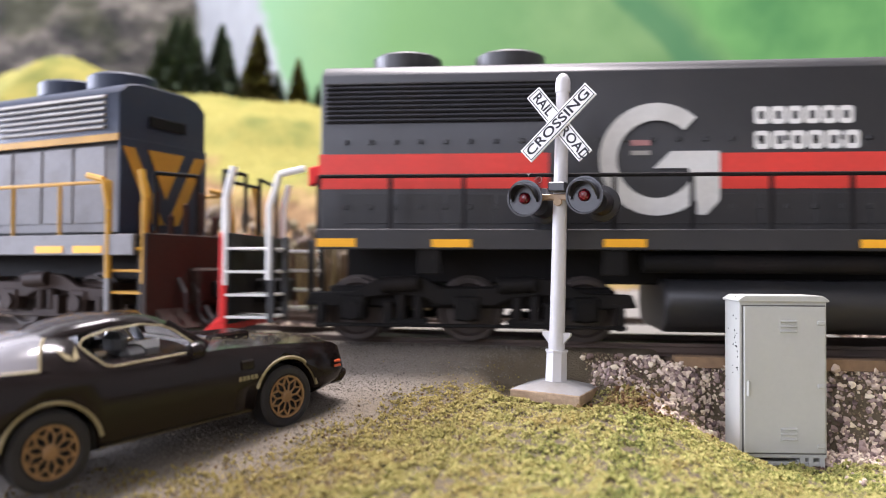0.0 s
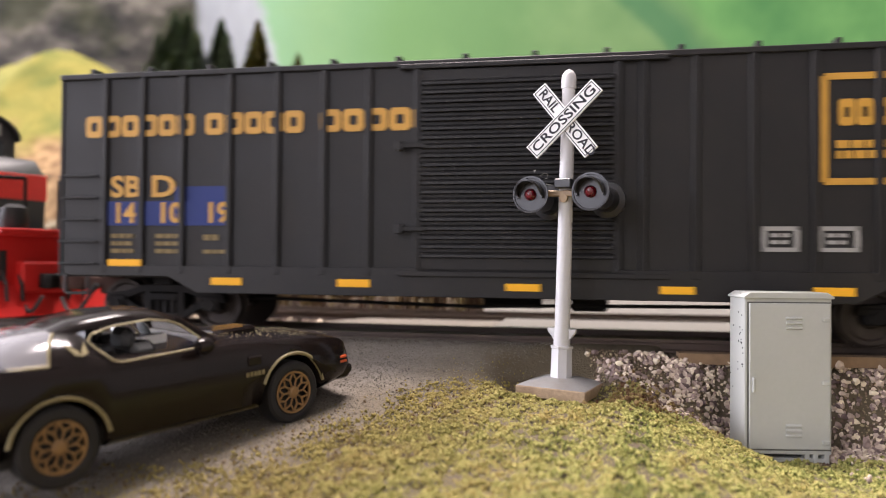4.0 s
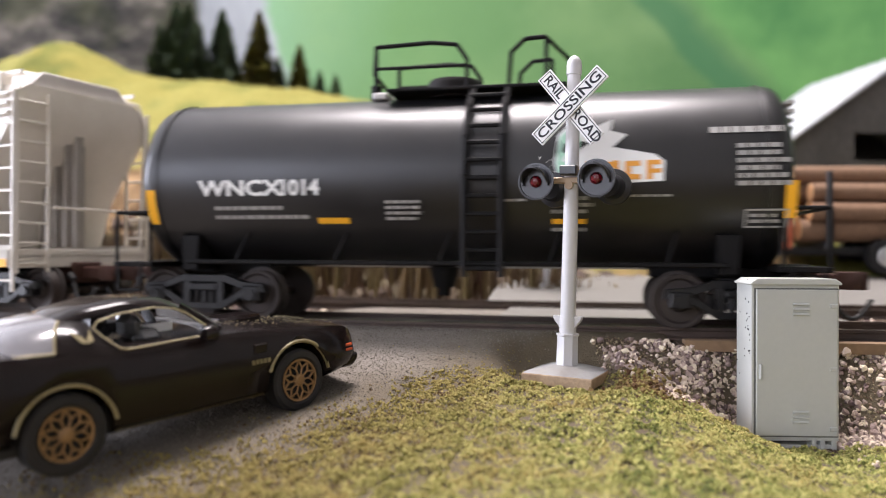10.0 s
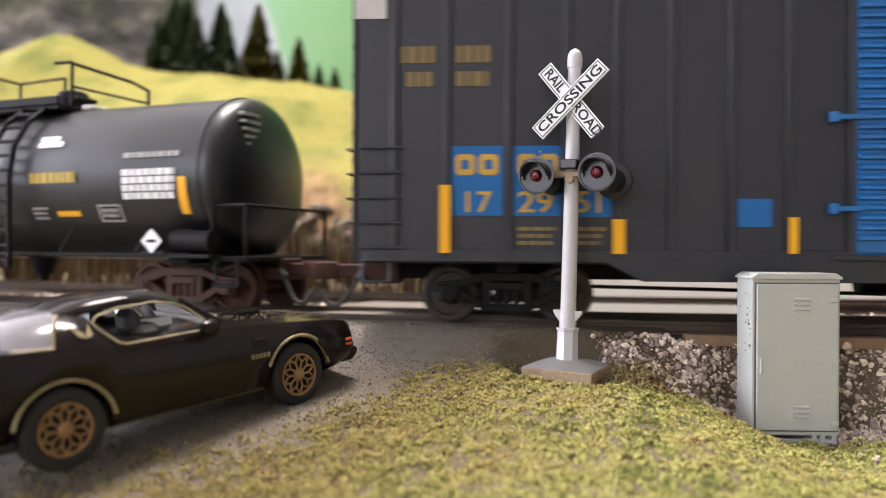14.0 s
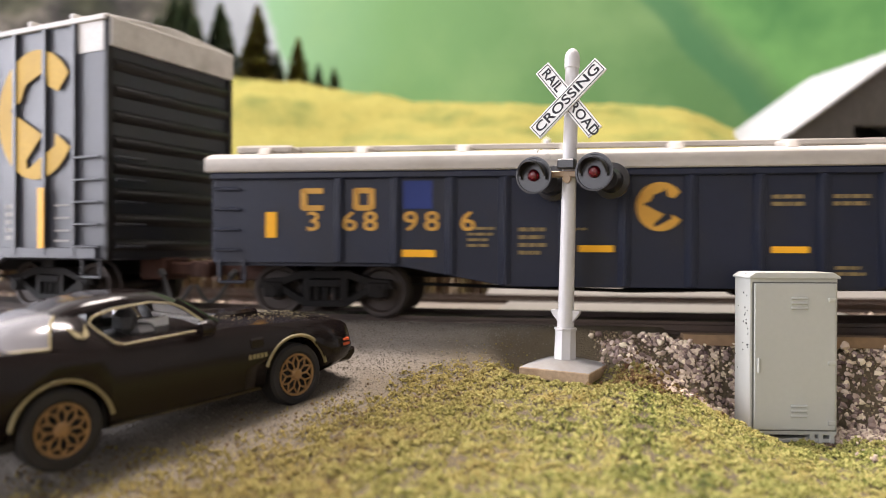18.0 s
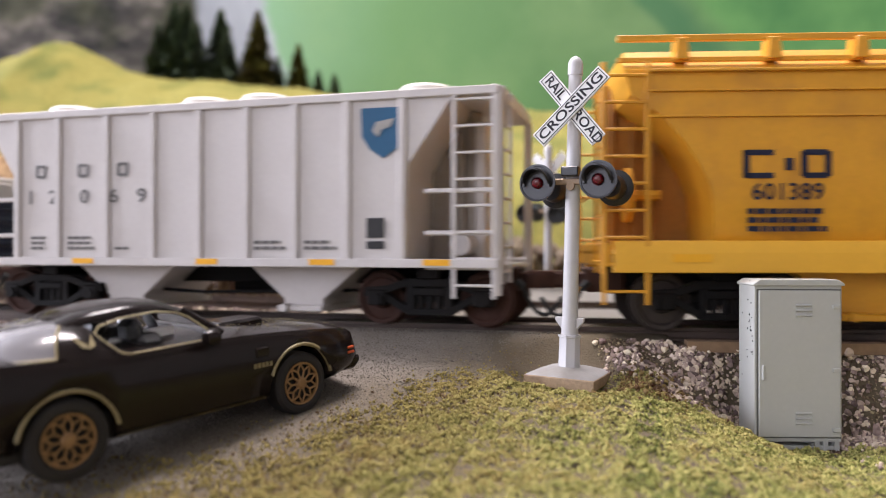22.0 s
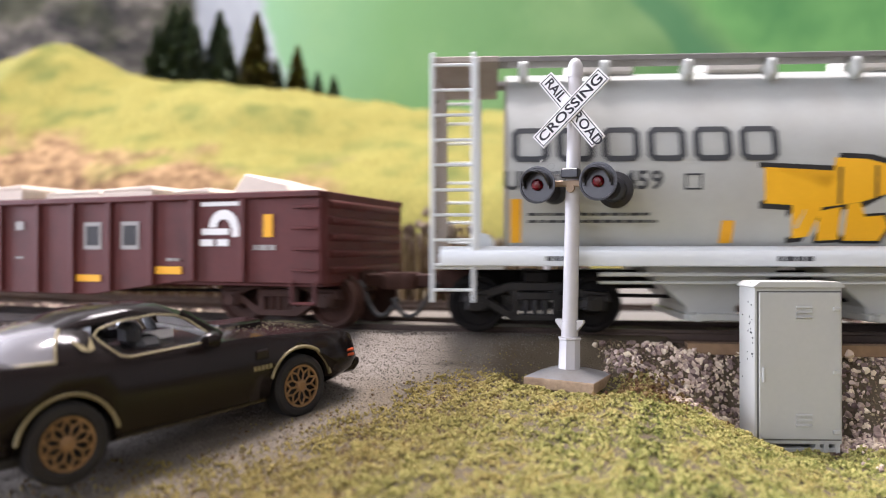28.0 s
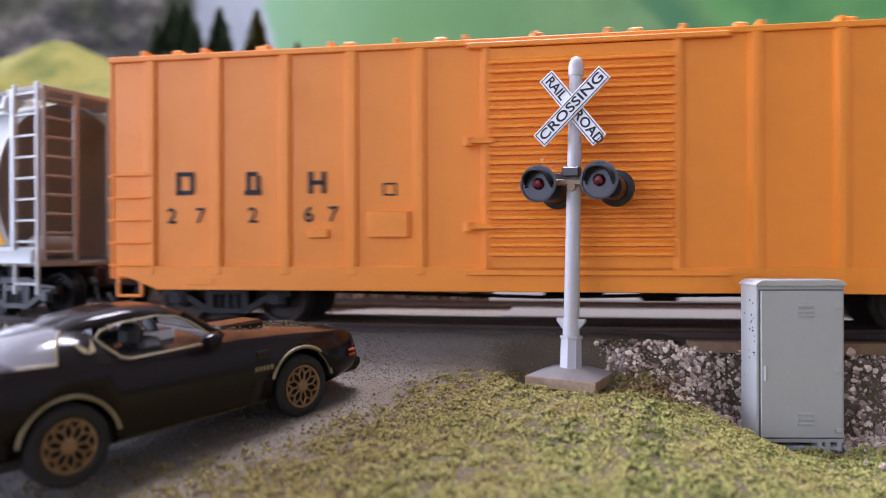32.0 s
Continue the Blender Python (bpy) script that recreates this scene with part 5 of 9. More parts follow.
FRONT = "sprayed yellow and red graffiti with black outlines"
sprayed("paint_yellow", [(-39.2, 28.1), (-28.1, 27.4), (-27.7, 29.6), (-22.6, 29.3), (-17, 27.7), (-16.8, 24.4), (-23.7, 22.2), (-30.4, 21.3), (-31.2, 16.6), (-33.8, 16.3), (-34.5, 21.8), (-38.9, 22.1)], 0, 0.9, FRONT)
sprayed("paint_yellow", [(-30, 20.8), (-26.6, 21.5), (-26.2, 16.1), (-29.7, 15.9)], 1, 0.5, FRONT)
sprayed("paint_yellow", [(-25.6, 21.9), (-23.6, 22.2), (-23.3, 19.8), (-19.6, 20.1), (-18.5, 18.2), (-19.6, 15.9), (-25.3, 15.9)], 2, 0.5, FRONT)
sprayed("paint_red", blob(-18.2, -7.2, 16.2, 30.4, 4, rough=0.12, q=0.75), 3, 0.7, FRONT)
sprayed("paint_yellow", [(-7.1, 21.8), (-3.6, 22.1), (-4, 19.7), (-6.5, 19.1)], 4, 0.5, FRONT)
sprayed("paint_yellow", [(-6.5, 18.6), (-4.4, 18.8), (-4.4, 16.4), (-6.5, 16.2)], 5, 0.5, FRONT)
for q, m_ in (((-14.4, -9.2, 18.6, 19.6), "white"), ((-12.8, -9.4, 19.6, 20.8), "white"), ((-15.6, -14.9, 21.5, 26), "ink"), ((-11.6, -10.9, 22.5, 26.5), "ink"), ((-27.2, -26.8, 22, 28), "ink"), ((-21.4, -21, 23, 28.2), "ink")):
    bent(decal(car, "graffiti_stroke", m_, [q], -17.9))
sprayed("paint_navy", [(14.8, 30.1), (20.2, 30.7), (22.5, 28.9), (30.2, 28.9), (35.6, 32), (37.1, 25.7), (36, 24.5), (40.2, 17.6), (33.3, 16.4), (28.6, 18.9), (24.8, 17.6), (16.3, 20.1), (14, 23.2)], 0, 0.5, "sprayed navy graffiti")
M["pale_blue"] = plain("pale_blue_spray", (0.30, 0.40, 0.62), 0.5)
for q in ((16.2, 16.7, 22, 28), (18.6, 19.1, 21.4, 26), (21.2, 23.4, 26.4, 26.8), (22.2, 22.6, 21, 25.6), (25, 25.4, 21.6, 27), (27, 29.2, 23.4, 24.0), (27.6, 29.8, 25, 25.7), (30.6, 31, 19, 24), (33.4, 33.8, 22, 29.4), (35, 36.6, 19.4, 19.9)):
    bent(decal(car, "graffiti_stroke", "pale_blue", [q], -17.9))
for k in range(9):
    bent(ring(car, "graffiti_cloud", "white", 18.6 + k * 2.4, 32.4 + 1.3 * (k % 2) + (0.9 if 2 < k < 7 else 0), 1.5, 1.9, 0, 360, -17.6, 1.1))


# ---- tank cars ----
def tank_car(name, left, right, label, truckmat, wheelmat, lt, rt):
    car, h = rolling(name, left, right, label, "tank car")
    bm = BM()
    R = 17.0
    head = [(0.3, 62.6), (5, 62.4), (9, 61.9), (12.5, 61.1), (15, 60.2), (16.3, 59.2), (16.9, 58.0), (R, 56.6), (R, 20)]
    prof = [(r, -u) for r, u in head] + head[::-1]
    lathe(bm, prof, 56, Matrix.Translation((0, 0, 27.2)) @ Matrix.Rotation(radians(90), 4, "Y"))
    bmesh.ops.recalc_face_normals(bm, faces=bm.faces)
    part("tank", bm, M["tank"], car, angle=30)
    for u in (-56.2, 56.2):
        bm = BM()
        lathe(bm, [(16.9, -0.3), (17.25, -0.2), (17.25, 0.2), (16.9, 0.3)], 56, Matrix.Translation((u, 0, 27.2)) @ Matrix.Rotation(radians(90), 4, "Y"))
        part("weld_seam", bm, M["tank"], car)
    for s in (-1, 1):
        bm = BM()
        box(bm, (s * 38, -4, 8.8), (s * 66, 4, 11.4), 0.3)
        box(bm, (s * 58, -15.5, 10.2), (s * 66.5, 15.5, 11.2), 0.15)
        for y in (-9.5, 9.5):
            prism(bm, [(s * 49, 9.6), (s * 52, 9.6), (s * 52.5, 16.5), (s * 48.5, 16.5)], "y", y - 4.5, y + 4.5, 0.2)
        part("end_sill", bm, M["frame"], car)
        bm = BM()
        tube(bm, [(s * 66, -15, 11), (s * 66, -15, 21), (s * 66, 15, 21), (s * 66, 15, 11)], 0.35, 6)
        tube(bm, [(s * 66, -15, 21), (s * 58.5, -15, 21), (s * 58.5, -15, 11)], 0.35, 6)
        part("end_railing", bm, M["frame"], car)
        bm = BM()
        tube(bm, [(s * 65, -16, 11), (s * 65, -16, 5.6), (s * 60, -16, 5.6), (s * 60, -16, 11)], 0.35, 6)
        part("stirrup_step", bm, M["frame"], car)
        bm = BM()
        tube(bm, [(-50, s * 15.9, 11.3), (50, s * 15.9, 11.3)], 0.45, 6)
        for u in (-40, -20, 0, 20, 40):
            tube(bm, [(u, s * 15.9, 11.3), (u + 2, s * 13.6, 17)], 0.3, 5)
        part("side_handrail", bm, M["frame"], car)
    bm = BM()
    cyl(bm, (-2, 0, 10.4), (-2, 0, 6.2), 3.2, 14, 2.0)
    cyl(bm, (-2, 0, 6.4), (-2, 0, 4.6), 1.2, 10)
    part("bottom_outlet", bm, M["frame"], car)
    for k in range(5):
        bm = BM()
        box(bm, (60.4, -9.6 + 0.3 * k, 39.4 - 1.5 * k), (61.7, -4.4 + 0.5 * (k % 2), 40.0 - 1.5 * k))
        part("head_print", bm, M["print_grey"], car)
    truck(car, lt, truckmat, wheelmat)
    truck(car, rt, truckmat, wheelmat)
    coupler(car, -66, -1, 9.5)
    coupler(car, 66, 1, 9.5)
    return car


def round_side(ob):
    """Lays flat markings onto the tank."""
    for v in ob.data.vertices:
        z = v.co.z / MM
        v.co.y += (17.5 - 17.0 * math.sqrt(max(0.0, 1 - ((z - 27.2) / 17.0) ** 2))) * MM
    return ob


def tank_mark(car, name, mat, rects, label=""):
    return round_side(decal(car, name, mat, rects, -17.62, label, deep=0.14))


def tank_ladder(car, u, w, z0):
    pts = [(-18.6, z0), (-18.6, 27), (-17.5, 34), (-14, 40), (-8, 44.6)]
    for s in (-1, 1):
        bm = BM()
        for p, q in zip(pts, pts[1:]):
            cyl(bm, (u + s * w / 2, p[0], p[1]), (u + s * w / 2, q[0], q[1]), 0.6, 6)
        part("ladder_rail", bm, M["frame"], car)
    bm = BM()
    for k in range(11):
        z = z0 + 1.5 + k * 3.2
        y = -18.6 if z < 27 else -18.6 + (z - 27) ** 2 / 34
        cyl(bm, (u - w / 2, y, z), (u + w / 2, y, z), 0.42, 6)
    pieces("ladder_rung", bm, M["frame"], car)


car = tank_car("tank_car", 556.2, 678.2, "glossy black tank car with white print and top platform", "black", "wheel", -48.5, 53)
tank_ladder(car, 8.6, 6.6, 9)
bm = BM()
box(bm, (-12, -9, 44.4), (23, 9, 45.0), 0.1)
part("top_platform", bm, M["frame"], car)
for y in (-8.5, 8.5):
    bm = BM()
    tube(bm, [(-14, y, 44.8), (-14, y, 53.2), (-3, y, 53.6), (2, y, 53), (4, y, 50), (4, y, 44.8)], 0.45, 7)
    tube(bm, [(-14, y, 49), (4, y, 49)], 0.35, 6)
    tube(bm, [(12, y, 44.8), (12.4, y, 51), (15, y, 53.4), (19, y, 53.6), (19, y, 44.8)], 0.45, 7)
    part("platform_railing", bm, M["frame"], car)
bm = BM()
tube(bm, [(19, -8.5, 53.4), (24, 2, 50.5), (24, 8.5, 48), (24, 8.5, 45)], 0.4, 6)
tube(bm, [(-14, -8.5, 53.2), (-17, 0, 50), (-17, 8.5, 49)], 0.4, 6)
part("platform_railing", bm, M["frame"], car)
bm = BM()
lathe(bm, [(5.5, 44), (5.5, 47), (5.0, 47.8), (0.5, 48.2)], 20, Matrix.Translation((0, 0, 0)))
cyl(bm, (-16.5, 0, 44), (-16.5, 0, 47.5), 1.2, 10)
cyl(bm, (-16.5, 0, 47), (-16.5, 0, 49), 0.5, 8)
part("manway", bm, M["frame"], car)
bm = BM()
box(bm, (-15.5, -6, 43.6), (-12.5, 6, 45), 0.3)
part("walkway_end", bm, M["roof_pale"], car)
round_side(number(car, "WNCX", -44.2, -32.6, 23.8, 26.6, "white", -17.6, 0.03))
round_side(number(car, "1014", -31, -22, 23.8, 26.6, "white", -17.6, 0.03))
tank_mark(car, "small_print", "print_grey", lines(-44, -30, 21.2, 22, 1, 0.1, 0) + lines(-44, -25, 19.5, 20.3, 1, 0.1, 0) + lines(-9.8, -2.4, 19, 23, 4, 0.45) + lines(20.5, 27.8, 16.9, 18, 1) + lines(20.5, 27.8, 20, 23.4, 3) + lines(12, 17.6, 22.2, 23, 1) + lines(32, 41, 22.8, 23.5, 1) + lines(47, 58.6, 33.6, 34.8, 1, 0.1, 0) + lines(51.2, 60, 24.4, 32, 6, 0.4) + [(52.6, 59.4, 17.7, 18), (52.6, 59.4, 20.5, 20.8), (52.6, 52.9, 17.7, 20.8), (59.1, 59.4, 17.7, 20.8)] + lines(53.4, 58.8, 18.3, 20.2, 2))
for q in ((-23.2, -17, 18.6, 19.7), (20.6, 26.4, 18.4, 19.3), (58.8, 60.6, 19.3, 25.4), (-58.4, -56.2, 18.6, 25.2)):
    strip(car, "yellow", q, -17.66, round_side)
round_side(shape(car, "emblem", "white", [(22, 25), (21, 29), (21.6, 34), (24, 36.6), (27, 37.4), (28, 35.4), (31, 36.8), (30.6, 34.6), (33.4, 33.8), (31, 31.6), (38, 30.2), (39.6, 29), (39.4, 25.6), (30, 25.2)], -17.62, "white and mint leaf-shaped emblem"))
round_side(shape(car, "emblem", "mint", [(22, 25.2), (21.4, 29), (22, 33.6), (24, 35.6), (25.4, 33), (24.6, 28), (26, 25.4)], -17.72))
M["emblem_orange"] = plain("orange_print", (0.80, 0.36, 0.06), 0.5)
tank_mark(car, "emblem_lettering", "emblem_orange", [(26.6, 27.6, 25.9, 29.2), (28.8, 29.8, 25.9, 29.2), (31, 32, 25.9, 29.2), (27, 31.6, 28, 29), (33, 34, 26, 29), (33.4, 35.6, 28.2, 29.1), (33.4, 35.6, 25.9, 26.8), (36.6, 37.6, 25.9, 29.2), (37, 39, 28.4, 29.2), (37, 39, 27, 27.7)])

car = tank_car("tank_car", 713.9, 833.9, "black weathered tank car with white print and rusty trucks", "rust", "rust", -47, 49.5)
tank_ladder(car, 6.0, 6.2, 8.4)
bm = BM()
box(bm, (-17.6, -9.5, 43.4), (13, -1, 44.6), 0.15)
box(bm, (-17.6, -10, 44.4), (13, -9.2, 46.2), 0.1)
part("top_platform", bm, M["frame"], car)
bm = BM()
tube(bm, [(-17, 6, 44), (-17, 6, 54), (-2, 6, 54.4), (-2, 6, 44)], 0.35, 6)
tube(bm, [(-17, -6, 44), (-17, -6, 54), (-17, 6, 54)], 0.35, 6)
tube(bm, [(13, -6, 44), (13, -6, 54.4), (8, -6, 54.6)], 0.4, 6)
tube(bm, [(13, -6, 54.2), (22, 3, 51), (22, 8, 50), (22, 8, 44)], 0.4, 6)
tube(bm, [(13, -6, 49), (22, 8, 47)], 0.3, 6)
part("platform_railing", bm, M["frame"], car)
bm = BM()
lathe(bm, [(3.6, 43.5), (3.8, 47), (3.2, 48.6), (2.0, 49.2), (0.4, 49.4)], 18, Matrix.Translation((8, -1, 0)))
box(bm, (3.5, -4, 46.4), (12.5, 2, 47.4), 0.2)
part("manway", bm, M["frame"], car)
bm = BM()
box(bm, (-21, -4, 43.9), (-17.8, 4, 45), 0.3)
box(bm, (13.5, -4, 43.9), (16.5, 4, 45), 0.3)
part("walkway_end", bm, M["roof_pale"], car)
name_bars(car, "white", marks(-44.2, -16.4, 26.4, 30.0, 6, 0.12, 0.32), -17.62, "wide white plain lettering", round_side)
round_side(number(car, "SHLX", -44.2, -36.5, 22.4, 24.9, "white", -17.6))
round_side(number(car, "347", -34.6, -29.4, 22.4, 24.9, "white", -17.6))
tank_mark(car, "small_print", "print_grey", lines(-43.4, -23.8, 19.2, 21.4, 2, 0.5) + lines(38, 52, 30.6, 31.8, 1, 0.1, 0) + [(30.6, 36.7, 18, 18.4), (30.6, 36.7, 21.1, 21.5), (30.6, 31, 18, 21.5), (36.3, 36.7, 18, 21.5)] + lines(31.6, 35.8, 18.8, 20.8, 2, 0.3) + lines(12.8, 17.6, 18.4, 21.4, 3, 0.5) + lines(-9, -5, 17.6, 18.2, 1))
tank_mark(car, "placard", "white", lines(38, 51, 22.3, 28.5, 4, 0.18, 0.02) + [(14.1, 21, 33.8, 35), (14.1, 19.4, 35.2, 36.2)])
M["old_yellow"] = plain("faded_yellow_print", (0.5, 0.36, 0.06), 0.5)
tank_mark(car, "stencil", "old_yellow", lines(13.4, 25.7, 26, 28.4, 1, 0.1, 0))
for q in ((-17.3, -10.8, 19.1, 20.2), (19.4, 25.6, 19.2, 20.3), (51.6, 53.6, 19.4, 26.6), (-56.4, -54.2, 18.6, 24.4)):
    strip(car, "yellow", q, -17.66, round_side)
shape(car, "diamond_placard", "white", [(44.2, 14.1), (46.7, 16.6), (49.2, 14.1), (46.7, 11.6)], -18.4, "white diamond placard")
decal(car, "small_print", "ink", [(45.6, 47.8, 13.8, 14.4)], -18.52)
bm = BM()
box(bm, (43.8, -18.35, 11.3), (49.6, -17.9, 12.2), 0.1)
cyl(bm, (50, -15.6, 14), (59, -15.6, 14), 2.2, 14)
box(bm, (44, -18.2, 10.8), (60, -13, 11.6), 0.1)
part("air_tank", bm, M["frame"], car)


# ---- gondolas ----
def gondola(name, left, right, label, mat, z_end, belly, z_belly, z_top, rib_us, lt, rt, truckmat, wheelmat):
    car, h = rolling(name, left, right, label, "gondola car")
    (a, b), (c, d) = belly[:2], belly[2:]
    for s in (-1, 1):
        bm = BM()
        prism(bm, [(-h, z_end), (a, z_end), (b, z_belly), (c, z_belly), (d, z_end), (h, z_end), (h, z_top), (-h, z_top)], "y", s * 16.6 - 0.5, s * 16.6 + 0.5, 0.12)
        part("side", bm, M[mat], car)
        bm = BM()
        box(bm, (-h - 0.3, s * 16.9 - 1.1, z_top - 1.1), (h + 0.3, s * 16.9 + 0.9, z_top + 0.1), 0.2)
        part("top_chord", bm, M[mat], car)
        bm = BM()
        box(bm, (s * h - 0.6, -16.4, z_end), (s * h + 0.6, 16.4, z_top), 0.15)
        panel = part("end_panel", bm, M[mat], car)
        for z in np.linspace(z_end + 2.4, z_top - 2.2, 5):
            bm = BM()
            prism(bm, [(s * h, z - 1.2), (s * (h + 1.2), z - 0.4), (s * (h + 1.2), z + 0.4), (s * h, z + 1.2)], "y", -15, 15, 0.15)
            part("end_rib", bm, M[mat], panel)
        ladder(car, s * (h - 2.9), -17.9, z_end + 0.5, z_top - 1, 4.8, mat, 4, r=0.28, rails=False)
        bm = BM()
        tube(bm, [(s * (h - 1.2), -17, z_end + 0.6), (s * (h - 1.2), -17, z_end - 3.6), (s * (h - 6), -17, z_end - 3.6), (s * (h - 6), -17, z_end + 0.6)], 0.32, 6)
        part("stirrup_step", bm, M[mat], car)
    bm = BM()
    box(bm, (-h, -16.2, z_end - 0.6), (h, 16.2, z_end + 0.8), 0.1)
    part("floor_plate", bm, M[mat], car)
    for u in rib_us:
        f = 1.0 if b <= u <= c else max(0.0, (u - a) / (b - a)) if u < b else max(0.0, (d - u) / (d - c))
        zb = z_end + (z_belly - z_end) * min(1, f)
        me = shared("rib|%s%.1f%.1f" % (mat, zb, z_top), lambda: prism(BM(), [(-0.95, 0.3), (-0.55, -0.9), (0.55, -0.9), (0.95, 0.3)], "z", zb + 0.3, z_top - 1.0, 0.1), M[mat])
        child("rib", me, car, (u, -17.1, 0))
        child("rib", me, car, (u, 17.1, 0), 180)
    running_gear(car, h, lt, rt, truckmat, wheelmat)
    return car, h


car, h = gondola("covered_gondola", 1075.4, 1240.4, "navy blue weathered gondola with a grey roof cover", "navy", 10.2, (-50, -28, 32, 52), 6.3, 26.6,
                 [-58.4, -48, -38, -28.5, -18, -8, 3, 14, 24, 33.5, 42.5, 51.4, 62.7], -62.5, 61, "frame", "wheel")
bm = BM()
prism(bm, [(-18.2, 26.8), (-18.2, 29.4), (-15.5, 30.4), (0, 31.4), (15.5, 30.4), (18.2, 29.4), (18.2, 26.8)], "x", -h - 1.4, h + 1.4, 0.25)
part("cover", bm, M["cover"], car, "weathered pale grey roof cover")
for k in range(9):
    bm = BM()
    u = -h + 8 + k * 18.6
    prism(bm, [(-16.4, 30), (-15, 31.6), (0, 32.6), (15, 31.6), (16.4, 30)], "x", u, u + 2.2, 0.3)
    part("cover_rib", bm, M["cover"], car)
bm = BM()
for y in (-9, 9):
    box(bm, (-h + 6, y - 0.6, 31.4), (h - 6, y + 0.6, 32.4), 0.15)
box(bm, (-h + 3, -14, 30.6), (-h + 14, 14, 32.2), 0.4)
box(bm, (h - 20, -14, 30.6), (h - 2, 14, 32.6), 0.4)
part("cover_frame", bm, M["cover"], car)
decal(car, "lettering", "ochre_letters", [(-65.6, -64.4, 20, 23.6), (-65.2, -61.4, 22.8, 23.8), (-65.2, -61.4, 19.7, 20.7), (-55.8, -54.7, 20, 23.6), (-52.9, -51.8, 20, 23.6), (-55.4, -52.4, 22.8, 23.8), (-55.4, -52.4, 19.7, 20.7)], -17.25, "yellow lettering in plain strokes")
spaced(car, "368986", (-63.2, -56.4, -52.6, -45.2, -41.4, -35), 15.9, 19.3, "ochre_letters", -17.25, 3.2)
cat(car, "emblem", "ochre_letters", -2.1, 20.2, 4.2, -17.3, 0.95, "small yellow ring emblem")
decal(car, "navy_patch", "navy_patch", [(-46.6, -41.4, 20, 25)], -17.15)
decal(car, "small_print", "dim_print", lines(-35, -30, 13, 17, 4, 0.5) + lines(-26, -21, 11.6, 17, 4, 0.5) + lines(-17, -13.5, 16, 16.8, 1) + lines(16, 21.6, 20, 22.4, 2) + lines(25.6, 31.6, 20, 22.4, 2) + lines(26, 31, 8.5, 10.5, 2) + lines(53.5, 61, 21.4, 25, 3), -17.2)
decal(car, "placard", "print_grey", [(68, 73, 24.6, 25), (68, 73, 19.2, 19.6), (68, 68.4, 19.2, 25), (72.6, 73, 19.2, 25), (70.3, 70.6, 19.2, 25)] + lines(68.6, 72.6, 19.8, 24.4, 5, 0.6), -17.2)
reflectors(car, [(-72.3, -70.2, 14.8, 19.5), (-46.8, -40.8, 11.4, 12.7), (-15.7, -9.8, 12.4, 13.6), (15.9, 21.8, 12.4, 13.5), (45, 50.4, 12.2, 13.4), (74.7, 76.7, 16, 22)], -17.25)

car, h = gondola("open_gondola", 1553.3, 1731.3, "brown-red gondola loaded with pale timber", "maroon", 8.3, (-48, -24, 36, 58), 5.4, 24.9,
                 [-71, -58.3, -46.6, -36.8, -24.2, -15, -5.2, 3, 11, 21.7, 31.3, 41, 51.6, 61.4, 72.8], -71.5, 77, "rust", "rust")
for q in ((-65, -41, -9, 26.8), (-24, -14, -11, 27.4), (-14, -2, -11, 26.6), (-3, 9.5, -11, 27.6), (14, 30, -9, 26.2), (32, 46, -11, 26.4), (-84, -67, -3, 25.2), (48, 58, -8, 25.8)):
    bm = BM()
    box(bm, (q[0], q[2], 9), (q[1], 12, q[3] + 0.3), 0.3)
    part("timber", bm, M["load"], car, "pale sawn timber load")
    bm = BM()
    prism(bm, [(q[0], q[3] + 0.3), (q[1], q[3] + 0.3), (q[1] - 0.6, q[3] + 1.3), (q[0] + 1.4, q[3] + 0.8)], "y", q[2], 11, 0.15)
    part("timber", bm, M["load"], car, "pale sawn timber load")
bm = BM()
prism(bm, [(62, 24), (78, 24), (76, 27.2), (66.5, 29.6)], "y", -8, 8, 0.2)
part("timber", bm, M["load"], car, "pale sawn timber load")
name_bars(car, "white", marks(-56.4, -48.6, 19.9, 23.3, 2, 0.16, 0.24), -17.2, "white block lettering")
for tx, a, b in (("51", -67, -61.4), ("09", -56.6, -48.4), ("07", -46, -39.2)):
    number(car, tx, a, b, 13.5, 17, "white", -17.2)
decal(car, "small_print", "print_grey", lines(-31.5, -28, 13.9, 17.8, 3, 0.4) + lines(-22.9, -17.4, 13.9, 17.8, 4, 0.4) + lines(-11.6, -7.8, 13.9, 17.8, 4, 0.4) + [(15, 17.4, 18.6, 20.4)] + lines(15, 17.6, 12.4, 13.2, 1) + lines(75, 80, 14.2, 15.4, 1, 0.2) + lines(55, 59, 12, 13, 1), -17.15)
for u in (34, 43.6):
    decal(car, "placard", "print_grey", [(u, u + 4.6, 14.5, 20)], -17.12)
    decal(car, "placard", "ink", [(u + 0.7, u + 3.9, 15.3, 19.2)], -17.2)
ring(car, "emblem", "white", 68.4, 18.6, 1.5, 3.3, 0, 180, -17.2, 1.0, "white wheel-shaped emblem")
decal(car, "emblem", "white", [(63.4, 69.5, 17.2, 18.4), (66.8, 69.4, 15.1, 16.4), (63, 66, 15.1, 16.4), (63.2, 72, 22.6, 23.4), (70.2, 71.8, 16.8, 18.6)], -17.2)
reflectors(car, [(-79.6, -77.6, 13.6, 18.3), (-56.2, -49.4, 10.1, 11.3), (-34.6, -29.4, 9.4, 10.6), (-0.8, 4.9, 10.3, 11.5), (32, 38.4, 8, 9.4), (52.3, 58.6, 9.7, 11.2), (77.1, 79.1, 16.7, 20.9)], -17.2)


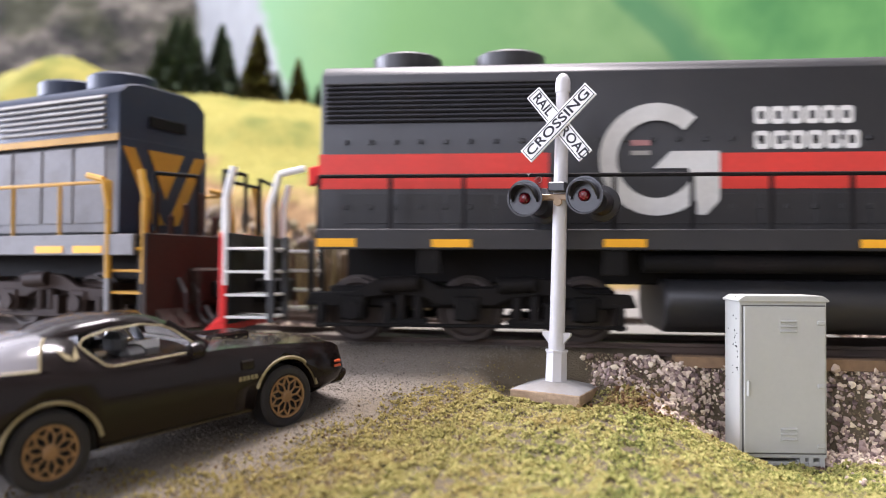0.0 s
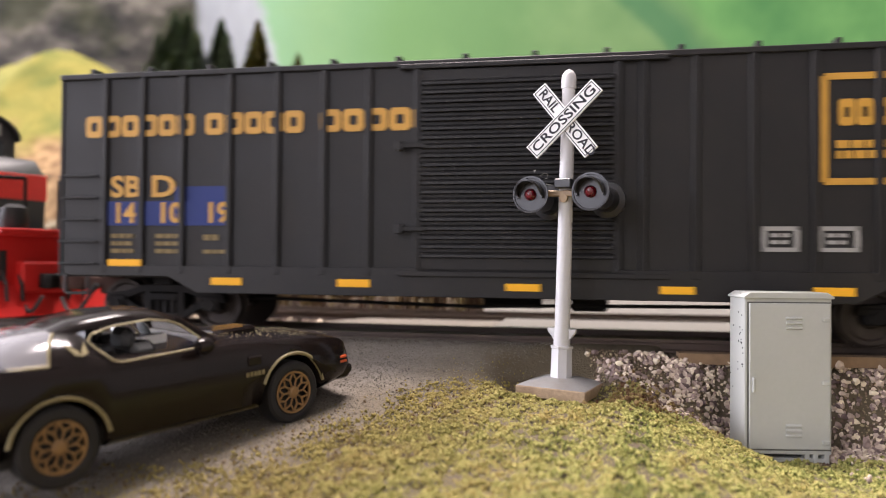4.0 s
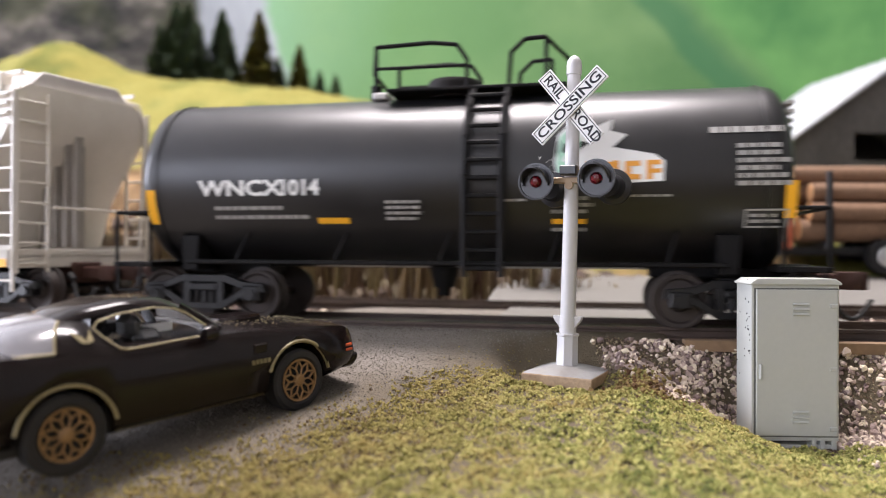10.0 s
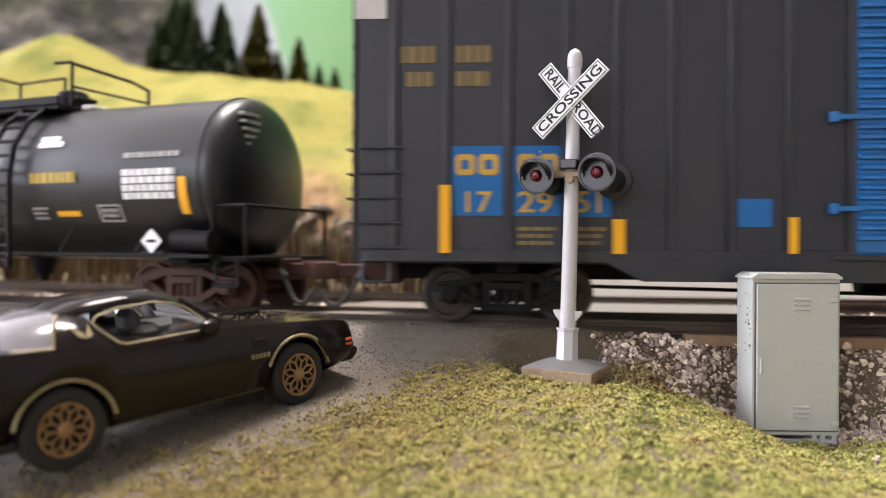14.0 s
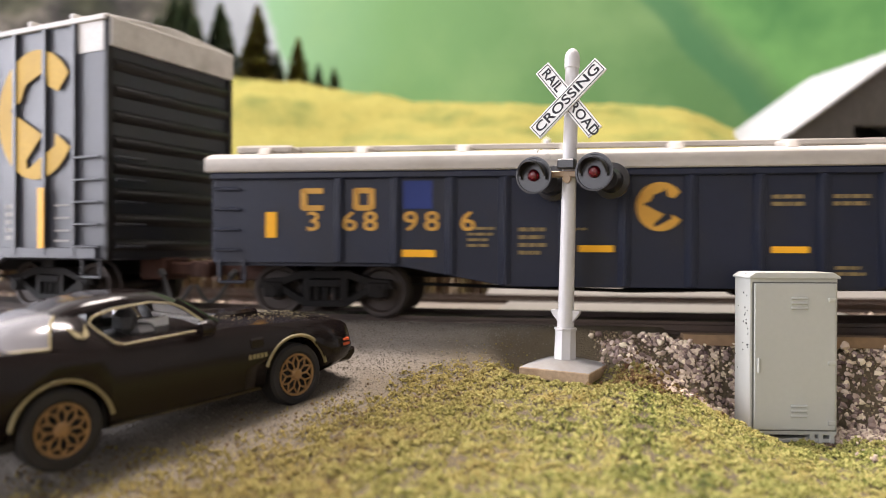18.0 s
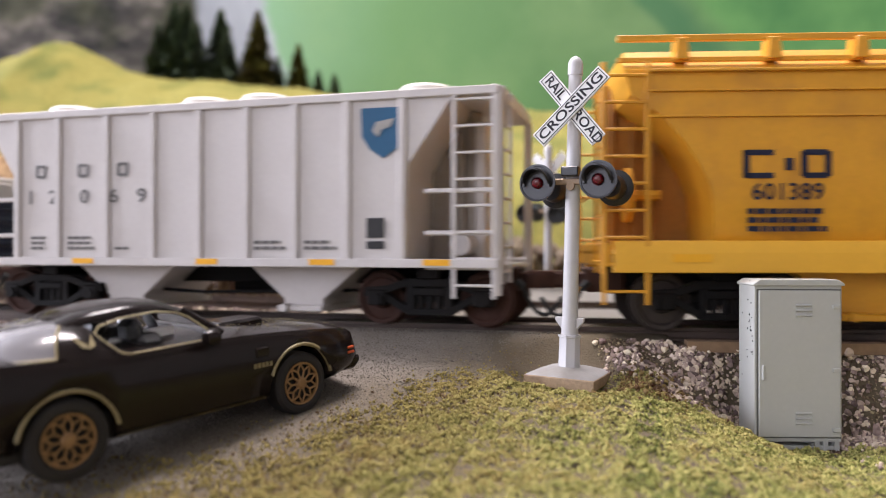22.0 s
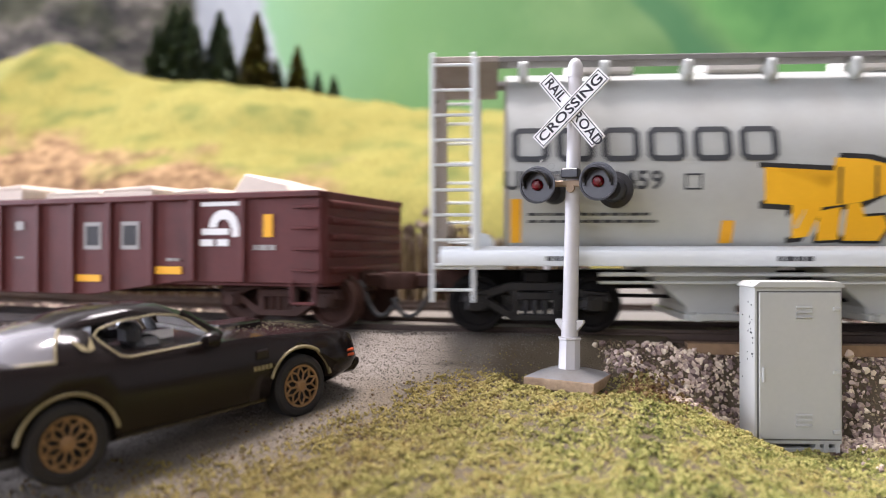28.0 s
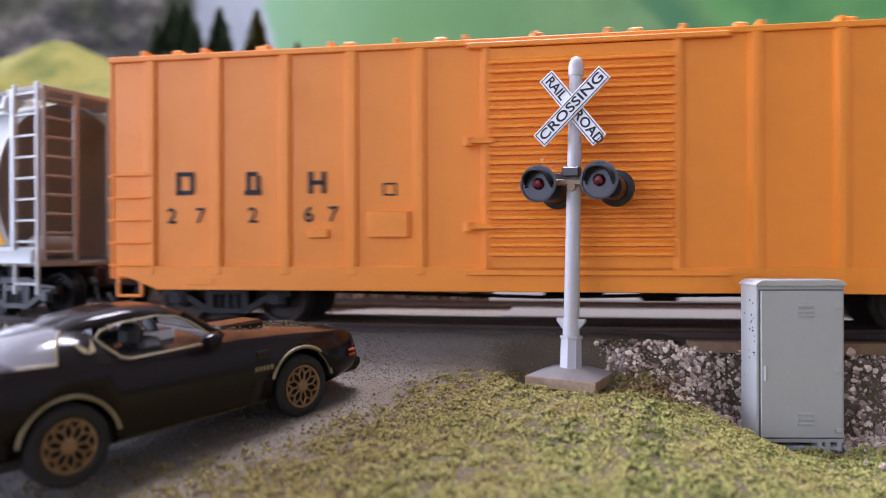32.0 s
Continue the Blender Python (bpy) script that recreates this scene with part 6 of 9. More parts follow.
# ---- diesel engines ----
def big_truck(car, u, mat="frame"):
    """Three-axle truck with equaliser-like cast frame."""
    def make():
        bm = BM()
        for s in (-1, 1):
            lo, hi = sorted((s * 11.2, s * 13.2))
            prism(bm, [(-30, 6.5), (-29, 8.8), (-21, 9.0), (-16, 11.4), (-8, 11.8), (-5, 9.8), (5, 9.8), (8, 11.8), (16, 11.4), (21, 9.0), (29, 8.8), (30, 6.5), (24, 6.2), (19, 7.8), (13, 8.6), (8, 8.0), (5, 6.6), (-5, 6.6), (-8, 8.0), (-13, 8.6), (-19, 7.8), (-24, 6.2)], "y", lo, hi, 0.2)
            for k in (-21, 0, 21):
                box(bm, (k - 2.4, lo - 0.4, 3.8), (k + 2.4, hi + 0.4, 8.4), 0.4)
                cyl(bm, (k, s * 13.2, 5.7), (k, s * 14.4, 5.7), 1.7, 14)
            for k in (-10.5, 10.5):
                box(bm, (k - 3.4, lo, 2.6), (k + 3.4, hi, 4.2), 0.3)
                for d in (-1.6, 1.6):
                    cyl(bm, (k + d, s * 12.2, 4), (k + d, s * 12.2, 8.4), 1.0, 10)
                cyl(bm, (k - 5, s * 13.4, 10.2), (k + 1.5, s * 13.4, 10.6), 1.5, 12)
            for k in (-27, -14.5, 14.5, 27):
                box(bm, (k - 0.8, lo - 0.3, 2.4), (k + 0.8, hi, 7.2), 0.15)
            tube(bm, [(-28, s * 13.6, 3.0), (28, s * 13.6, 3.0)], 0.35, 6)
        box(bm, (-26, -11, 6), (26, 11, 10), 0.4)
        return bm
    t = child("truck", shared("bigtruck|" + mat, make, M[mat]), car, (u, 0, 0))
    for k in (-21, 0, 21):
        w = child("wheelset", shared("wheelset|big", lambda: wheelset_mesh(5.7), M["wheel"], 40), t, (k, 0, 5.7))
        CARS[-1][2].append((w, (k, 0, 5.7), 5.7))


def steps_end(car, u, s, frame_mat, rail_mat, pilot_mat):
    """Corner steps, pilot plate and handrails at an engine's end; s: +1 right, -1 left."""
    for y in (-1, 1):
        bm = BM()
        box(bm, (u - s * 0.6, y * 17.2 - 0.4, 3.4), (u + s * 0.6, y * 17.2 + 0.4, 19), 0.1)
        box(bm, (u - s * 0.6, y * 9 - 0.4, 3.4), (u + s * 0.6, y * 9 + 0.4, 19), 0.1)
        part("step_plate", bm, M[frame_mat], car)
        bm = BM()
        for z in (4, 8, 12.2, 16.4):
            box(bm, (u, y * 17.3 - 0.3 * y, z), (u + s * 8.6, y * 9.5, z + 0.5), 0.08)
        part("step_treads", bm, M[rail_mat], car)
        bm = BM()
        tube(bm, [(u + s * 0.3, y * 17.4, 11), (u + s * 0.3, y * 17.4, 24), (u - s * 1.4, y * 17.2, 30), (u - s * 6, y * 17, 31)], 0.62, 7)
        part("handrail", bm, M[rail_mat], car)
        bm = BM()
        tube(bm, [(u + s * 8.8, y * 16.4, 10), (u + s * 8.8, y * 16.4, 26), (u + s * 7.4, y * 16.2, 31.6)], 0.72, 7)
        part("handrail", bm, M[rail_mat], car)
    bm = BM()
    prism(bm, [(-17, 3.0), (17, 3.0), (17, 19.6), (-17, 19.6)], "x", u + s * 8.4, u + s * 9.8, 0.2)
    prism(bm, [(u + s * 9.4, 1.4), (u + s * 13.6, 1.4), (u + s * 9.4, 5.6)], "y", -14.5, 14.5, 0.2)
    box(bm, (u + s * 9, -6, 6), (u + s * 12.5, 6, 13), 0.5)
    part("pilot", bm, M[pilot_mat], car)
    bm = BM()
    prism(bm, [(-16.9, 3.0), (16.9, 3.0), (16.9, 19.5), (-16.9, 19.5)], "x", u + s * 7.7, u + s * 8.35, 0.1)
    part("pilot_backing", bm, M["frame"], car)
    bm = BM()
    tube(bm, [(u + s * 9.8, -15, 20), (u + s * 9.8, -15, 31), (u + s * 9.8, -4, 31.5), (u + s * 9.8, -4, 20)], 0.4, 6)
    tube(bm, [(u + s * 9.8, 4, 20), (u + s * 9.8, 4, 31.5), (u + s * 9.8, 15, 31), (u + s * 9.8, 15, 20)], 0.4, 6)
    part("end_railing", bm, M["frame"], car)
    bm = BM()
    for y in (-9, -5.5, 5.5, 9):
        tube(bm, [(u + s * 10, y, 11), (u + s * 12.5, y - 0.6, 8), (u + s * 12.6, y - 0.4, 4.5)], 0.4, 6)
    part("air_hoses", bm, M["hose"], car)
    coupler(car, u + s * 8, s, 8.5, 8.8, "frame")


def hood(car, a, b, w, z0, z1, mat, name="long_hood"):
    bm = BM()
    prism(bm, [(-w, z0), (w, z0), (w, z1 - 2.2), (w - 2.2, z1 - 0.2), (w - 6, z1 + 0.5), (-w + 6, z1 + 0.5), (-w + 2.2, z1 - 0.2), (-w, z1 - 2.2)], "x", a, b, 0.25)
    return part(name, bm, M[mat], car)


def fan(car, u, mat="frame", z=50.6, r=7.0):
    bm = BM()
    lathe(bm, [(r - 0.6, z), (r, z + 0.6), (r, z + 3.6), (r - 0.7, z + 4.1), (r - 1.3, z + 3.4), (r - 1.5, z + 1.0), (1, z + 0.9)], 28, Matrix.Translation((u, 0, 0)))
    for k in range(6):
        a = k * math.pi / 3
        box(bm, (1, -0.7, z + 1.6), (r - 1.5, 0.7, z + 1.9), 0, Matrix.Translation((u, 0, 0)) @ Matrix.Rotation(a, 4, "Z"))
    part("roof_fan", bm, M[mat], car)


def deck(car, a, b, mat, z0=16.6, z1=20.2):
    for s in (-1, 1):
        bm = BM()
        box(bm, (a, s * 17.2 - 0.5, z0), (b, s * 17.2 + 0.5, z1), 0.15)
        part("side_sill", bm, M[mat], car)
    bm = BM()
    box(bm, (a, -16.7, z1 - 1.2), (b, 16.7, z1 - 0.3), 0.1)
    box(bm, (a + 3, -7, 10.5), (b - 3, 7, z1 - 1.2), 0.3)
    part("deck", bm, M["frame"], car)


def railing(car, a, b, n, mat, z0=20, z1=29.6, drop=None):
    bm = BM()
    for y in (-16.8, 16.8):
        cyl(bm, (a, y, z1), (b, y, z1), 0.36, 6)
    part("handrail", bm, M[mat], car)
    me = shared("post|" + mat, lambda: cyl(BM(), (0, 0, z0 - 1.5), (0, 0, z1), 0.42, 6), M[mat])
    for k in range(n):
        for y in (-16.8, 16.8):
            child("handrail_post", me, car, (a + (b - a) * k / (n - 1), y, 0))


car, h = rolling("diesel_engine", -54.5, 146.5, "dark grey diesel engine with a red band and white emblem", "locomotive", "engines of the train")
hood(car, -91, 43, 12, 20, 51.1, "loco_grey")
deck(car, -90, 91.5, "loco_grey")
bm = BM()
louvres(bm, -90, -46, 39.8, 47.6, 9, -12.0, 0.5)
part("radiator_grille", bm, M["frame"], car)
for u in (-76.5, -56.2):
    fan(car, u, "loco_grey", 50.8, 6.8)
bm = BM()
box(bm, (7, -6, 50.6), (20, 6, 52), 0.3)
part("exhaust_stack", bm, M["frame"], car)
bm = BM()
box(bm, (18.4, -12.7, 41.6), (36.4, 12.7, 49.8), 0.4)
part("dynamic_brake_box", bm, M["frame"], car)
bm = BM()
for k in range(14):
    u = -86 + k * 9.2
    box(bm, (u, -12.2, 21.4), (u + 8.4, -11.9, 26.8), 0.06)
    box(bm, (u, 11.9, 21.4), (u + 8.4, 12.2, 26.8), 0.06)
pieces("hood_door", bm, M["loco_grey"], car)
bm = BM()
for k in range(28):
    u = -86.5 + k * 4.6
    for z in (24, 36):
        box(bm, (u, -12.5, z), (u + 0.7, -12.0, z + 0.9), 0.1)
pieces("door_latch", bm, M["loco_grey"], car)
decal(car, "red_band", "redband", [(-91.1, -49, 27.8, 34.2)], -12.05, "red band along the hood")
decal(car, "red_band", "redband", [(-19.2, 43, 27.6, 33.9)], -12.05)
bm = BM()
box(bm, (-91.3, -12.0, 27.8), (-90.9, 12.0, 34.2))
part("red_band", bm, M["redband"], car)
M["emblem_white"] = pm("worn_white_paint", (0.62, 0.62, 0.60), 0.5, dirt=(0.45, 0.45, 0.43), amount=0.5)
ring(car, "emblem", "emblem_white", -30.2, 32.8, 6.9, 10.0, 47, 335, -12.6, 1.0, "white open ring emblem with a bar and point")
M["faded_red"] = plain("faded_red_print", (0.40, 0.20, 0.20), 0.55)
decal(car, "faded_label", "faded_red", [(-34.6, -31.2, 35.3, 36.3)], -12.1)
decal(car, "faded_label", "print_grey", [(-34.6, -31.2, 33.6, 34.4)], -12.1)
shape(car, "emblem", "emblem_white", [(-30.75, 31.2), (-27.75, 34.2), (-19.4, 34.2), (-19.4, 25.5), (-21.75, 22.9), (-23.3, 23.05), (-23.3, 27.2), (-24.75, 31.2)], -12.62)
name_bars(car, "white", marks(-13.6, 3.4, 38.9, 42.0, 6, 0.12, 0.3) + marks(-13.6, 4.4, 34.5, 37.7, 6, 0.12, 0.3), -12.05, "two rows of white block lettering")
# cab with an arched roof
arch = [(15.3 * math.sin(radians(a)), 44.6 + 7.4 * math.cos(radians(a))) for a in range(90, -91, -12)]
bm = BM()
prism(bm, [(-15.3, 20), (15.3, 20)] + [p for p in arch if p[1] > 44.7], "x", 42.4, 67.2, 0.2)
part("cab", bm, M["loco_grey"], car)
bm = BM()
rim = [(1.035 * y, z + 0.55) for y, z in arch]
prism(bm, rim + [(0.985 * y, z - 0.1) for y, z in arch[::-1]], "x", 41.6, 68.6)
part("cab_roof", bm, M["loco_grey"], car)
bm = BM()
box(bm, (43, -15.45, 26.9), (67, 15.45, 27.5), 0.1)
box(bm, (43, -15.45, 21.2), (67, 15.45, 21.7), 0.1)
part("cab_rivet_strip", bm, M["loco_grey"], car)
for s in (-1, 1):
    bm = BM()
    y = s * 15.35
    for q in ((50.0, 61.4, 43.0, 44.0), (50.0, 61.4, 35.8, 36.8), (50.0, 51.0, 35.8, 44.0), (60.4, 61.4, 35.8, 44.0), (54.8, 56.6, 36.4, 43.6)):
        box(bm, (q[0], y - 0.45, q[2]), (q[1], y + 0.45, q[3]), 0.08)
    w = part("window", bm, M["alu"], car, "silver framed sliding cab window")
    bm = BM()
    box(bm, (50.8, y - 0.15, 36.6), (60.6, y + 0.15, 43.2))
    part("pane", bm, M["glass"], w)
decal(car, "red_band", "redband", [(43, 47.3, 28.3, 34.4)], -15.35)
decal(car, "red_band", "redband", [(63.2, 67.2, 28.3, 34.4)], -15.35)
number(car, "691", 48.0, 62.6, 28.7, 33.9, "white", -15.4, 0.045)
bm = BM()
prism(bm, [(63.8, 20), (86, 20), (86.4, 34), (82, 38.4), (64, 38.8)], "y", -11.4, 11.4, 0.4)
part("short_hood", bm, M["loco_grey"], car)
bm = BM()
prism(bm, [(65.2, 27.9), (86.35, 27.9), (86.5, 34.2), (65.2, 34.4)], "y", -11.55, 11.55, 0.1)
part("red_band", bm, M["redband"], car)
bm = BM()
box(bm, (65, -11.9, 38.6), (84, -11.2, 39.4), 0.1)
box(bm, (65.2, -13, 20.5), (84, -11.6, 26.6), 0.3)
part("nose_ledge", bm, M["loco_grey"], car)
for y in (-10.6, 3.4):
    bm = BM()
    box(bm, (67.2, y, 45.6), (68.2, y + 7.2, 48.8), 0.15)
    part("number_board", bm, M["print_grey"], car)
for y in (-11.8, -3.6, 4.6):
    bm = BM()
    box(bm, (67.0, y, 39.6), (67.5, y + 7.2, 44.4), 0.15)
    part("windscreen", bm, M["glass"], car)
bm = BM()
for k, y in enumerate((-2.4, 0, 2.4)):
    cyl(bm, (60, y, 52.4), (71 + k, y, 52.8), 0.5, 8, 0.9)
    cyl(bm, (71 + k, y, 52.8), (72.4 + k, y, 52.8), 0.9, 10, 1.6)
box(bm, (59, -3, 50.8), (62, 3, 52.4), 0.3)
cyl(bm, (50, 3, 50.6), (50, 3, 55), 0.35, 6)
part("horn", bm, M["alu"], car)
bm = BM()
cyl(bm, (66, -6, 52), (66, -2, 52), 1.6, 12)
part("beacon", bm, M["frame"], car)
railing(car, -90, 40, 11, "frame")
bm = BM()
tube(bm, [(38, -16.8, 29.6), (41.5, -16.4, 36), (42.2, -15.8, 44)], 0.36, 6)
part("handrail", bm, M["print_grey"], car)
# plough, anticlimber and dark box at the front
bm = BM()
prism(bm, [(102.4, 1.2), (106.4, 1.0), (104.6, 4.6), (102.6, 8.2)], "y", -15.5, 15.5, 0.3)
part("plough", bm, M["paint_red"], car)
for y in (-13.2, -9.6, 8.4, 12.0):
    bm = BM()
    box(bm, (102.2, y, 8.8), (102.7, y + 1.5, 15.4), 0.1)
    part("pilot_slot", bm, M["hose"], car)
bm = BM()
box(bm, (102.2, -4.4, 5.4), (102.9, 4.4, 7.0), 0.1)
part("coupler_slot", bm, M["hose"], car)
bm = BM()
prism(bm, [(100.8, 18.6), (104.4, 18.6), (105.0, 19.4), (105.0, 20.2), (100.8, 20.2)], "y", -11, 11, 0.15)
part("anticlimber", bm, M["paint_red"], car)
bm = BM()
lathe(bm, [(0.5, 0), (2.6, 0.2), (3.0, 1.4), (2.6, 4.6), (1.2, 5.4)], 16, Matrix.Translation((101.6, -6, 20.2)))
part("cable_box", bm, M["hose"], car)
steps_end(car, -98.5, -1, "loco_grey", "hand_white", "paint_red")
steps_end(car, 92.5, 1, "loco_grey", "hand_white", "paint_red")
bm = BM()
prism(bm, [(-13.6, 3.6), (-11, 2.2), (11, 2.2), (13.6, 3.6), (15.4, 6.6), (15.4, 9.4), (13, 11.6), (-13, 11.6), (-15.4, 9.4), (-15.4, 6.6)], "x", -29, 24.5, 0.5)
part("fuel_tank", bm, M["loco_grey"], car)
bm = BM()
for y in (-14.2, 14.2):
    cyl(bm, (-33, y, 14.4), (9, y, 14.4), 1.7, 14)
pieces("air_tank", bm, M["frame"], car)
bm = BM()
cyl(bm, (21.8, -16.6, 14.2), (21.8, -15, 14.2), 1.3, 14)
part("fuel_filler", bm, M["paint_red"], car)
bm = BM()
for u in (-70, -38, 30, 66):
    box(bm, (u - 2, -17, 12.2), (u + 2, -16, 17), 0.2)
pieces("sill_bracket", bm, M["frame"], car)
reflectors(car, [(-90, -83, 17, 18.5), (-69.5, -62.6, 17, 18.4), (-39.9, -32.8, 17.1, 18.5), (1.8, 8.3, 17.1, 18.5), (43.3, 50, 17, 18.4), (81, 88, 17, 18.4)], -17.75)
decal(car, "plate", "print_grey", [(12.6, 20, 17.6, 18.3)], -17.75)
decal(car, "plate", "rust", [(21, 24, 16.8, 18.6)], -17.75)
bm = BM()
prism(bm, [(-93.6, 28.5), (-91, 29.5), (-91, 32.5), (-93.6, 32)], "y", -11, -8.5, 0.2)
part("marker_light", bm, M["paint_red"], car)
big_truck(car, -63.5)
big_truck(car, 60.5)

car, h = rolling("diesel_engine", -293.7, -61.7, "weathered grey and dark blue diesel engine with yellow trim", "locomotive", "engines of the train")
hood(car, -60, 94.5, 12, 20, 39.2, "eng_grey")
hood(car, -60, 94.6, 12.06, 39.2, 50.6, "eng_blue", "upper_hood")
bm = BM()
prism(bm, [(-12.1, 20), (12.1, 20), (12.1, 39.3), (-12.1, 39.3)], "x", 94.4, 95.0, 0.1)
part("hood_end", bm, M["eng_blue"], car)
bm = BM()
prism(bm, [(-11.5, 37.5), (-8.5, 37.5), (-0.5, 22), (-3.5, 22)], "x", 95.0, 95.2)
prism(bm, [(11.5, 37.5), (8.5, 37.5), (0.5, 22), (3.5, 22)], "x", 95.0, 95.2)
prism(bm, [(-5, 37.5), (5, 37.5), (0, 27.5)], "x", 95.0, 95.25)
part("chevron", bm, M["eng_yellow"], car)
bm = BM()
box(bm, (-60, -12.3, 38.6), (94.6, -12.0, 40.0))
part("yellow_stripe", bm, M["eng_yellow"], car)
bm = BM()
louvres(bm, 58, 91, 41, 48.4, 6, -12.1, 0.8)
part("radiator_grille", bm, M["print_grey"], car)
bm = BM()
for k in range(15):
    box(bm, (-52 + k * 9.6, -12.3, 22), (-43.4 + k * 9.6, -11.9, 37.6), 0.08)
pieces("hood_door", bm, M["eng_grey"], car)
bm = BM()
box(bm, (95.2, -5, 42.2), (95.8, 5, 44.6), 0.1)
part("number_board", bm, M["frame"], car)
for u in (66, 82):
    fan(car, u, "eng_blue", 50.8, 7.4)
bm = BM()
prism(bm, [(-15.3, 20), (15.3, 20), (15.3, 45.6), (12.4, 49.4), (6, 50.9), (-6, 50.9), (-12.4, 49.4), (-15.3, 45.6)], "x", -86, -60, 0.25)
part("cab", bm, M["eng_blue"], car)
bm = BM()
prism(bm, [(-104, 20), (-86, 20), (-86, 39), (-100, 38.6), (-104, 35)], "y", -12, 12, 0.4)
part("short_hood", bm, M["eng_yellow"], car)
deck(car, -104, 105, "eng_grey", 15.4, 19.4)
railing(car, -58, 98, 12, "eng_yellow")
steps_end(car, 98, 1, "eng_grey", "eng_yellow", "grime")
steps_end(car, -106, -1, "eng_grey", "eng_yellow", "grime")
bm = BM()
for k in range(7):
    box(bm, (93 + k * 1.6, -10 + k * 2.6, 19.5), (94.2 + k * 1.6, -9 + k * 2.6, 24 + (k % 3) * 2.5), 0.2)
part("end_clutter", bm, M["rust"], car)
bm = BM()
prism(bm, [(-13.6, 3.6), (-11, 2.2), (11, 2.2), (13.6, 3.6), (15.4, 6.6), (15.4, 11), (-15.4, 11), (-15.4, 6.6)], "x", -32, 22, 0.5)
part("fuel_tank", bm, M["rust"], car)
reflectors(car, [(78, 86, 15.8, 17.2), (89, 97, 15.8, 17.2), (50, 58, 15.8, 17.2)], -17.75)
big_truck(car, -66, "grime")
big_truck(car, 64, "grime")


# ---- crossing signal ----
M["sig_grey"] = pm("pale_grey_plastic", (0.52, 0.51, 0.51), 0.42, var=0.05, dirt=(0.44, 0.43, 0.42), amount=0.4)
M["sig_base"] = pm("worn_base_edge", (0.42, 0.30, 0.19), 0.8, var=0.35, grain=2.0, dirt=(0.24, 0.15, 0.09), amount=0.7, bump=0.4)
M["base_grey"] = pm("dusty_base_grey", (0.36, 0.355, 0.35), 0.6, var=0.15, dirt=(0.27, 0.23, 0.17), amount=0.6)
M["lamp_black"] = pm("lamp_black_plastic", (0.016, 0.016, 0.018), 0.3, var=0.1)
M["lamp_disc"] = pm("lamp_disc_black", (0.014, 0.014, 0.016), 0.3, var=0.1, dirt=(0.03, 0.03, 0.032), amount=0.35)
M["lens_red"] = pm("red_lens", (0.10, 0.003, 0.007), 0.14, var=0.1, coat=0.5)
M["brass"] = pm("tan_arm", (0.34, 0.24, 0.15), 0.5, 0.2, var=0.2)
M["sign_white"] = pm("sign_white", (0.78, 0.78, 0.77), 0.5, var=0.02)
M["sign_black"] = plain("sign_black", (0.02, 0.02, 0.025), 0.5)


def crossbuck(sig, angle, length, y, texts, size):
    w, th = 2.75, 0.45
    tilt = Matrix.Translation((0.0, 0, 42.8)) @ Matrix.Rotation(radians(-angle), 4, "Y")
    bm = BM()
    box(bm, (-length / 2, y - th, -w / 2), (length / 2, y, w / 2), 0.06, tilt)
    blade = part("sign_blade", bm, M["sign_white"], sig)
    bm = BM()
    e = 0.22
    for a, b in (((-length / 2 + e, -w / 2 + e), (length / 2 - e, -w / 2 + e + 0.13)), ((-length / 2 + e, w / 2 - e - 0.13), (length / 2 - e, w / 2 - e)),
                 ((-length / 2 + e, -w / 2 + e), (-length / 2 + e + 0.13, w / 2 - e)), ((length / 2 - e - 0.13, -w / 2 + e), (length / 2 - e, w / 2 - e))):
        box(bm, (a[0], y - th - 0.04, a[1]), (b[0], y - th + 0.02, b[1]), 0, tilt)
    part("border", bm, M["sign_black"], blade)
    for text, u, wd in texts:
        words("sign_lettering", text, size, M["sign_black"], blade, tilt @ Matrix.Translation((u, y - th - 0.06, 0)), wd / (size * 0.8 * len(text)), bold=0.018)
    return blade


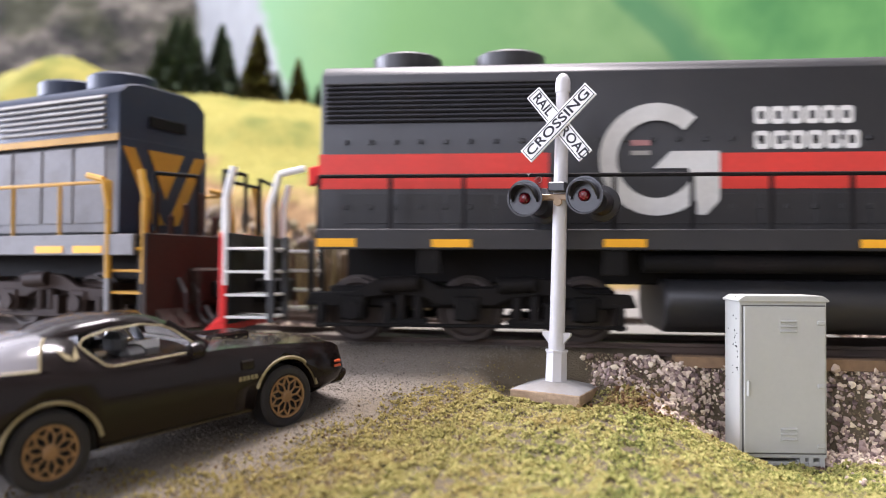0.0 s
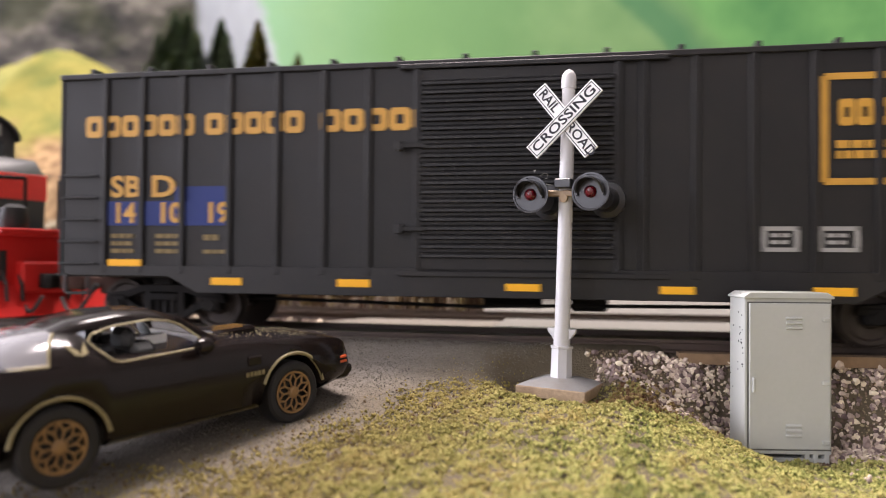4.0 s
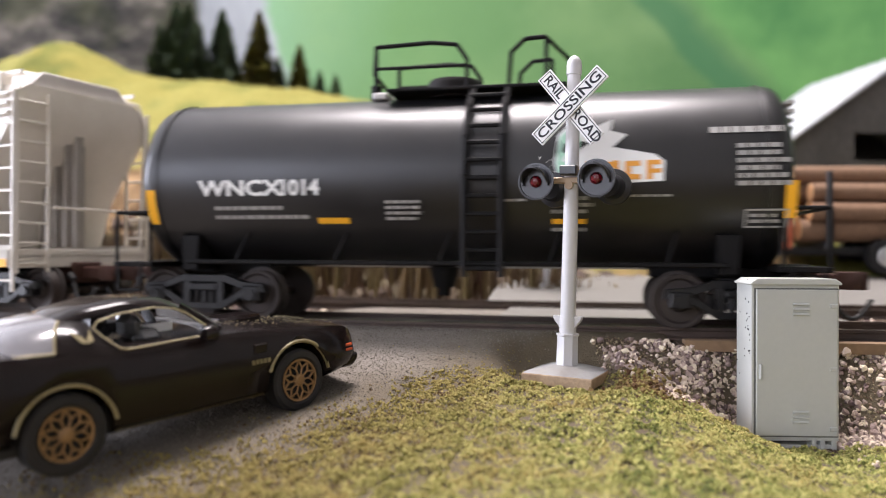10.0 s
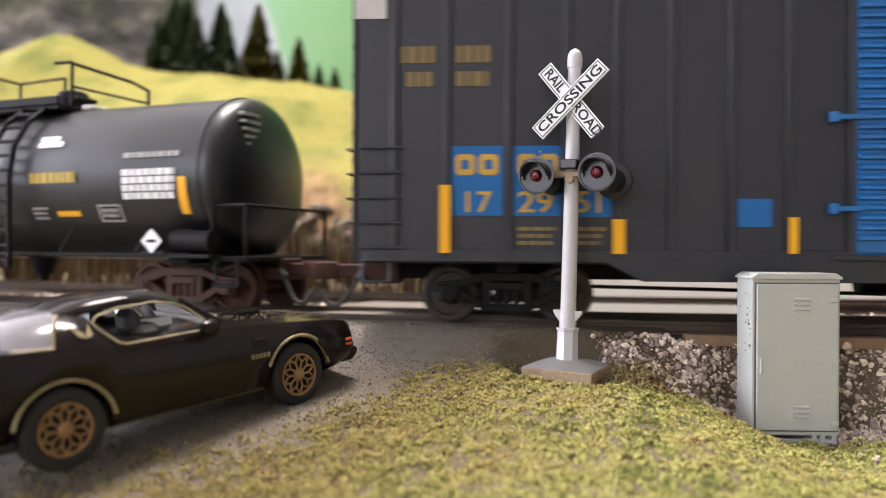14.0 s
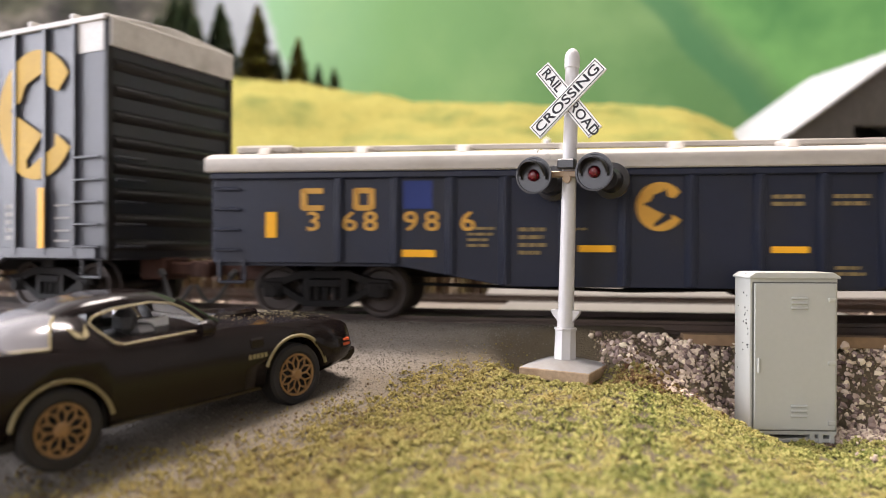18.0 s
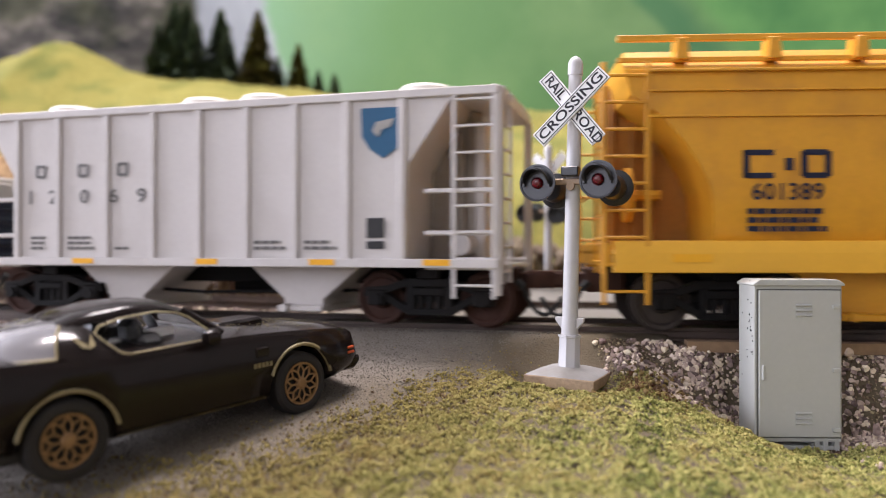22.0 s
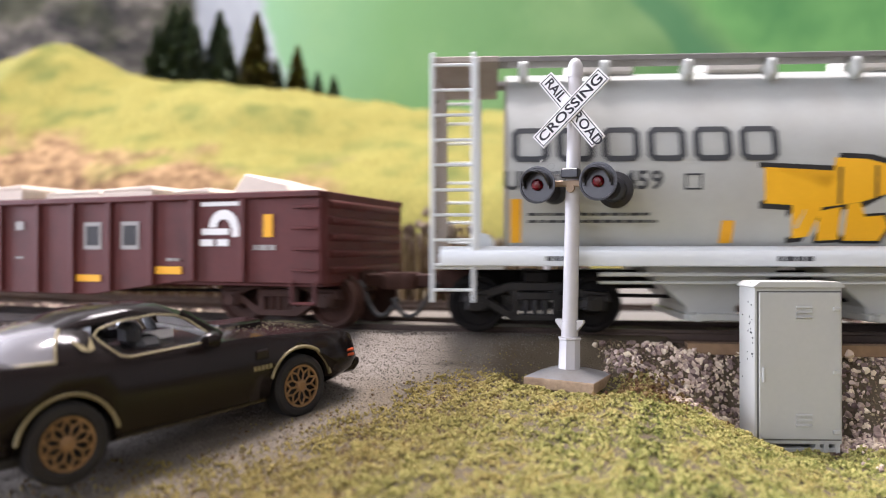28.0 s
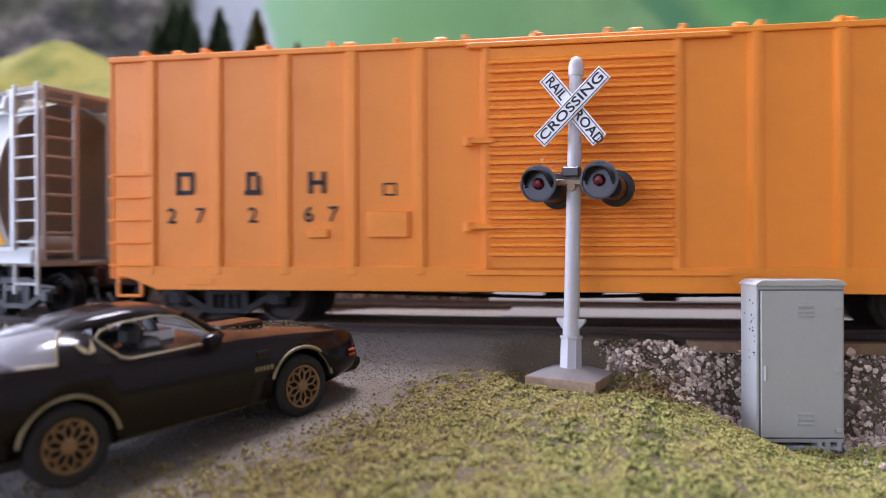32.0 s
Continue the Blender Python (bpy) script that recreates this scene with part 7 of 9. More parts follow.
def signal(name, at, rz, lean, label, far=False):
    sig = thing(name, at, rz, label, "signal", "crossing signals", ry=lean)
    bm = BM()
    prism(bm, [(-5.8, -5.8), (5.8, -5.8), (5.8, 5.8), (-5.8, 5.8)], "z", -2.4, -0.6, 0.15)
    part("base_plate", bm, M["sig_base"], sig, "chipped tan edge of the base")
    bm = BM()
    lo = [bm.verts.new(p) for p in ((-5.7, -5.7, -0.6), (5.7, -5.7, -0.6), (5.7, 5.7, -0.6), (-5.7, 5.7, -0.6))]
    hi = [bm.verts.new(p) for p in ((-2.2, -2.2, 0.5), (2.2, -2.2, 0.5), (2.2, 2.2, 0.5), (-2.2, 2.2, 0.5))]
    for k in range(4):
        bm.faces.new((lo[k], lo[(k + 1) % 4], hi[(k + 1) % 4], hi[k]))
    bm.faces.new(hi)
    bm.faces.new(lo[::-1])
    part("base_top", bm, M["base_grey"], sig)
    bm = BM()
    lathe(bm, [(2.0, 0.3), (1.85, 0.6), (1.75, 5.2), (1.95, 5.3), (1.95, 5.6), (1.35, 5.7)], 8)
    part("socket", bm, M["sig_grey"], sig)
    bm = BM()
    cyl(bm, (0, 0, 5.5), (0, 0, 8.2), 1.38, 20)
    for s in (-1, 1):
        prism(bm, [(s * 1.0, 6.6), (s * 1.3, 6.6), (s * 2.4, 8.0), (s * 2.4, 8.5), (s * 1.0, 8.5)], "y", -0.5, 0.5, 0.08)
    part("collar", bm, M["sig_grey"], sig)
    bm = BM()
    lathe(bm, [(1.28, 8.0), (1.2, 25), (1.08, 48.3), (1.08, 48.4)], 24)
    part("pole", bm, M["sig_grey"], sig)
    bm = BM()
    lathe(bm, [(1.24, 48.3), (1.24, 49.9), (1.1, 50.6), (0.7, 51.2), (0.15, 51.5)], 24)
    part("cap", bm, M["sig_grey"], sig)
    crossbuck(sig, -50, 14.3, -1.35, (("RAIL", -4.3, 4.7), ("ROAD", 4.3, 5.2)), 1.55)
    crossbuck(sig, 44.5, 15.1, -1.85, (("CROSSING", 0, 12.8),), 1.5)
    bm = BM()
    box(bm, (-1.4, -2.4, 31.6), (1.5, -0.6, 33.2), 0.2)
    part("junction_box", bm, M["lamp_black"], sig)
    bm = BM()
    box(bm, (-3.4, -1.4, 30.3), (3.4, -0.4, 31.3), 0.15)
    cyl(bm, (0, -1.6, 30.0), (0, -0.4, 30.0), 0.7, 10)
    part("cross_arm", bm, M["brass"], sig)
    for x, z in ((-5.1, 30.4), (4.9, 30.8)):
        for f in (-1, 1):
            tilt = Matrix.Translation((x + (0.4 if f > 0 else 1.2), -1.0 if f > 0 else 0.4, z - (0 if f > 0 else 0.8))) @ Matrix.Rotation(radians(90 * f), 4, "X")
            bm = BM()
            lathe(bm, [(0.3, -0.2), (1.7, 0.0), (2.0, 0.8), (2.1, 2.6), (3.0, 2.9), (3.05, 3.3), (2.75, 3.32), (2.7, 3.12), (0.9, 3.1), (0.85, 2.8), (0.1, 2.8)], 32, tilt)
            bmesh.ops.recalc_face_normals(bm, faces=bm.faces)
            lamp = part("lamp", bm, M["lamp_disc"], sig)
            bm = BM()
            n = 22
            for r0, r1 in ((2.0, 2.3),):
                rows = []
                for k in range(n + 1):
                    a = radians(-16 + 212 * k / n)
                    deep = 2.6 * (0.3 + 0.7 * max(0, math.sin(a)) ** 0.6)
                    rows.append([(r * math.cos(a), f * (r * math.sin(a)), h) for r, h in ((r0, 3.1), (r1, 3.1), (r1, 3.1 + deep), (r0, 3.1 + deep))])
                vs = [[bm.verts.new(tilt @ Vector(p)) for p in row] for row in rows]
                for p, q in zip(vs, vs[1:]):
                    for k in range(4):
                        bm.faces.new((p[k], p[(k + 1) % 4], q[(k + 1) % 4], q[k]))
            bmesh.ops.recalc_face_normals(bm, faces=bm.faces)
            part("hood", bm, M["lamp_black"], lamp)
            if far and f < 0:
                continue
            bm = BM()
            lathe(bm, [(1.0, 3.0), (0.95, 3.5), (0.6, 3.95), (0.1, 4.1)], 18, tilt)
            part("lens", bm, M["lens_red"], lamp, "unlit dark red lens")
    if not far:
        rnd = random.Random(4)
        bm = BM()
        for k in range(5):
            p = Vector((-4 + rnd.uniform(-1, 2), -3.4, 35 - rnd.uniform(0, 5)))
            pts = [p]
            for j in range(5):
                pts.append(pts[-1] + Vector((rnd.uniform(-0.6, 0.7), rnd.uniform(-0.3, 0.3), rnd.uniform(-0.5, 0.6))))
            tube(bm, pts, 0.035, 4)
        part("dust_fibres", bm, M["print_grey"], sig)
    return sig


signal("crossing_signal", (-0.5, 125.3, 3.0), -17, 1.25, "pale grey railroad crossing signal with crossbuck and dark red lamps")
signal("crossing_signal", (-7.2, 232, 3.8), 163, 0, "pale grey crossing signal on the far side of the tracks", True)

# ---- relay cabinet ----
M["cab_grey"] = pm("cabinet_grey_plastic", (0.44, 0.45, 0.42), 0.45, var=0.04, grain=1.5, dirt=(0.40, 0.41, 0.385), amount=0.5)
M["gap_grey"] = pm("cabinet_gap", (0.10, 0.10, 0.09), 0.7, var=0.1)
cabi = thing("relay_cabinet", (33.3, 124.1, -7.7), 8.2, "light grey plastic relay cabinet with louvres and a roof", "cabinet")
cabi.scale = (1.06, 0.8, 1)
bm = BM()
box(bm, (-6.2, -3.9, 1.2), (6.2, 3.9, 25.0), 0.12)
part("body", bm, M["cab_grey"], cabi)
bm = BM()
prism(bm, [(-6.45, 24.9), (6.45, 24.9), (6.45, 25.2), (5.5, 25.85), (-5.5, 25.85), (-6.45, 25.2)], "y", -4.45, 4.3, 0.08)
part("roof", bm, M["cab_grey"], cabi)
for a, b in (((-5.85, 1.8), (-5.6, 24.4)), ((-5.6, 24.2), (6.05, 24.4)), ((-5.6, 1.8), (6.05, 2.0))):
    bm = BM()
    box(bm, (a[0], -3.98, a[1]), (b[0], -3.86, b[1]))
    part("door_gap", bm, M["gap_grey"], cabi, "dark gap round the door")
bm = BM()
box(bm, (-5.6, -4.3, 2.0), (5.9, -3.85, 24.2), 0.1)
door = part("door", bm, M["cab_grey"], cabi)
for z0 in (3.9, 20.2):
    bm = BM()
    for k in range(3):
        prism(bm, [(-4.28, z0 + k * 0.75), (-4.72, z0 + 0.16 + k * 0.75), (-4.66, z0 + 0.34 + k * 0.75), (-4.28, z0 + 0.46 + k * 0.75)], "x", -0.7 + 0.25, 1.55 + 0.25)
    part("louvres", bm, M["cab_grey"], door)
bm = BM()
box(bm, (-5.2, -4.75, 10.6), (-4.85, -4.2, 12.9), 0.1)
part("handle", bm, M["cab_grey"], door)
for z in (2.8, 11.8, 21.4):
    bm = BM()
    box(bm, (4.75, -4.6, z), (5.85, -4.1, z + 0.65), 0.1)
    part("hinge", bm, M["cab_grey"], door)
bm = BM()
for x in (-5.6, 2.4, 3.6, 5.2):
    box(bm, (x, -3.9, -0.9), (x + 0.7, 3.9, 1.4), 0.05)
box(bm, (-6.0, -3.7, 0.0), (6.0, 3.7, 0.6), 0.05)
part("plinth", bm, M["cab_grey"], cabi)
rnd = random.Random(3)
bm = BM()
for k in range(22):
    y, z = rnd.uniform(-3.4, -0.6) if k < 15 else rnd.uniform(-3.4, 3.4), 13 + rnd.gauss(4, 2.6) if k < 15 else rnd.uniform(2, 23)
    box(bm, (-6.28, y, z), (-6.18, y + rnd.uniform(0.08, 0.22), z + rnd.uniform(0.1, 0.3)))
part("paint_chips", bm, M["sign_black"], cabi)


# ---- black sports car ----
def sports_car():
    M["car_black"] = pm("car_gloss_black", (0.0105, 0.0072, 0.0066), 0.15, var=0.05, grain=0.6, coat=0.06, spec=0.2)
    M["gold"] = pm("gold_trim", (0.23, 0.19, 0.095), 0.5, 0.2, var=0.1)
    M["rim_gold"] = pm("bronze_wheel", (0.27, 0.16, 0.07), 0.45, 0.4, var=0.12)
    M["tyre"] = pm("tyre_rubber", (0.013, 0.012, 0.012), 0.7, var=0.1, bump=0.1)
    M["car_glass"] = pm("car_window", (0.9, 0.92, 0.93), 0.02, var=0.0, alpha=1, coat=0.12)
    M["car_glass"].node_tree.nodes["Principled BSDF"].inputs["IOR"].default_value = 1.02
    M["rear_glass"] = pm("tinted_rear_window", (0.12, 0.115, 0.125), 0.2, var=0.02, coat=1.0)
    M["seat"] = pm("seat_black", (0.015, 0.015, 0.016), 0.6)
    M["amber"] = plain("amber_lens", (0.5, 0.09, 0.03), 0.25)
    M["chrome"] = pm("chrome", (0.75, 0.75, 0.75), 0.12, 1.0, var=0.02)
    c = thing("sports_car", (-45.45 - 0.861 * 9.9, 86.75 + 0.508 * 9.9, -1.55), 59.5, "glossy black toy sports car with gold pinstripes and bronze wheels", "car", ry=-3.8)

    # lower body: rings across the car, from tail to nose: x, half width, sill, belt, top, crown
    st = [(-29.5, 8.6, 6.4, 11.5, 12.6, 12.9), (-28.2, 9.5, 5.2, 12.2, 13.7, 14.0), (-24, 10.2, 4.4, 12.3, 13.8, 14.2), (-20, 10.45, 4.0, 12.2, 13.5, 14.1),
          (-15.9, 10.5, 3.6, 12.0, 13.1, 13.8), (-10, 10.45, 3.3, 11.8, 12.7, 13.4), (-4, 10.4, 3.2, 11.6, 12.5, 13.3), (2, 10.4, 3.2, 11.5, 12.5, 13.5),
          (7, 10.4, 3.2, 11.4, 12.4, 13.3), (12, 10.45, 3.2, 11.1, 12.1, 12.8), (16, 10.5, 3.2, 10.9, 11.8, 12.4), (20, 10.35, 3.6, 10.5, 11.4, 11.9),
          (23.5, 10.0, 4.0, 10.0, 11.0, 11.4), (26, 9.5, 4.3, 9.3, 10.5, 10.9), (27.4, 8.9, 4.7, 8.4, 9.8, 10.2), (28.2, 8.2, 5.2, 7.4, 8.8, 9.2)]
    bm = BM()
    rings = []
    for x, w, zs, zb, zt, zc in st:
        half = [(w * 0.86, zs), (w * 0.97, zs + 0.9), (w * 1.0, zs + (zb - zs) * 0.42), (w * 0.995, zs + (zb - zs) * 0.68), (w * 0.965, zb), (w * 0.90, zt), (w * 0.6, zt + (zc - zt) * 0.75), (w * 0.3, zc)]
        ring_ = [(-y, z) for y, z in half] + [(y, z) for y, z in half[::-1]]
        rings.append([bm.verts.new((x, y, z)) for y, z in ring_])
    k = len(rings[0])
    for p, q in zip(rings, rings[1:]):
        for i in range(k):
            bm.faces.new((p[i], p[(i + 1) % k], q[(i + 1) % k], q[i]))
    bm.faces.new(rings[0])
    bm.faces.new(rings[-1][::-1])
    bmesh.ops.recalc_face_normals(bm, faces=bm.faces)
    hull = new("hull", finish("body", bm, M["car_black"], 40))
    cut = BM()
    for x in (-15.9, 15.9):
        cyl(cut, (x, -14, 4.4), (x, 14, 4.4), 5.35, 36)
    cutter = new("cutter", finish("cutter", cut, M["car_black"]))
    mod = hull.modifiers.new("arches", "BOOLEAN")
    mod.operation, mod.object, mod.solver = "DIFFERENCE", cutter, "EXACT"
    me = bpy.data.meshes.new_from_object(hull.evaluated_get(bpy.context.evaluated_depsgraph_get()))
    bpy.data.objects.remove(hull)
    bpy.data.objects.remove(cutter)
    me.name = "body"
    me.materials.clear()
    me.materials.append(M["car_black"])
    ob = new("body", me)
    ob.parent = c

    # greenhouse: roof, pillars and glass
    bm = BM()
    roof = [(-14.2, 16.4, 5.2), (-12, 17.4, 6.0), (-7, 18.1, 6.5), (-2, 17.9, 6.5), (0.6, 16.9, 6.4)]
    lo, hi = [], []
    for x, z, w in roof:
        hi.append([bm.verts.new((x, y, zz)) for y, zz in ((-w, z - 0.9), (-w * 0.86, z - 0.15), (-w * 0.4, z + 0.12), (w * 0.4, z + 0.12), (w * 0.86, z - 0.15), (w, z - 0.9))])
        lo.append([bm.verts.new((x, y, zz)) for y, zz in ((-w, z - 1.25), (-w * 0.86, z - 0.8), (-w * 0.4, z - 0.6), (w * 0.4, z - 0.6), (w * 0.86, z - 0.8), (w, z - 1.25))])
    for side_ in (hi, lo):
        for p, q in zip(side_, side_[1:]):
            for i in range(5):
                bm.faces.new((p[i], p[i + 1], q[i + 1], q[i]))
    for i in (0, -1):
        for j in range(5):
            bm.faces.new((hi[i][j], hi[i][j + 1], lo[i][j + 1], lo[i][j]))
    for p, q, r, s in zip(hi, hi[1:], lo, lo[1:]):
        bm.faces.new((p[0], q[0], s[0], r[0]))
        bm.faces.new((p[5], q[5], s[5], r[5]))
    bmesh.ops.recalc_face_normals(bm, faces=bm.faces)
    part("roof", bm, M["car_black"], c, angle=50)
    for s in (-1, 1):
        bm = BM()
        for a, b in (((4.6, 8.6, 13.0), (0.3, 6.3, 16.5)),):
            tube(bm, [(a[0], s * a[1], a[2]), (b[0], s * b[1], b[2])], 0.55, 8)
        part("front_pillar", bm, M["car_black"], c)
        bm = BM()
        belt = [(-8.8, 12.3, 9.6), (-11.2, 12.5, 9.7), (-13.7, 12.8, 9.6), (-16.2, 13.3, 9.35)]
        eave = [(-11.6, 16.0, 6.5), (-12.5, 16.2, 6.4), (-13.5, 16.35, 6.1), (-14.5, 16.4, 5.8)]
        grid = []
        for inner in (0, 0.7):
            cols = []
            for i_, (p, q) in enumerate(zip(belt, eave)):
                cols.append([])
                for k in range(7):
                    u = k / 6
                    o = (0.0, 0.4, 0.5, 0.3)[i_] * math.sin(math.pi * u) - inner
                    cols[-1].append(bm.verts.new((p[0] + (q[0] - p[0]) * u, s * (p[2] + (q[2] - p[2]) * u + o), p[1] + (q[1] - p[1]) * u + o * 0.6)))
            grid.append(cols)
            for p, q in zip(cols, cols[1:]):
                for k in range(6):
                    bm.faces.new((p[k], p[k + 1], q[k + 1], q[k]))
        for a_, b_ in ((grid[0][0], grid[1][0]), (grid[0][-1], grid[1][-1])):
            for k in range(6):
                bm.faces.new((a_[k], a_[k + 1], b_[k + 1], b_[k]))
        bmesh.ops.recalc_face_normals(bm, faces=bm.faces)
        part("rear_pillar", bm, M["car_black"], c, angle=60)
        # side window with gold outline
        win = [(3.6, 12.75, 9.25), (0.6, 15.6, 7.1), (-0.8, 16.3, 6.75), (-3.5, 16.75, 6.6), (-8.0, 16.5, 6.65), (-10.6, 15.95, 6.9), (-11.3, 15.3, 7.3), (-10.8, 14.5, 8.0), (-9.3, 12.9, 9.35), (-8.4, 12.6, 9.5)]
        bm = BM()
        bm.faces.new([bm.verts.new((x, s * (w - 0.25), z)) for x, z, w in win])
        g = part("side_window", bm, M["car_glass"], c)
        g.visible_shadow = False
        bm = BM()
        tube(bm, [(x, s * (w + 0.3), z + 0.05) for x, z, w in win + win[:1]], 0.12, 6)
        part("window_trim", bm, M["gold"], c)
        # arch lips
        for x in (-15.9, 15.9):
            bm = BM()
            pts = []
            for i in range(17):
                a = radians(8 + (158 if x < 0 else 150) * i / 16)
                yy = 10.55 - 0.35 * max(0, math.sin(a)) - (0.5 if x > 0 and math.cos(a) > 0.6 else 0)
                pts.append((x + 5.5 * math.cos(a), s * yy, 4.4 + 5.5 * math.sin(a)))
            tube(bm, pts, 0.26, 6)
            part("arch_trim", bm, M["gold"], c)
        bm = BM()
        tube(bm, [(10.4, s * 9.4, 3.5), (-10.3, s * 9.5, 3.5)], 0.05, 5)
        part("sill_trim", bm, M["gold"], c)
        bm = BM()
        tube(bm, [(2.3, s * 9.6, 12.4), (1.8, s * 10.6, 12.9)], 0.35, 6)
        lathe(bm, [(0.2, -1.0), (0.9, -0.8), (1.15, 0.2), (1.0, 0.9), (0.2, 1.1)], 14, Matrix.Translation((1.3, s * 11.2, 13.2)) @ Matrix.Rotation(radians(90), 4, "Y"))
        part("mirror", bm, M["car_black"], c)
        bm = BM()
        for q in blocks(7.9, 11.0, 7.9, 8.5, 5, 0.3):
            box(bm, (q[0], s * 10.42 - 0.05, q[2]), (q[1], s * 10.42 + 0.05, q[3]))
        part("fender_print", bm, M["gold"], c)
        bm = BM()
        box(bm, (8.4, s * 10.25 - 0.2, 9.2), (10.6, s * 10.25 + 0.2, 10.6), 0.2)
        part("fender_vent", bm, M["car_black"], c)
        bm = BM()
        box(bm, (25.2, s * 9.35 - 0.3, 7.6), (26.6, s * 9.2 + 0.3, 8.0), 0.1)
        box(bm, (25.2, s * 9.4 - 0.3, 6.9), (26.6, s * 9.25 + 0.3, 7.3), 0.1)
        part("side_marker", bm, M["amber"], c)
        bm = BM()
        def sail(x, v):
            return (x - 0.9 * v, s * (9.75 - 3.25 * v + 0.62 * math.sin(math.pi * v)), 12.65 + 3.55 * v + 0.36 * math.sin(math.pi * v))
        for a in (-1, 1):
            bm.faces.new([bm.verts.new(sail(-12.4 + a * dx, v)) for dx, v in ((0, 0.28), (0.75, 0.34), (1.15, 0.72), (0.75, 0.6), (0.45, 0.5), (0.15, 0.44))])
        part("pillar_badge", bm, M["gold"], c)
    # rear window, wrapped and sloping
    bm = BM()
    top = [(-14.4, 5.9, 16.45), (-14.6, 4.4, 16.75), (-14.9, 1.8, 17.0)]
    low = [(-16.3, 9.3, 13.35), (-20.2, 8.6, 13.5), (-22.8, 3.6, 13.85)]
    rows = []
    for u in (0, 0.25, 0.5, 0.75, 1):
        o = 0.55 * math.sin(math.pi * u)
        half = [(a[0] + (b[0] - a[0]) * u - o * 0.5, a[1] + (b[1] - a[1]) * u + o * 0.5, a[2] + (b[2] - a[2]) * u + o) for a, b in zip(top, low)]
        rows.append([(x, -y, z) for x, y, z in half] + half[::-1])
    vs = [[bm.verts.new(p) for p in row] for row in rows]
    for p, q in zip(vs, vs[1:]):
        for i in range(5):
            bm.faces.new((p[i], p[i + 1], q[i + 1], q[i]))
    bmesh.ops.recalc_face_normals(bm, faces=bm.faces)
    bmesh.ops.solidify(bm, geom=bm.faces, thickness=0.15)
    part("rear_window", bm, M["rear_glass"], c, angle=60)
    bm = BM()
    for i in (0, -1):
        tube(bm, [row[i] for row in rows] + [rows[-1][1 if i == 0 else -2], rows[-1][2 if i == 0 else -3]], 0.17, 6)
    part("window_trim", bm, M["gold"], c)
    bm = BM()
    f = [bm.verts.new(p) for p in ((4.9, -8.2, 13.3), (4.9, 8.2, 13.3), (0.7, 6.2, 16.5), (0.7, -6.2, 16.5))]
    bm.faces.new(f)
    w = part("windscreen", bm, M["car_glass"], c)
    w.visible_shadow = False
    bm = BM()
    box(bm, (-6, -7.4, 10), (-2.4, -2, 14.2), 0.9)
    box(bm, (-6.6, -6.6, 13), (-4.6, -2.6, 16.0), 0.8)
    part("seat", bm, M["seat"], c)
    bm = BM()
    box(bm, (-6, 2, 10), (-2.4, 7.4, 14.2), 0.9)
    box(bm, (-6.6, 2.6, 13), (-4.6, 6.6, 16.0), 0.8)
    part("seat", bm, M["seat"], c)
    bm = BM()
    box(bm, (2.6, -7.8, 11), (5, 7.8, 13.6), 0.6)
    lathe(bm, [(1.3, -0.2), (1.6, 0), (1.3, 0.2)], 16, Matrix.Translation((1.8, 4.5, 14)) @ Matrix.Rotation(radians(65), 4, "Y"))
    part("dashboard", bm, M["seat"], c)
    # white plate added as a painted highlight for the reflection behind the side window
    bm = BM()
    box(bm, (-3.9, -4.6, 12.9), (0.2, -4.3, 14.4), 0.1)
    part("reflection_plate", bm, M["sign_white"], c, "white plate behind the side window in place of a bright reflection")
    # bonnet scoop, wipers, spoiler, bumper
    bm = BM()
    prism(bm, [(8, -3.0), (15.5, -2.6), (15.5, 2.6), (8, 3.0)], "z", 12.2, 13.5, 0.4)
    part("hood_scoop", bm, M["car_black"], c)
    bm = BM()
    tube(bm, [(5.3, -7, 13.3), (5.6, -1, 14.0)], 0.14, 5)
    tube(bm, [(5.3, 1, 13.9), (5.6, 7, 13.3)], 0.14, 5)
    part("wipers", bm, M["chrome"], c)
    rnd = random.Random(8)
    bm = BM()
    for i in range(260):
        x, y = rnd.uniform(7, 25), rnd.uniform(-7.5, 7.5)
        z = 13.3 - 0.105 * (x - 7) - 0.006 * abs(y) ** 2 + 0.12
        box(bm, (x, y, z), (x + rnd.uniform(0.08, 0.3), y + rnd.uniform(0.08, 0.25), z + 0.05))
    part("hood_emblem", bm, M["gold"], c, "broken gold emblem flakes on the bonnet")
    bm = BM()
    prism(bm, [(-29.6, 13.2), (-25.8, 13.8), (-26.4, 14.8), (-30, 14.9)], "y", -9.6, 9.6, 0.3)
    part("spoiler", bm, M["car_black"], c)
    bm = BM()
    prism(bm, [(-30, 6.2), (-28, 5.6), (-28, 9.4), (-30.2, 9.2)], "y", -9.2, 9.2, 0.5)
    part("rear_bumper", bm, M["car_black"], c)
    bm = BM()
    prism(bm, [(25.4, 4.2), (27.6, 4.2), (28.7, 5.2), (28.7, 6.2), (25.4, 6.0)], "y", -8.6, 8.6, 0.3)
    part("front_bumper", bm, M["car_black"], c)
    bm = BM()
    for y in (-3.4, 3.4):
        box(bm, (26.9, y - 2.6, 6.8), (28.5, y + 2.6, 8.6), 0.3)
    part("grille", bm, M["seat"], c)
    bm = BM()
    box(bm, (-25, -8.4, 3.0), (20, 8.4, 4.4), 0.3)
    box(bm, (-11, -9, 3.4), (11, 9, 11), 0.3)
    part("chassis", bm, M["seat"], c)
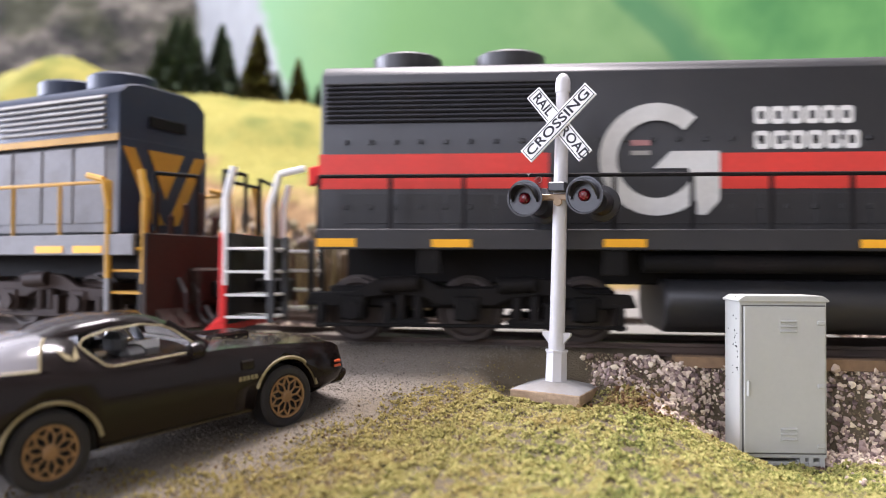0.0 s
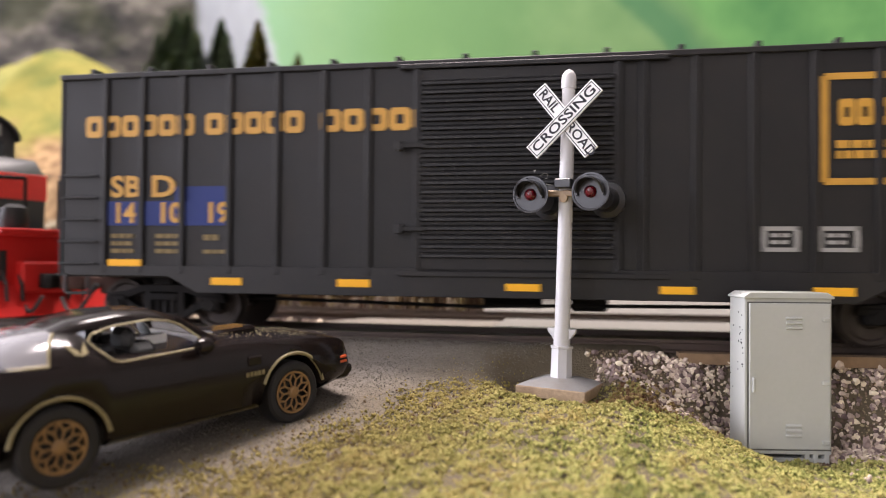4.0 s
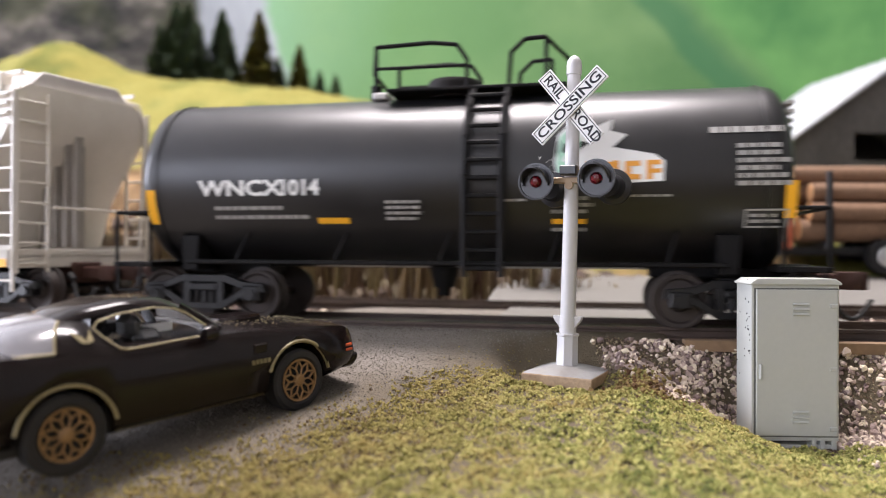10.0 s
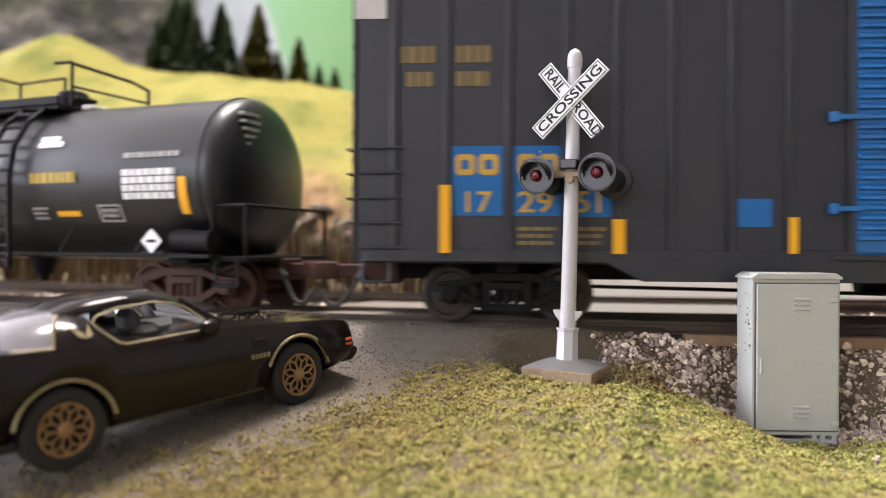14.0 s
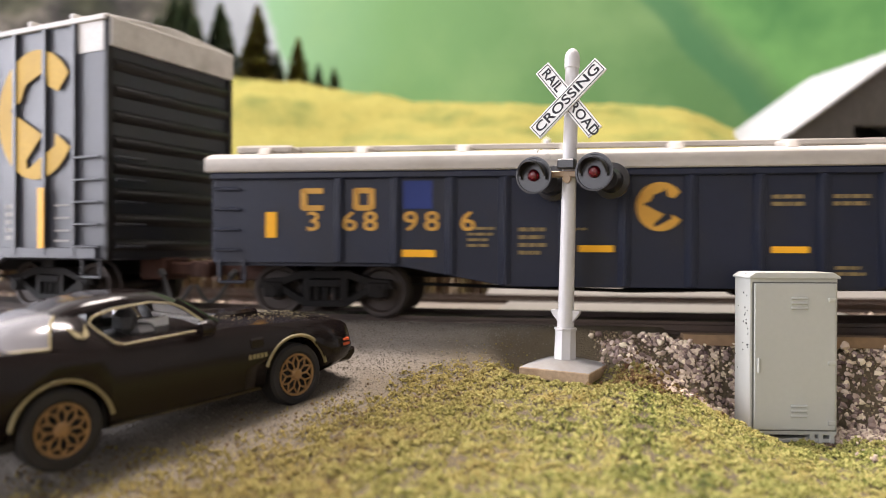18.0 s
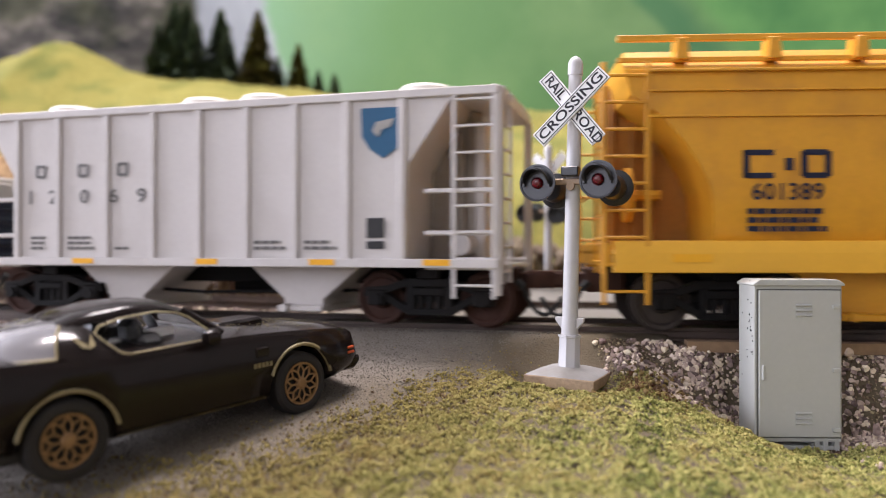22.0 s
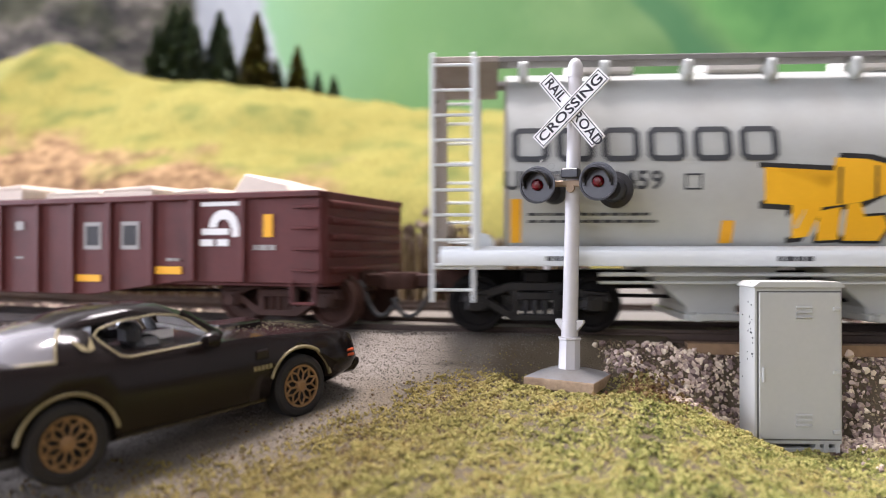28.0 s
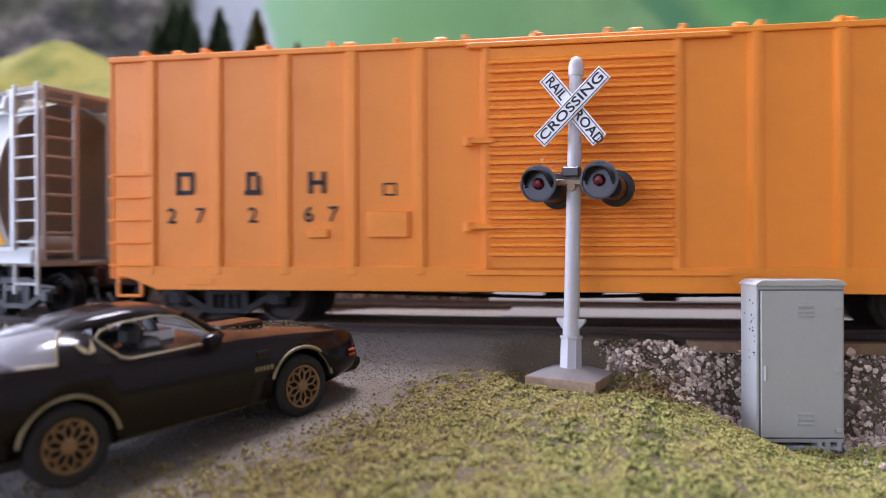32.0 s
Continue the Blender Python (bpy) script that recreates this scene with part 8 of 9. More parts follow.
    # wheels
    for x, r in ((15.9, 4.4), (-15.9, 4.55)):
        for s in (-1, 1):
            face = Matrix.Translation((x, s * 8.6, r)) @ Matrix.Rotation(radians(90 * -s), 4, "X") @ Matrix.Scale(-1, 4, (0, 0, 1)) @ Matrix.Scale(-1, 4, (0, 0, 1))
            bm = BM()
            lathe(bm, [(2.9, -1.7), (r - 0.5, -1.75), (r - 0.05, -1.3), (r, -0.6), (r, 0.7), (r - 0.06, 1.3), (r - 0.4, 1.68), (3.3, 1.75), (2.95, 1.45), (2.85, 0.8)], 40, face)
            bmesh.ops.recalc_face_normals(bm, faces=bm.faces)
            wh = part("wheel", bm, M["tyre"], c)
            bm = BM()
            lathe(bm, [(0.2, 0.5), (2.6, 0.55), (2.75, 1.0), (2.8, 1.5), (2.98, 1.55), (3.0, 0.9), (2.9, -1.0), (0.2, -1.1)], 36, face)
            bmesh.ops.recalc_face_normals(bm, faces=bm.faces)
            part("rim", bm, M["seat"], wh)
            bm = BM()
            lathe(bm, [(2.62, 1.35), (2.7, 1.62), (2.95, 1.64), (2.98, 1.4)], 40, face, False)
            for i in range(10):
                a = i * math.tau / 10
                b = a + math.tau / 20
                p0 = Vector((0.75 * math.cos(a), 0.75 * math.sin(a), 1.5))
                p1 = Vector((1.75 * math.cos(a), 1.75 * math.sin(a), 1.45))
                q0 = Vector((2.75 * math.cos(b), 2.75 * math.sin(b), 1.45))
                q1 = Vector((2.75 * math.cos(a - math.tau / 20), 2.75 * math.sin(a - math.tau / 20), 1.45))
                for u_, v_ in ((p0, p1), (p1, q0), (p1, q1)):
                    cyl(bm, face @ u_, face @ v_, 0.15, 6)
            lathe(bm, [(0.15, 1.9), (0.6, 1.85), (0.85, 1.6), (0.85, 1.2), (0.2, 1.1)], 16, face)
            bmesh.ops.recalc_face_normals(bm, faces=bm.faces)
            part("spokes", bm, M["rim_gold"], wh, "bronze snowflake spokes")
    return c


sports_car()


# ---- trees on the hill ----
M["needle"] = pm("fir_green", (0.085, 0.115, 0.07), 0.9, var=0.4, grain=0.5, island=0.45, spec=0.1)
M["needle_olive"] = pm("fir_olive", (0.115, 0.10, 0.025), 0.9, var=0.4, grain=0.5, island=0.45, spec=0.1)
M["bark"] = pm("bark", (0.07, 0.05, 0.035), 0.9, var=0.4)


def fir(x, y, z, tall, seed, mat):
    rnd = random.Random(seed)
    t = thing("fir_tree", (x, y, z), rnd.uniform(0, 360), "dark green model fir tree on the hill" if mat == "needle" else "olive green model fir tree on the hill", "tree", "firs on the hill")
    bm = BM()
    cyl(bm, (0, 0, -2), (0, 0, tall * 0.97), tall * 0.028, 7, 0.25)
    part("trunk", bm, M["bark"], t)
    verts, faces = [], []
    layers = int(tall / 1.5)
    for k in range(layers):
        f = k / layers
        zc = tall * (0.10 + 0.88 * f)
        r = tall * 0.27 * (1 - f) ** 0.75 + 0.9
        for b in range(17):
            a = rnd.uniform(0, math.tau)
            ln = r * rnd.uniform(0.55, 1.12)
            wd = ln * rnd.uniform(0.22, 0.4)
            dz = -ln * rnd.uniform(0.1, 0.45)
            ca, sa = math.cos(a), math.sin(a)
            i = len(verts)
            verts += [(0, 0, zc), (ca * ln * 0.6 - sa * wd, sa * ln * 0.6 + ca * wd, zc + dz * 0.6 + rnd.uniform(-0.3, 0.5)), (ca * ln, sa * ln, zc + dz), (ca * ln * 0.6 + sa * wd, sa * ln * 0.6 - ca * wd, zc + dz * 0.6 + rnd.uniform(-0.3, 0.5)), (ca * ln * 0.55, sa * ln * 0.55, zc + dz * 0.3 - 0.9)]
            faces += [(i, i + 1, i + 2), (i, i + 2, i + 3), (i, i + 4, i + 1), (i + 4, i + 2, i + 1), (i, i + 3, i + 4), (i + 4, i + 3, i + 2)]
    ob = new("crown", heap("crown", verts, faces, M[mat]))
    ob.parent = t


for i, (x, top, base, mat) in enumerate(((-206, 176, 126, "needle_olive"), (-181, 157, 122, "needle_olive"), (-241, 184, 128, "needle"), (-228, 166, 126, "needle"), (-217, 158, 126, "needle"), (-170, 143, 120, "needle"),
                                         (-153, 136, 118, "needle"), (-262, 186, 130, "needle"), (-276, 190, 132, "needle"), (-250, 172, 128, "needle"), (-196, 150, 122, "needle"), (-288, 178, 134, "needle"))):
    fir(x, 470 + (i % 3) * 9, base - 6, (top - base) * 1.17 + 6, 100 + i, mat)

# ---- barn ----
M["barn_wall"] = pm("weathered_barn_boards", (0.085, 0.078, 0.072), 0.85, var=0.35, grain=0.5, dirt=(0.04, 0.036, 0.034), amount=0.5, bump=0.4)
M["barn_roof"] = pm("pale_metal_roof", (0.42, 0.43, 0.44), 0.45, 0.2, var=0.08, grain=0.3, dirt=(0.36, 0.36, 0.36), amount=0.4)
barn = thing("barn", (132.5, 383, 20), 19.4, "grey weathered wooden barn with a pale metal roof", "barn")
W2, L2, EH, RH = 57.4, 31, 50, 87.7
for y in (-L2, L2):
    for k in range(29):
        u = -W2 + k * 3.96
        h1, h2 = EH + (RH - EH) * (1 - abs(u) / W2), EH + (RH - EH) * (1 - min(W2, abs(u + 3.96)) / W2)
        if y < 0 and -27 <= u <= 24:
            bm = BM()
            prism(bm, [(u + 0.1, 54), (u + 3.9, 54), (u + 3.9, min(h2, RH)), (u + 0.1, min(h1, RH))], "y", y - 0.6, y + 0.6)
            box(bm, (u + 0.1, y - 0.6, 0), (u + 3.9, y + 0.6, 42))
        else:
            bm = BM()
            prism(bm, [(u + 0.1, 0), (u + 3.9, 0), (u + 3.9, min(h2, RH)), (u + 0.1, min(h1, RH))], "y", y - 0.6, y + 0.6)
        part("board", bm, M["barn_wall"], barn)
for s in (-1, 1):
    bm = BM()
    box(bm, (s * W2 - 0.6, -L2, 0), (s * W2 + 0.6, L2, EH), 0.1)
    part("side_wall", bm, M["barn_wall"], barn)
    bm = BM()
    prism(bm, [(0, RH + 0.3), (s * (W2 + 5), EH - 4.6), (s * (W2 + 5), EH - 3.2), (0, RH + 1.8)], "y", -L2 - 4, L2 + 4, 0.15)
    roof = part("roof", bm, M["barn_roof"], barn)
    for k in range(9):
        y = -L2 - 3 + k * 8
        bm = BM()
        prism(bm, [(0, RH + 1.8), (s * (W2 + 5), EH - 3.2), (s * (W2 + 5), EH - 2.6), (0, RH + 2.4)], "y", y, y + 0.8)
        part("seam", bm, M["barn_roof"], roof)
bm = BM()
box(bm, (-W2, -L2, -14), (W2, L2, 0.4))
part("floor", bm, M["barn_wall"], barn)

# ---- log truck ----
M["truck_orange"] = pm("orange_cab_paint", (0.50, 0.13, 0.065), 0.35, var=0.08)
M["truck_black"] = pm("truck_frame", (0.025, 0.024, 0.024), 0.55)
M["log_bark"] = pm("log_bark", (0.20, 0.115, 0.065), 0.85, var=0.4, grain=0.8, bump=0.5)
M["log_end"] = pm("log_end", (0.62, 0.36, 0.17), 0.8, var=0.15)
lt = thing("log_truck", (66, 268, 15.5), 186, "orange log truck carrying bark-covered logs behind the tracks", "truck")
bm = BM()
box(bm, (-88, -5, 6), (30, 5, 9), 0.4)
part("chassis", bm, M["truck_black"], lt)
bm = BM()
prism(bm, [(13, 8), (31, 9), (32, 18.5), (30, 19.8), (15, 21.5), (13, 21)], "y", -8.6, 8.6, 1.0)
part("bonnet", bm, M["truck_orange"], lt)
bm = BM()
prism(bm, [(-3, 8), (14, 8), (14.6, 21), (11.5, 31.5), (-1.5, 32.5), (-3, 30)], "y", -12.5, 12.5, 0.8)
part("cab", bm, M["truck_orange"], lt)
bm = BM()
prism(bm, [(14.9, 21.6), (15.2, 21.4), (12.3, 31.0), (12.0, 31.0)], "y", -11.2, 11.2)
part("windscreen", bm, M["print_grey"], lt)
for s in (-1, 1):
    bm = BM()
    prism(bm, [(0, 21.5), (11, 21.5), (9.4, 30), (0, 30)], "y", s * 12.6 - 0.1, s * 12.6 + 0.1)
    part("side_window", bm, M["glass"], lt)
    bm = BM()
    prism(bm, [(16, 8), (18, 13.5), (29, 13.5), (32, 8.5), (30, 8)], "y", s * 11.4 - 2.4, s * 11.4 + 2.4, 0.5)
    part("mudguard", bm, M["truck_black"], lt)
    bm = BM()
    cyl(bm, (31.8, s * 7.6, 13), (33.2, s * 7.6, 13), 2.0, 14)
    part("headlight", bm, M["alu"], lt)
    for x in (24, -32, -44, -72, -84):
        bm = BM()
        cyl(bm, (x, s * 8.6, 5.6), (x, s * 12.6, 5.6), 5.6, 22)
        wh = part("wheel", bm, M["tyre"], lt)
        bm = BM()
        lathe(bm, [(3.2, 0), (3.0, 0.3), (1.2, 0.5), (0.3, 0.9)], 18, Matrix.Translation((x, s * 12.6, 5.6)) @ Matrix.Rotation(radians(90 * -s), 4, "X"))
        bmesh.ops.recalc_face_normals(bm, faces=bm.faces)
        part("hub", bm, M["alu"], wh)
bm = BM()
box(bm, (32, -11, 5.4), (34.2, 11, 8.8), 0.4)
part("bumper", bm, M["alu"], lt)
bm = BM()
box(bm, (31.8, -5.6, 9.4), (32.8, 5.6, 18.4), 0.3)
for k in range(6):
    box(bm, (32.6, -5 + k * 1.9, 9.8), (33.3, -4 + k * 1.9, 18), 0.1)
part("grille", bm, M["alu"], lt)
for x in (-14, -36, -78):
    for s in (-1, 1):
        bm = BM()
        box(bm, (x - 0.8, s * 12.8 - 0.8, 8), (x + 0.8, s * 12.8 + 0.8, 33), 0.2)
        part("stake", bm, M["truck_black"], lt)
    bm = BM()
    box(bm, (x - 1.2, -13, 8), (x + 1.2, 13, 10.4), 0.3)
    part("bunk", bm, M["truck_black"], lt)
rnd = random.Random(12)
for i, (y, z, r) in enumerate(((-8.6, 14, 3.7), (-1, 14, 3.9), (7, 14, 3.6), (-5, 20.6, 3.5), (3.2, 20.8, 3.7), (9.4, 20, 3.0), (-9.4, 26, 3.0), (-1.6, 27, 3.4), (5.6, 26.6, 3.2), (0.8, 33, 2.9))):
    a, b = -8 + rnd.uniform(-4, 4), -88 + rnd.uniform(-5, 6)
    bm = BM()
    cyl(bm, (a, y, z), (b, y + rnd.uniform(-0.6, 0.6), z + rnd.uniform(-0.3, 0.3)), r, 14, r * 0.9)
    lg = tagged(part("log", bm, M["log_bark"], lt))
    bm = BM()
    cyl(bm, (a - 0.2, y, z), (a + 0.15, y, z), r * 0.9, 14)
    part("log_end", bm, M["log_end"], lg)
    bm = BM()
    cyl(bm, (b - 0.15, y, z), (b + 0.2, y, z), r * 0.8, 14)
    part("log_end", bm, M["log_end"], lg)


# ---- loose cover: turf, grit, ballast, rocks ----
OCTA = np.array([(1, 0, 0), (-1, 0, 0), (0, 1, 0), (0, -1, 0), (0, 0, 1), (0, 0, -1)], float)
OFACE = np.array([(0, 2, 4), (2, 1, 4), (1, 3, 4), (3, 0, 4), (2, 0, 5), (1, 2, 5), (3, 1, 5), (0, 3, 5)])
ICO = np.array([(0, 1, 1.618), (0, -1, 1.618), (0, 1, -1.618), (0, -1, -1.618), (1, 1.618, 0), (-1, 1.618, 0), (1, -1.618, 0), (-1, -1.618, 0), (1.618, 0, 1), (-1.618, 0, 1), (1.618, 0, -1), (-1.618, 0, -1)]) / 1.9
IFACE = np.array([(0, 1, 8), (0, 8, 4), (0, 4, 5), (0, 5, 9), (0, 9, 1), (1, 9, 7), (1, 7, 6), (1, 6, 8), (8, 6, 10), (8, 10, 4), (4, 10, 2), (4, 2, 5), (5, 2, 11), (5, 11, 9), (9, 11, 7), (7, 11, 3), (7, 3, 6), (6, 3, 10), (10, 3, 2), (2, 3, 11)])


def scatter(name, points, size0, size1, material, label, base=OCTA, faces=OFACE, rough=0.45, flat=1.0, seed=1, lift=0.0, category=""):
    rng = np.random.default_rng(seed)
    p = np.array(points)
    n = len(p)
    v = base[None] * (1 + rng.uniform(-rough, rough, (n, len(base), 1))) + rng.uniform(-rough, rough, (n, len(base), 3)) * 0.5
    a = rng.uniform(0, math.tau, (n, 3))
    for i, j, k in ((0, 1, 0), (1, 2, 1), (0, 2, 2)):
        c, s = np.cos(a[:, k])[:, None], np.sin(a[:, k])[:, None]
        x, y = v[:, :, i].copy(), v[:, :, j].copy()
        v[:, :, i], v[:, :, j] = c * x - s * y, s * x + c * y
    sz = size0 + (size1 - size0) * rng.random((n, 1, 1)) ** 1.6
    v *= sz
    v[:, :, 2] *= flat
    v += p[:, None]
    v[:, :, 2] += lift * sz[:, :, 0]
    f = faces[None] + (np.arange(n) * len(base))[:, None, None]
    me = bpy.data.meshes.new(name)
    me.from_pydata((v.reshape(-1, 3) * MM).tolist(), [], f.reshape(-1, 3).tolist())
    me.materials.append(material)
    return tagged(new(name, me), label, category, kind="stuff")


def turf_material():
    m = pm("foam_turf", (0.17, 0.155, 0.05), 0.95, var=0.35, grain=1.6, island=0.55, spec=0.08)
    nt = m.node_tree
    n, l = nt.nodes, nt.links
    b = n["Principled BSDF"]
    src = b.inputs["Base Color"].links[0].from_socket
    geo = n.new("ShaderNodeNewGeometry")
    tc = n.new("ShaderNodeTexCoord")
    nz = n.new("ShaderNodeTexNoise")
    nz.inputs["Scale"].default_value, nz.inputs["Detail"].default_value, nz.inputs["Roughness"].default_value = 150, 7, 0.7
    l.new(tc.outputs["Object"], nz.inputs["Vector"])
    add = n.new("ShaderNodeMath")
    add.operation = "MULTIPLY_ADD"
    l.new(geo.outputs["Random Per Island"], add.inputs[0])
    add.inputs[1].default_value = 0.30
    l.new(nz.outputs["Fac"], add.inputs[2])
    big = n.new("ShaderNodeTexNoise")
    big.inputs["Scale"].default_value = 45
    l.new(tc.outputs["Object"], big.inputs["Vector"])
    shift = n.new("ShaderNodeMath")
    shift.operation = "MULTIPLY_ADD"
    l.new(big.outputs["Fac"], shift.inputs[0])
    shift.inputs[1].default_value = 0.5
    sub_ = n.new("ShaderNodeMath")
    sub_.operation = "ADD"
    sub_.inputs[1].default_value = -0.22
    l.new(add.outputs[0], shift.inputs[2])
    l.new(shift.outputs[0], sub_.inputs[0])
    add = sub_
    ramp = n.new("ShaderNodeValToRGB")
    e = ramp.color_ramp.elements
    e[0].position, e[0].color = 0.38, (0.085, 0.115, 0.04, 1)
    e[1].position, e[1].color = 0.98, (0.34, 0.25, 0.08, 1)
    for p, c in ((0.52, (0.20, 0.225, 0.06, 1)), (0.62, (0.31, 0.305, 0.10, 1)), (0.74, (0.48, 0.445, 0.165, 1)), (0.86, (0.36, 0.28, 0.11, 1))):
        k = e.new(p)
        k.color = c
    l.new(add.outputs[0], ramp.inputs[0])
    mx = n.new("ShaderNodeMix")
    mx.data_type = "RGBA"
    mx.inputs[0].default_value = 0.75
    l.new(src, mx.inputs[6])
    l.new(ramp.outputs[0], mx.inputs[7])
    dot = n.new("ShaderNodeVectorMath")
    dot.operation = "DOT_PRODUCT"
    dot.inputs[1].default_value = (43 / 49.7 * 1000, -25 / 49.7 * 1000, 0)
    l.new(tc.outputs["Object"], dot.inputs[0])
    near = n.new("ShaderNodeMapRange")
    off = -(12 * 43 + 118 * 25) / 49.7
    near.inputs[1].default_value, near.inputs[2].default_value = off - 4, off + 26
    near.inputs[3].default_value, near.inputs[4].default_value = 0.75, 0.0
    l.new(dot.outputs["Value"], near.inputs[0])
    dry = n.new("ShaderNodeMix")
    dry.data_type = "RGBA"
    l.new(near.outputs[0], dry.inputs[0])
    l.new(mx.outputs[2], dry.inputs[6])
    dry.inputs[7].default_value = (0.22, 0.165, 0.06, 1)
    l.new(dry.outputs[2], b.inputs["Base Color"])
    return m


M["turf"] = turf_material()
rng = random.Random(21)
pts, fine = [], []
while len(pts) < 160000:
    x, y = rng.uniform(-62, 82), rng.uniform(58, 127)
    d = beside(x, y)
    edge = road_mask(x, y) + 5 * noise.noise(Vector((x * 0.12, y * 0.12, 2))) + 2.5 * noise.noise(Vector((x * 0.5, y * 0.5, 5)))
    if edge < rng.uniform(-9, 4) * (1 if y > 85 else 1.8):
        continue
    if x < 4 and not (math.hypot(x + 0.5, y - 125.3) < 10 and rng.random() < 0.5 and y < 126) and y > 119.5 + 3 * noise.noise(Vector((x * 0.3, 0, 0))) + rng.uniform(-2, 2) and not (abs(x) < 9 and y < 122 and rng.random() < 0.3):
        continue
    if x >= 4 and math.hypot(x - 6, y - 122) > 9 + rng.uniform(-3, 1) and not (d > 17 and noise.noise(Vector((x * 0.3, y * 0.3, 8))) > 0.42) and d < 28.5 - 0.02 * x + 2.5 * noise.noise(Vector((x * 0.2, y * 0.2, 1))) + rng.uniform(-1.5, 1.0):
        continue
    if 27 < x < 41 and 120.6 < y < 130:
        continue
    tuft = noise.noise(Vector((x * 0.45, y * 0.45, 9))) + 0.5 * noise.noise(Vector((x * 1.1, y * 1.1, 4)))
    pts.append((x, y, ground_z(x, y) + 0.85 * max(-0.3, tuft)))
scatter("turf", pts, 0.09, 0.29, M["turf"], "fine yellow-green and brown foam turf on the verge", seed=2, lift=0.5)

M["dry_turf"] = pm("dry_brown_turf", (0.17, 0.125, 0.055), 0.95, var=0.35, island=0.5, spec=0.08)
dry = []
while len(dry) < 9000:
    x, y = rng.uniform(-66, 4), rng.uniform(58, 118)
    e = road_mask(x, y) + 6 * noise.noise(Vector((x * 0.1, y * 0.1, 12)))
    if -13 - (12 if y < 84 else 0) < e < 9 and rng.random() < 0.35 + 0.65 * smooth(105, 75, y):
        if e < -2 and rng.random() < 0.82:
            continue
        dry.append((x, y, ground_z(x, y)))
scatter("dry_turf", dry, 0.08, 0.26, M["dry_turf"], "dry brown turf crumbs along the road's edge", seed=14, lift=0.45)

# bits of turf and grit on the road
M["grit"] = pm("road_grit", (0.17, 0.15, 0.125), 0.9, var=0.3, island=0.35, spec=0.2)
pts = []
while len(pts) < 24000:
    x, y = rng.uniform(-75, 14), rng.uniform(62, 140)
    if road_mask(x, y) > rng.uniform(-8, 3) or (x > 2 and beside(x, y) > 20):
        continue
    if beside(x, y) < 9.6:
        continue
    pts.append((x, y, ground_z(x, y)))
scatter("grit", pts, 0.06, 0.17, M["grit"], "fine grey grit strewn on the road", seed=3, lift=0.1)
pts = []
while len(pts) < 2200:
    x, y = rng.uniform(-62, 6), rng.uniform(70, 130)
    if rng.random() > math.exp(-max(0, -road_mask(x, y)) / 5):
        continue
    pts.append((x, y, ground_z(x, y)))
scatter("turf_crumbs", pts, 0.08, 0.2, M["turf"], "stray crumbs of turf on the road edge", seed=4, lift=0.2)

M["stone"] = pm("pinkish_ballast", (0.46, 0.36, 0.30), 0.85, var=0.3, grain=1.0, island=0.75, spec=0.25, bump=0.3)
pts = []
while len(pts) < 4600:
    x, y = rng.uniform(3, 95), rng.uniform(110, 142)
    d = beside(x, y)
    if not (14.5 < d < 29 + 2.5 * noise.noise(Vector((x * 0.15, 3, 1)))):
        continue
    if x < 12 + (d - 15) * 0.25 and rng.random() > (x - 3) / 10:
        continue
    if math.hypot(x - 6, y - 121) < 7.5 + rng.uniform(-2, 1):
        continue
    if 27.5 < x < 40.5 and d > 24 and y < 129:
        continue
    if noise.noise(Vector((x * 0.22, y * 0.22, 6))) < -0.12 and rng.random() < 0.75:
        continue
    pts.append((x, y, ground_z(x, y)))
scatter("ballast", pts, 0.2, 0.62, M["stone"], "pale pinkish crushed stone ballast on the bank", base=ICO, faces=IFACE, rough=0.42, seed=5, lift=0.35)
pts = []
while len(pts) < 500:
    x, y = rng.uniform(40, 80), rng.uniform(95, 126)
    pts.append((x, y, ground_z(x, y) + 0.2))
M["grit_brown"] = pm("brown_grit", (0.21, 0.155, 0.105), 0.9, var=0.3, island=0.6, spec=0.15)
small = []
while len(small) < 9000:
    x, y = rng.uniform(4, 95), rng.uniform(112, 142)
    d = beside(x, y)
    if 14 < d < 30 and x > 4 + (d - 15) * 0.2:
        small.append((x, y, ground_z(x, y)))
scatter("soil_grit", small, 0.1, 0.3, M["grit_brown"], "fine brown grit between the ballast stones", seed=15, lift=0.2)
scatter("strewn_stones", pts[:220], 0.2, 0.45, M["stone"], "stray pale stones on the verge", base=ICO, faces=IFACE, rough=0.28, seed=6, lift=0.4)
pts = []
for i in range(9000):
    s = rng.uniform(-260, 180)
    o = rng.choice((rng.uniform(-16, 16), rng.uniform(30, 70), rng.uniform(64, 72), rng.uniform(15, 34)))
    if -75 < s < 22 and o < 28:
        continue
    if -14 < s < 48 and 8 < o < 72:
        continue
    x, y, th = on_track(s, o)
    pts.append((x, y, 5.3 if o < 60 else 5.6))
scatter("far_ballast", pts, 0.6, 1.3, M["stone"], "pale ballast along the tracks", base=ICO, faces=IFACE, rough=0.28, seed=7, lift=0.2)

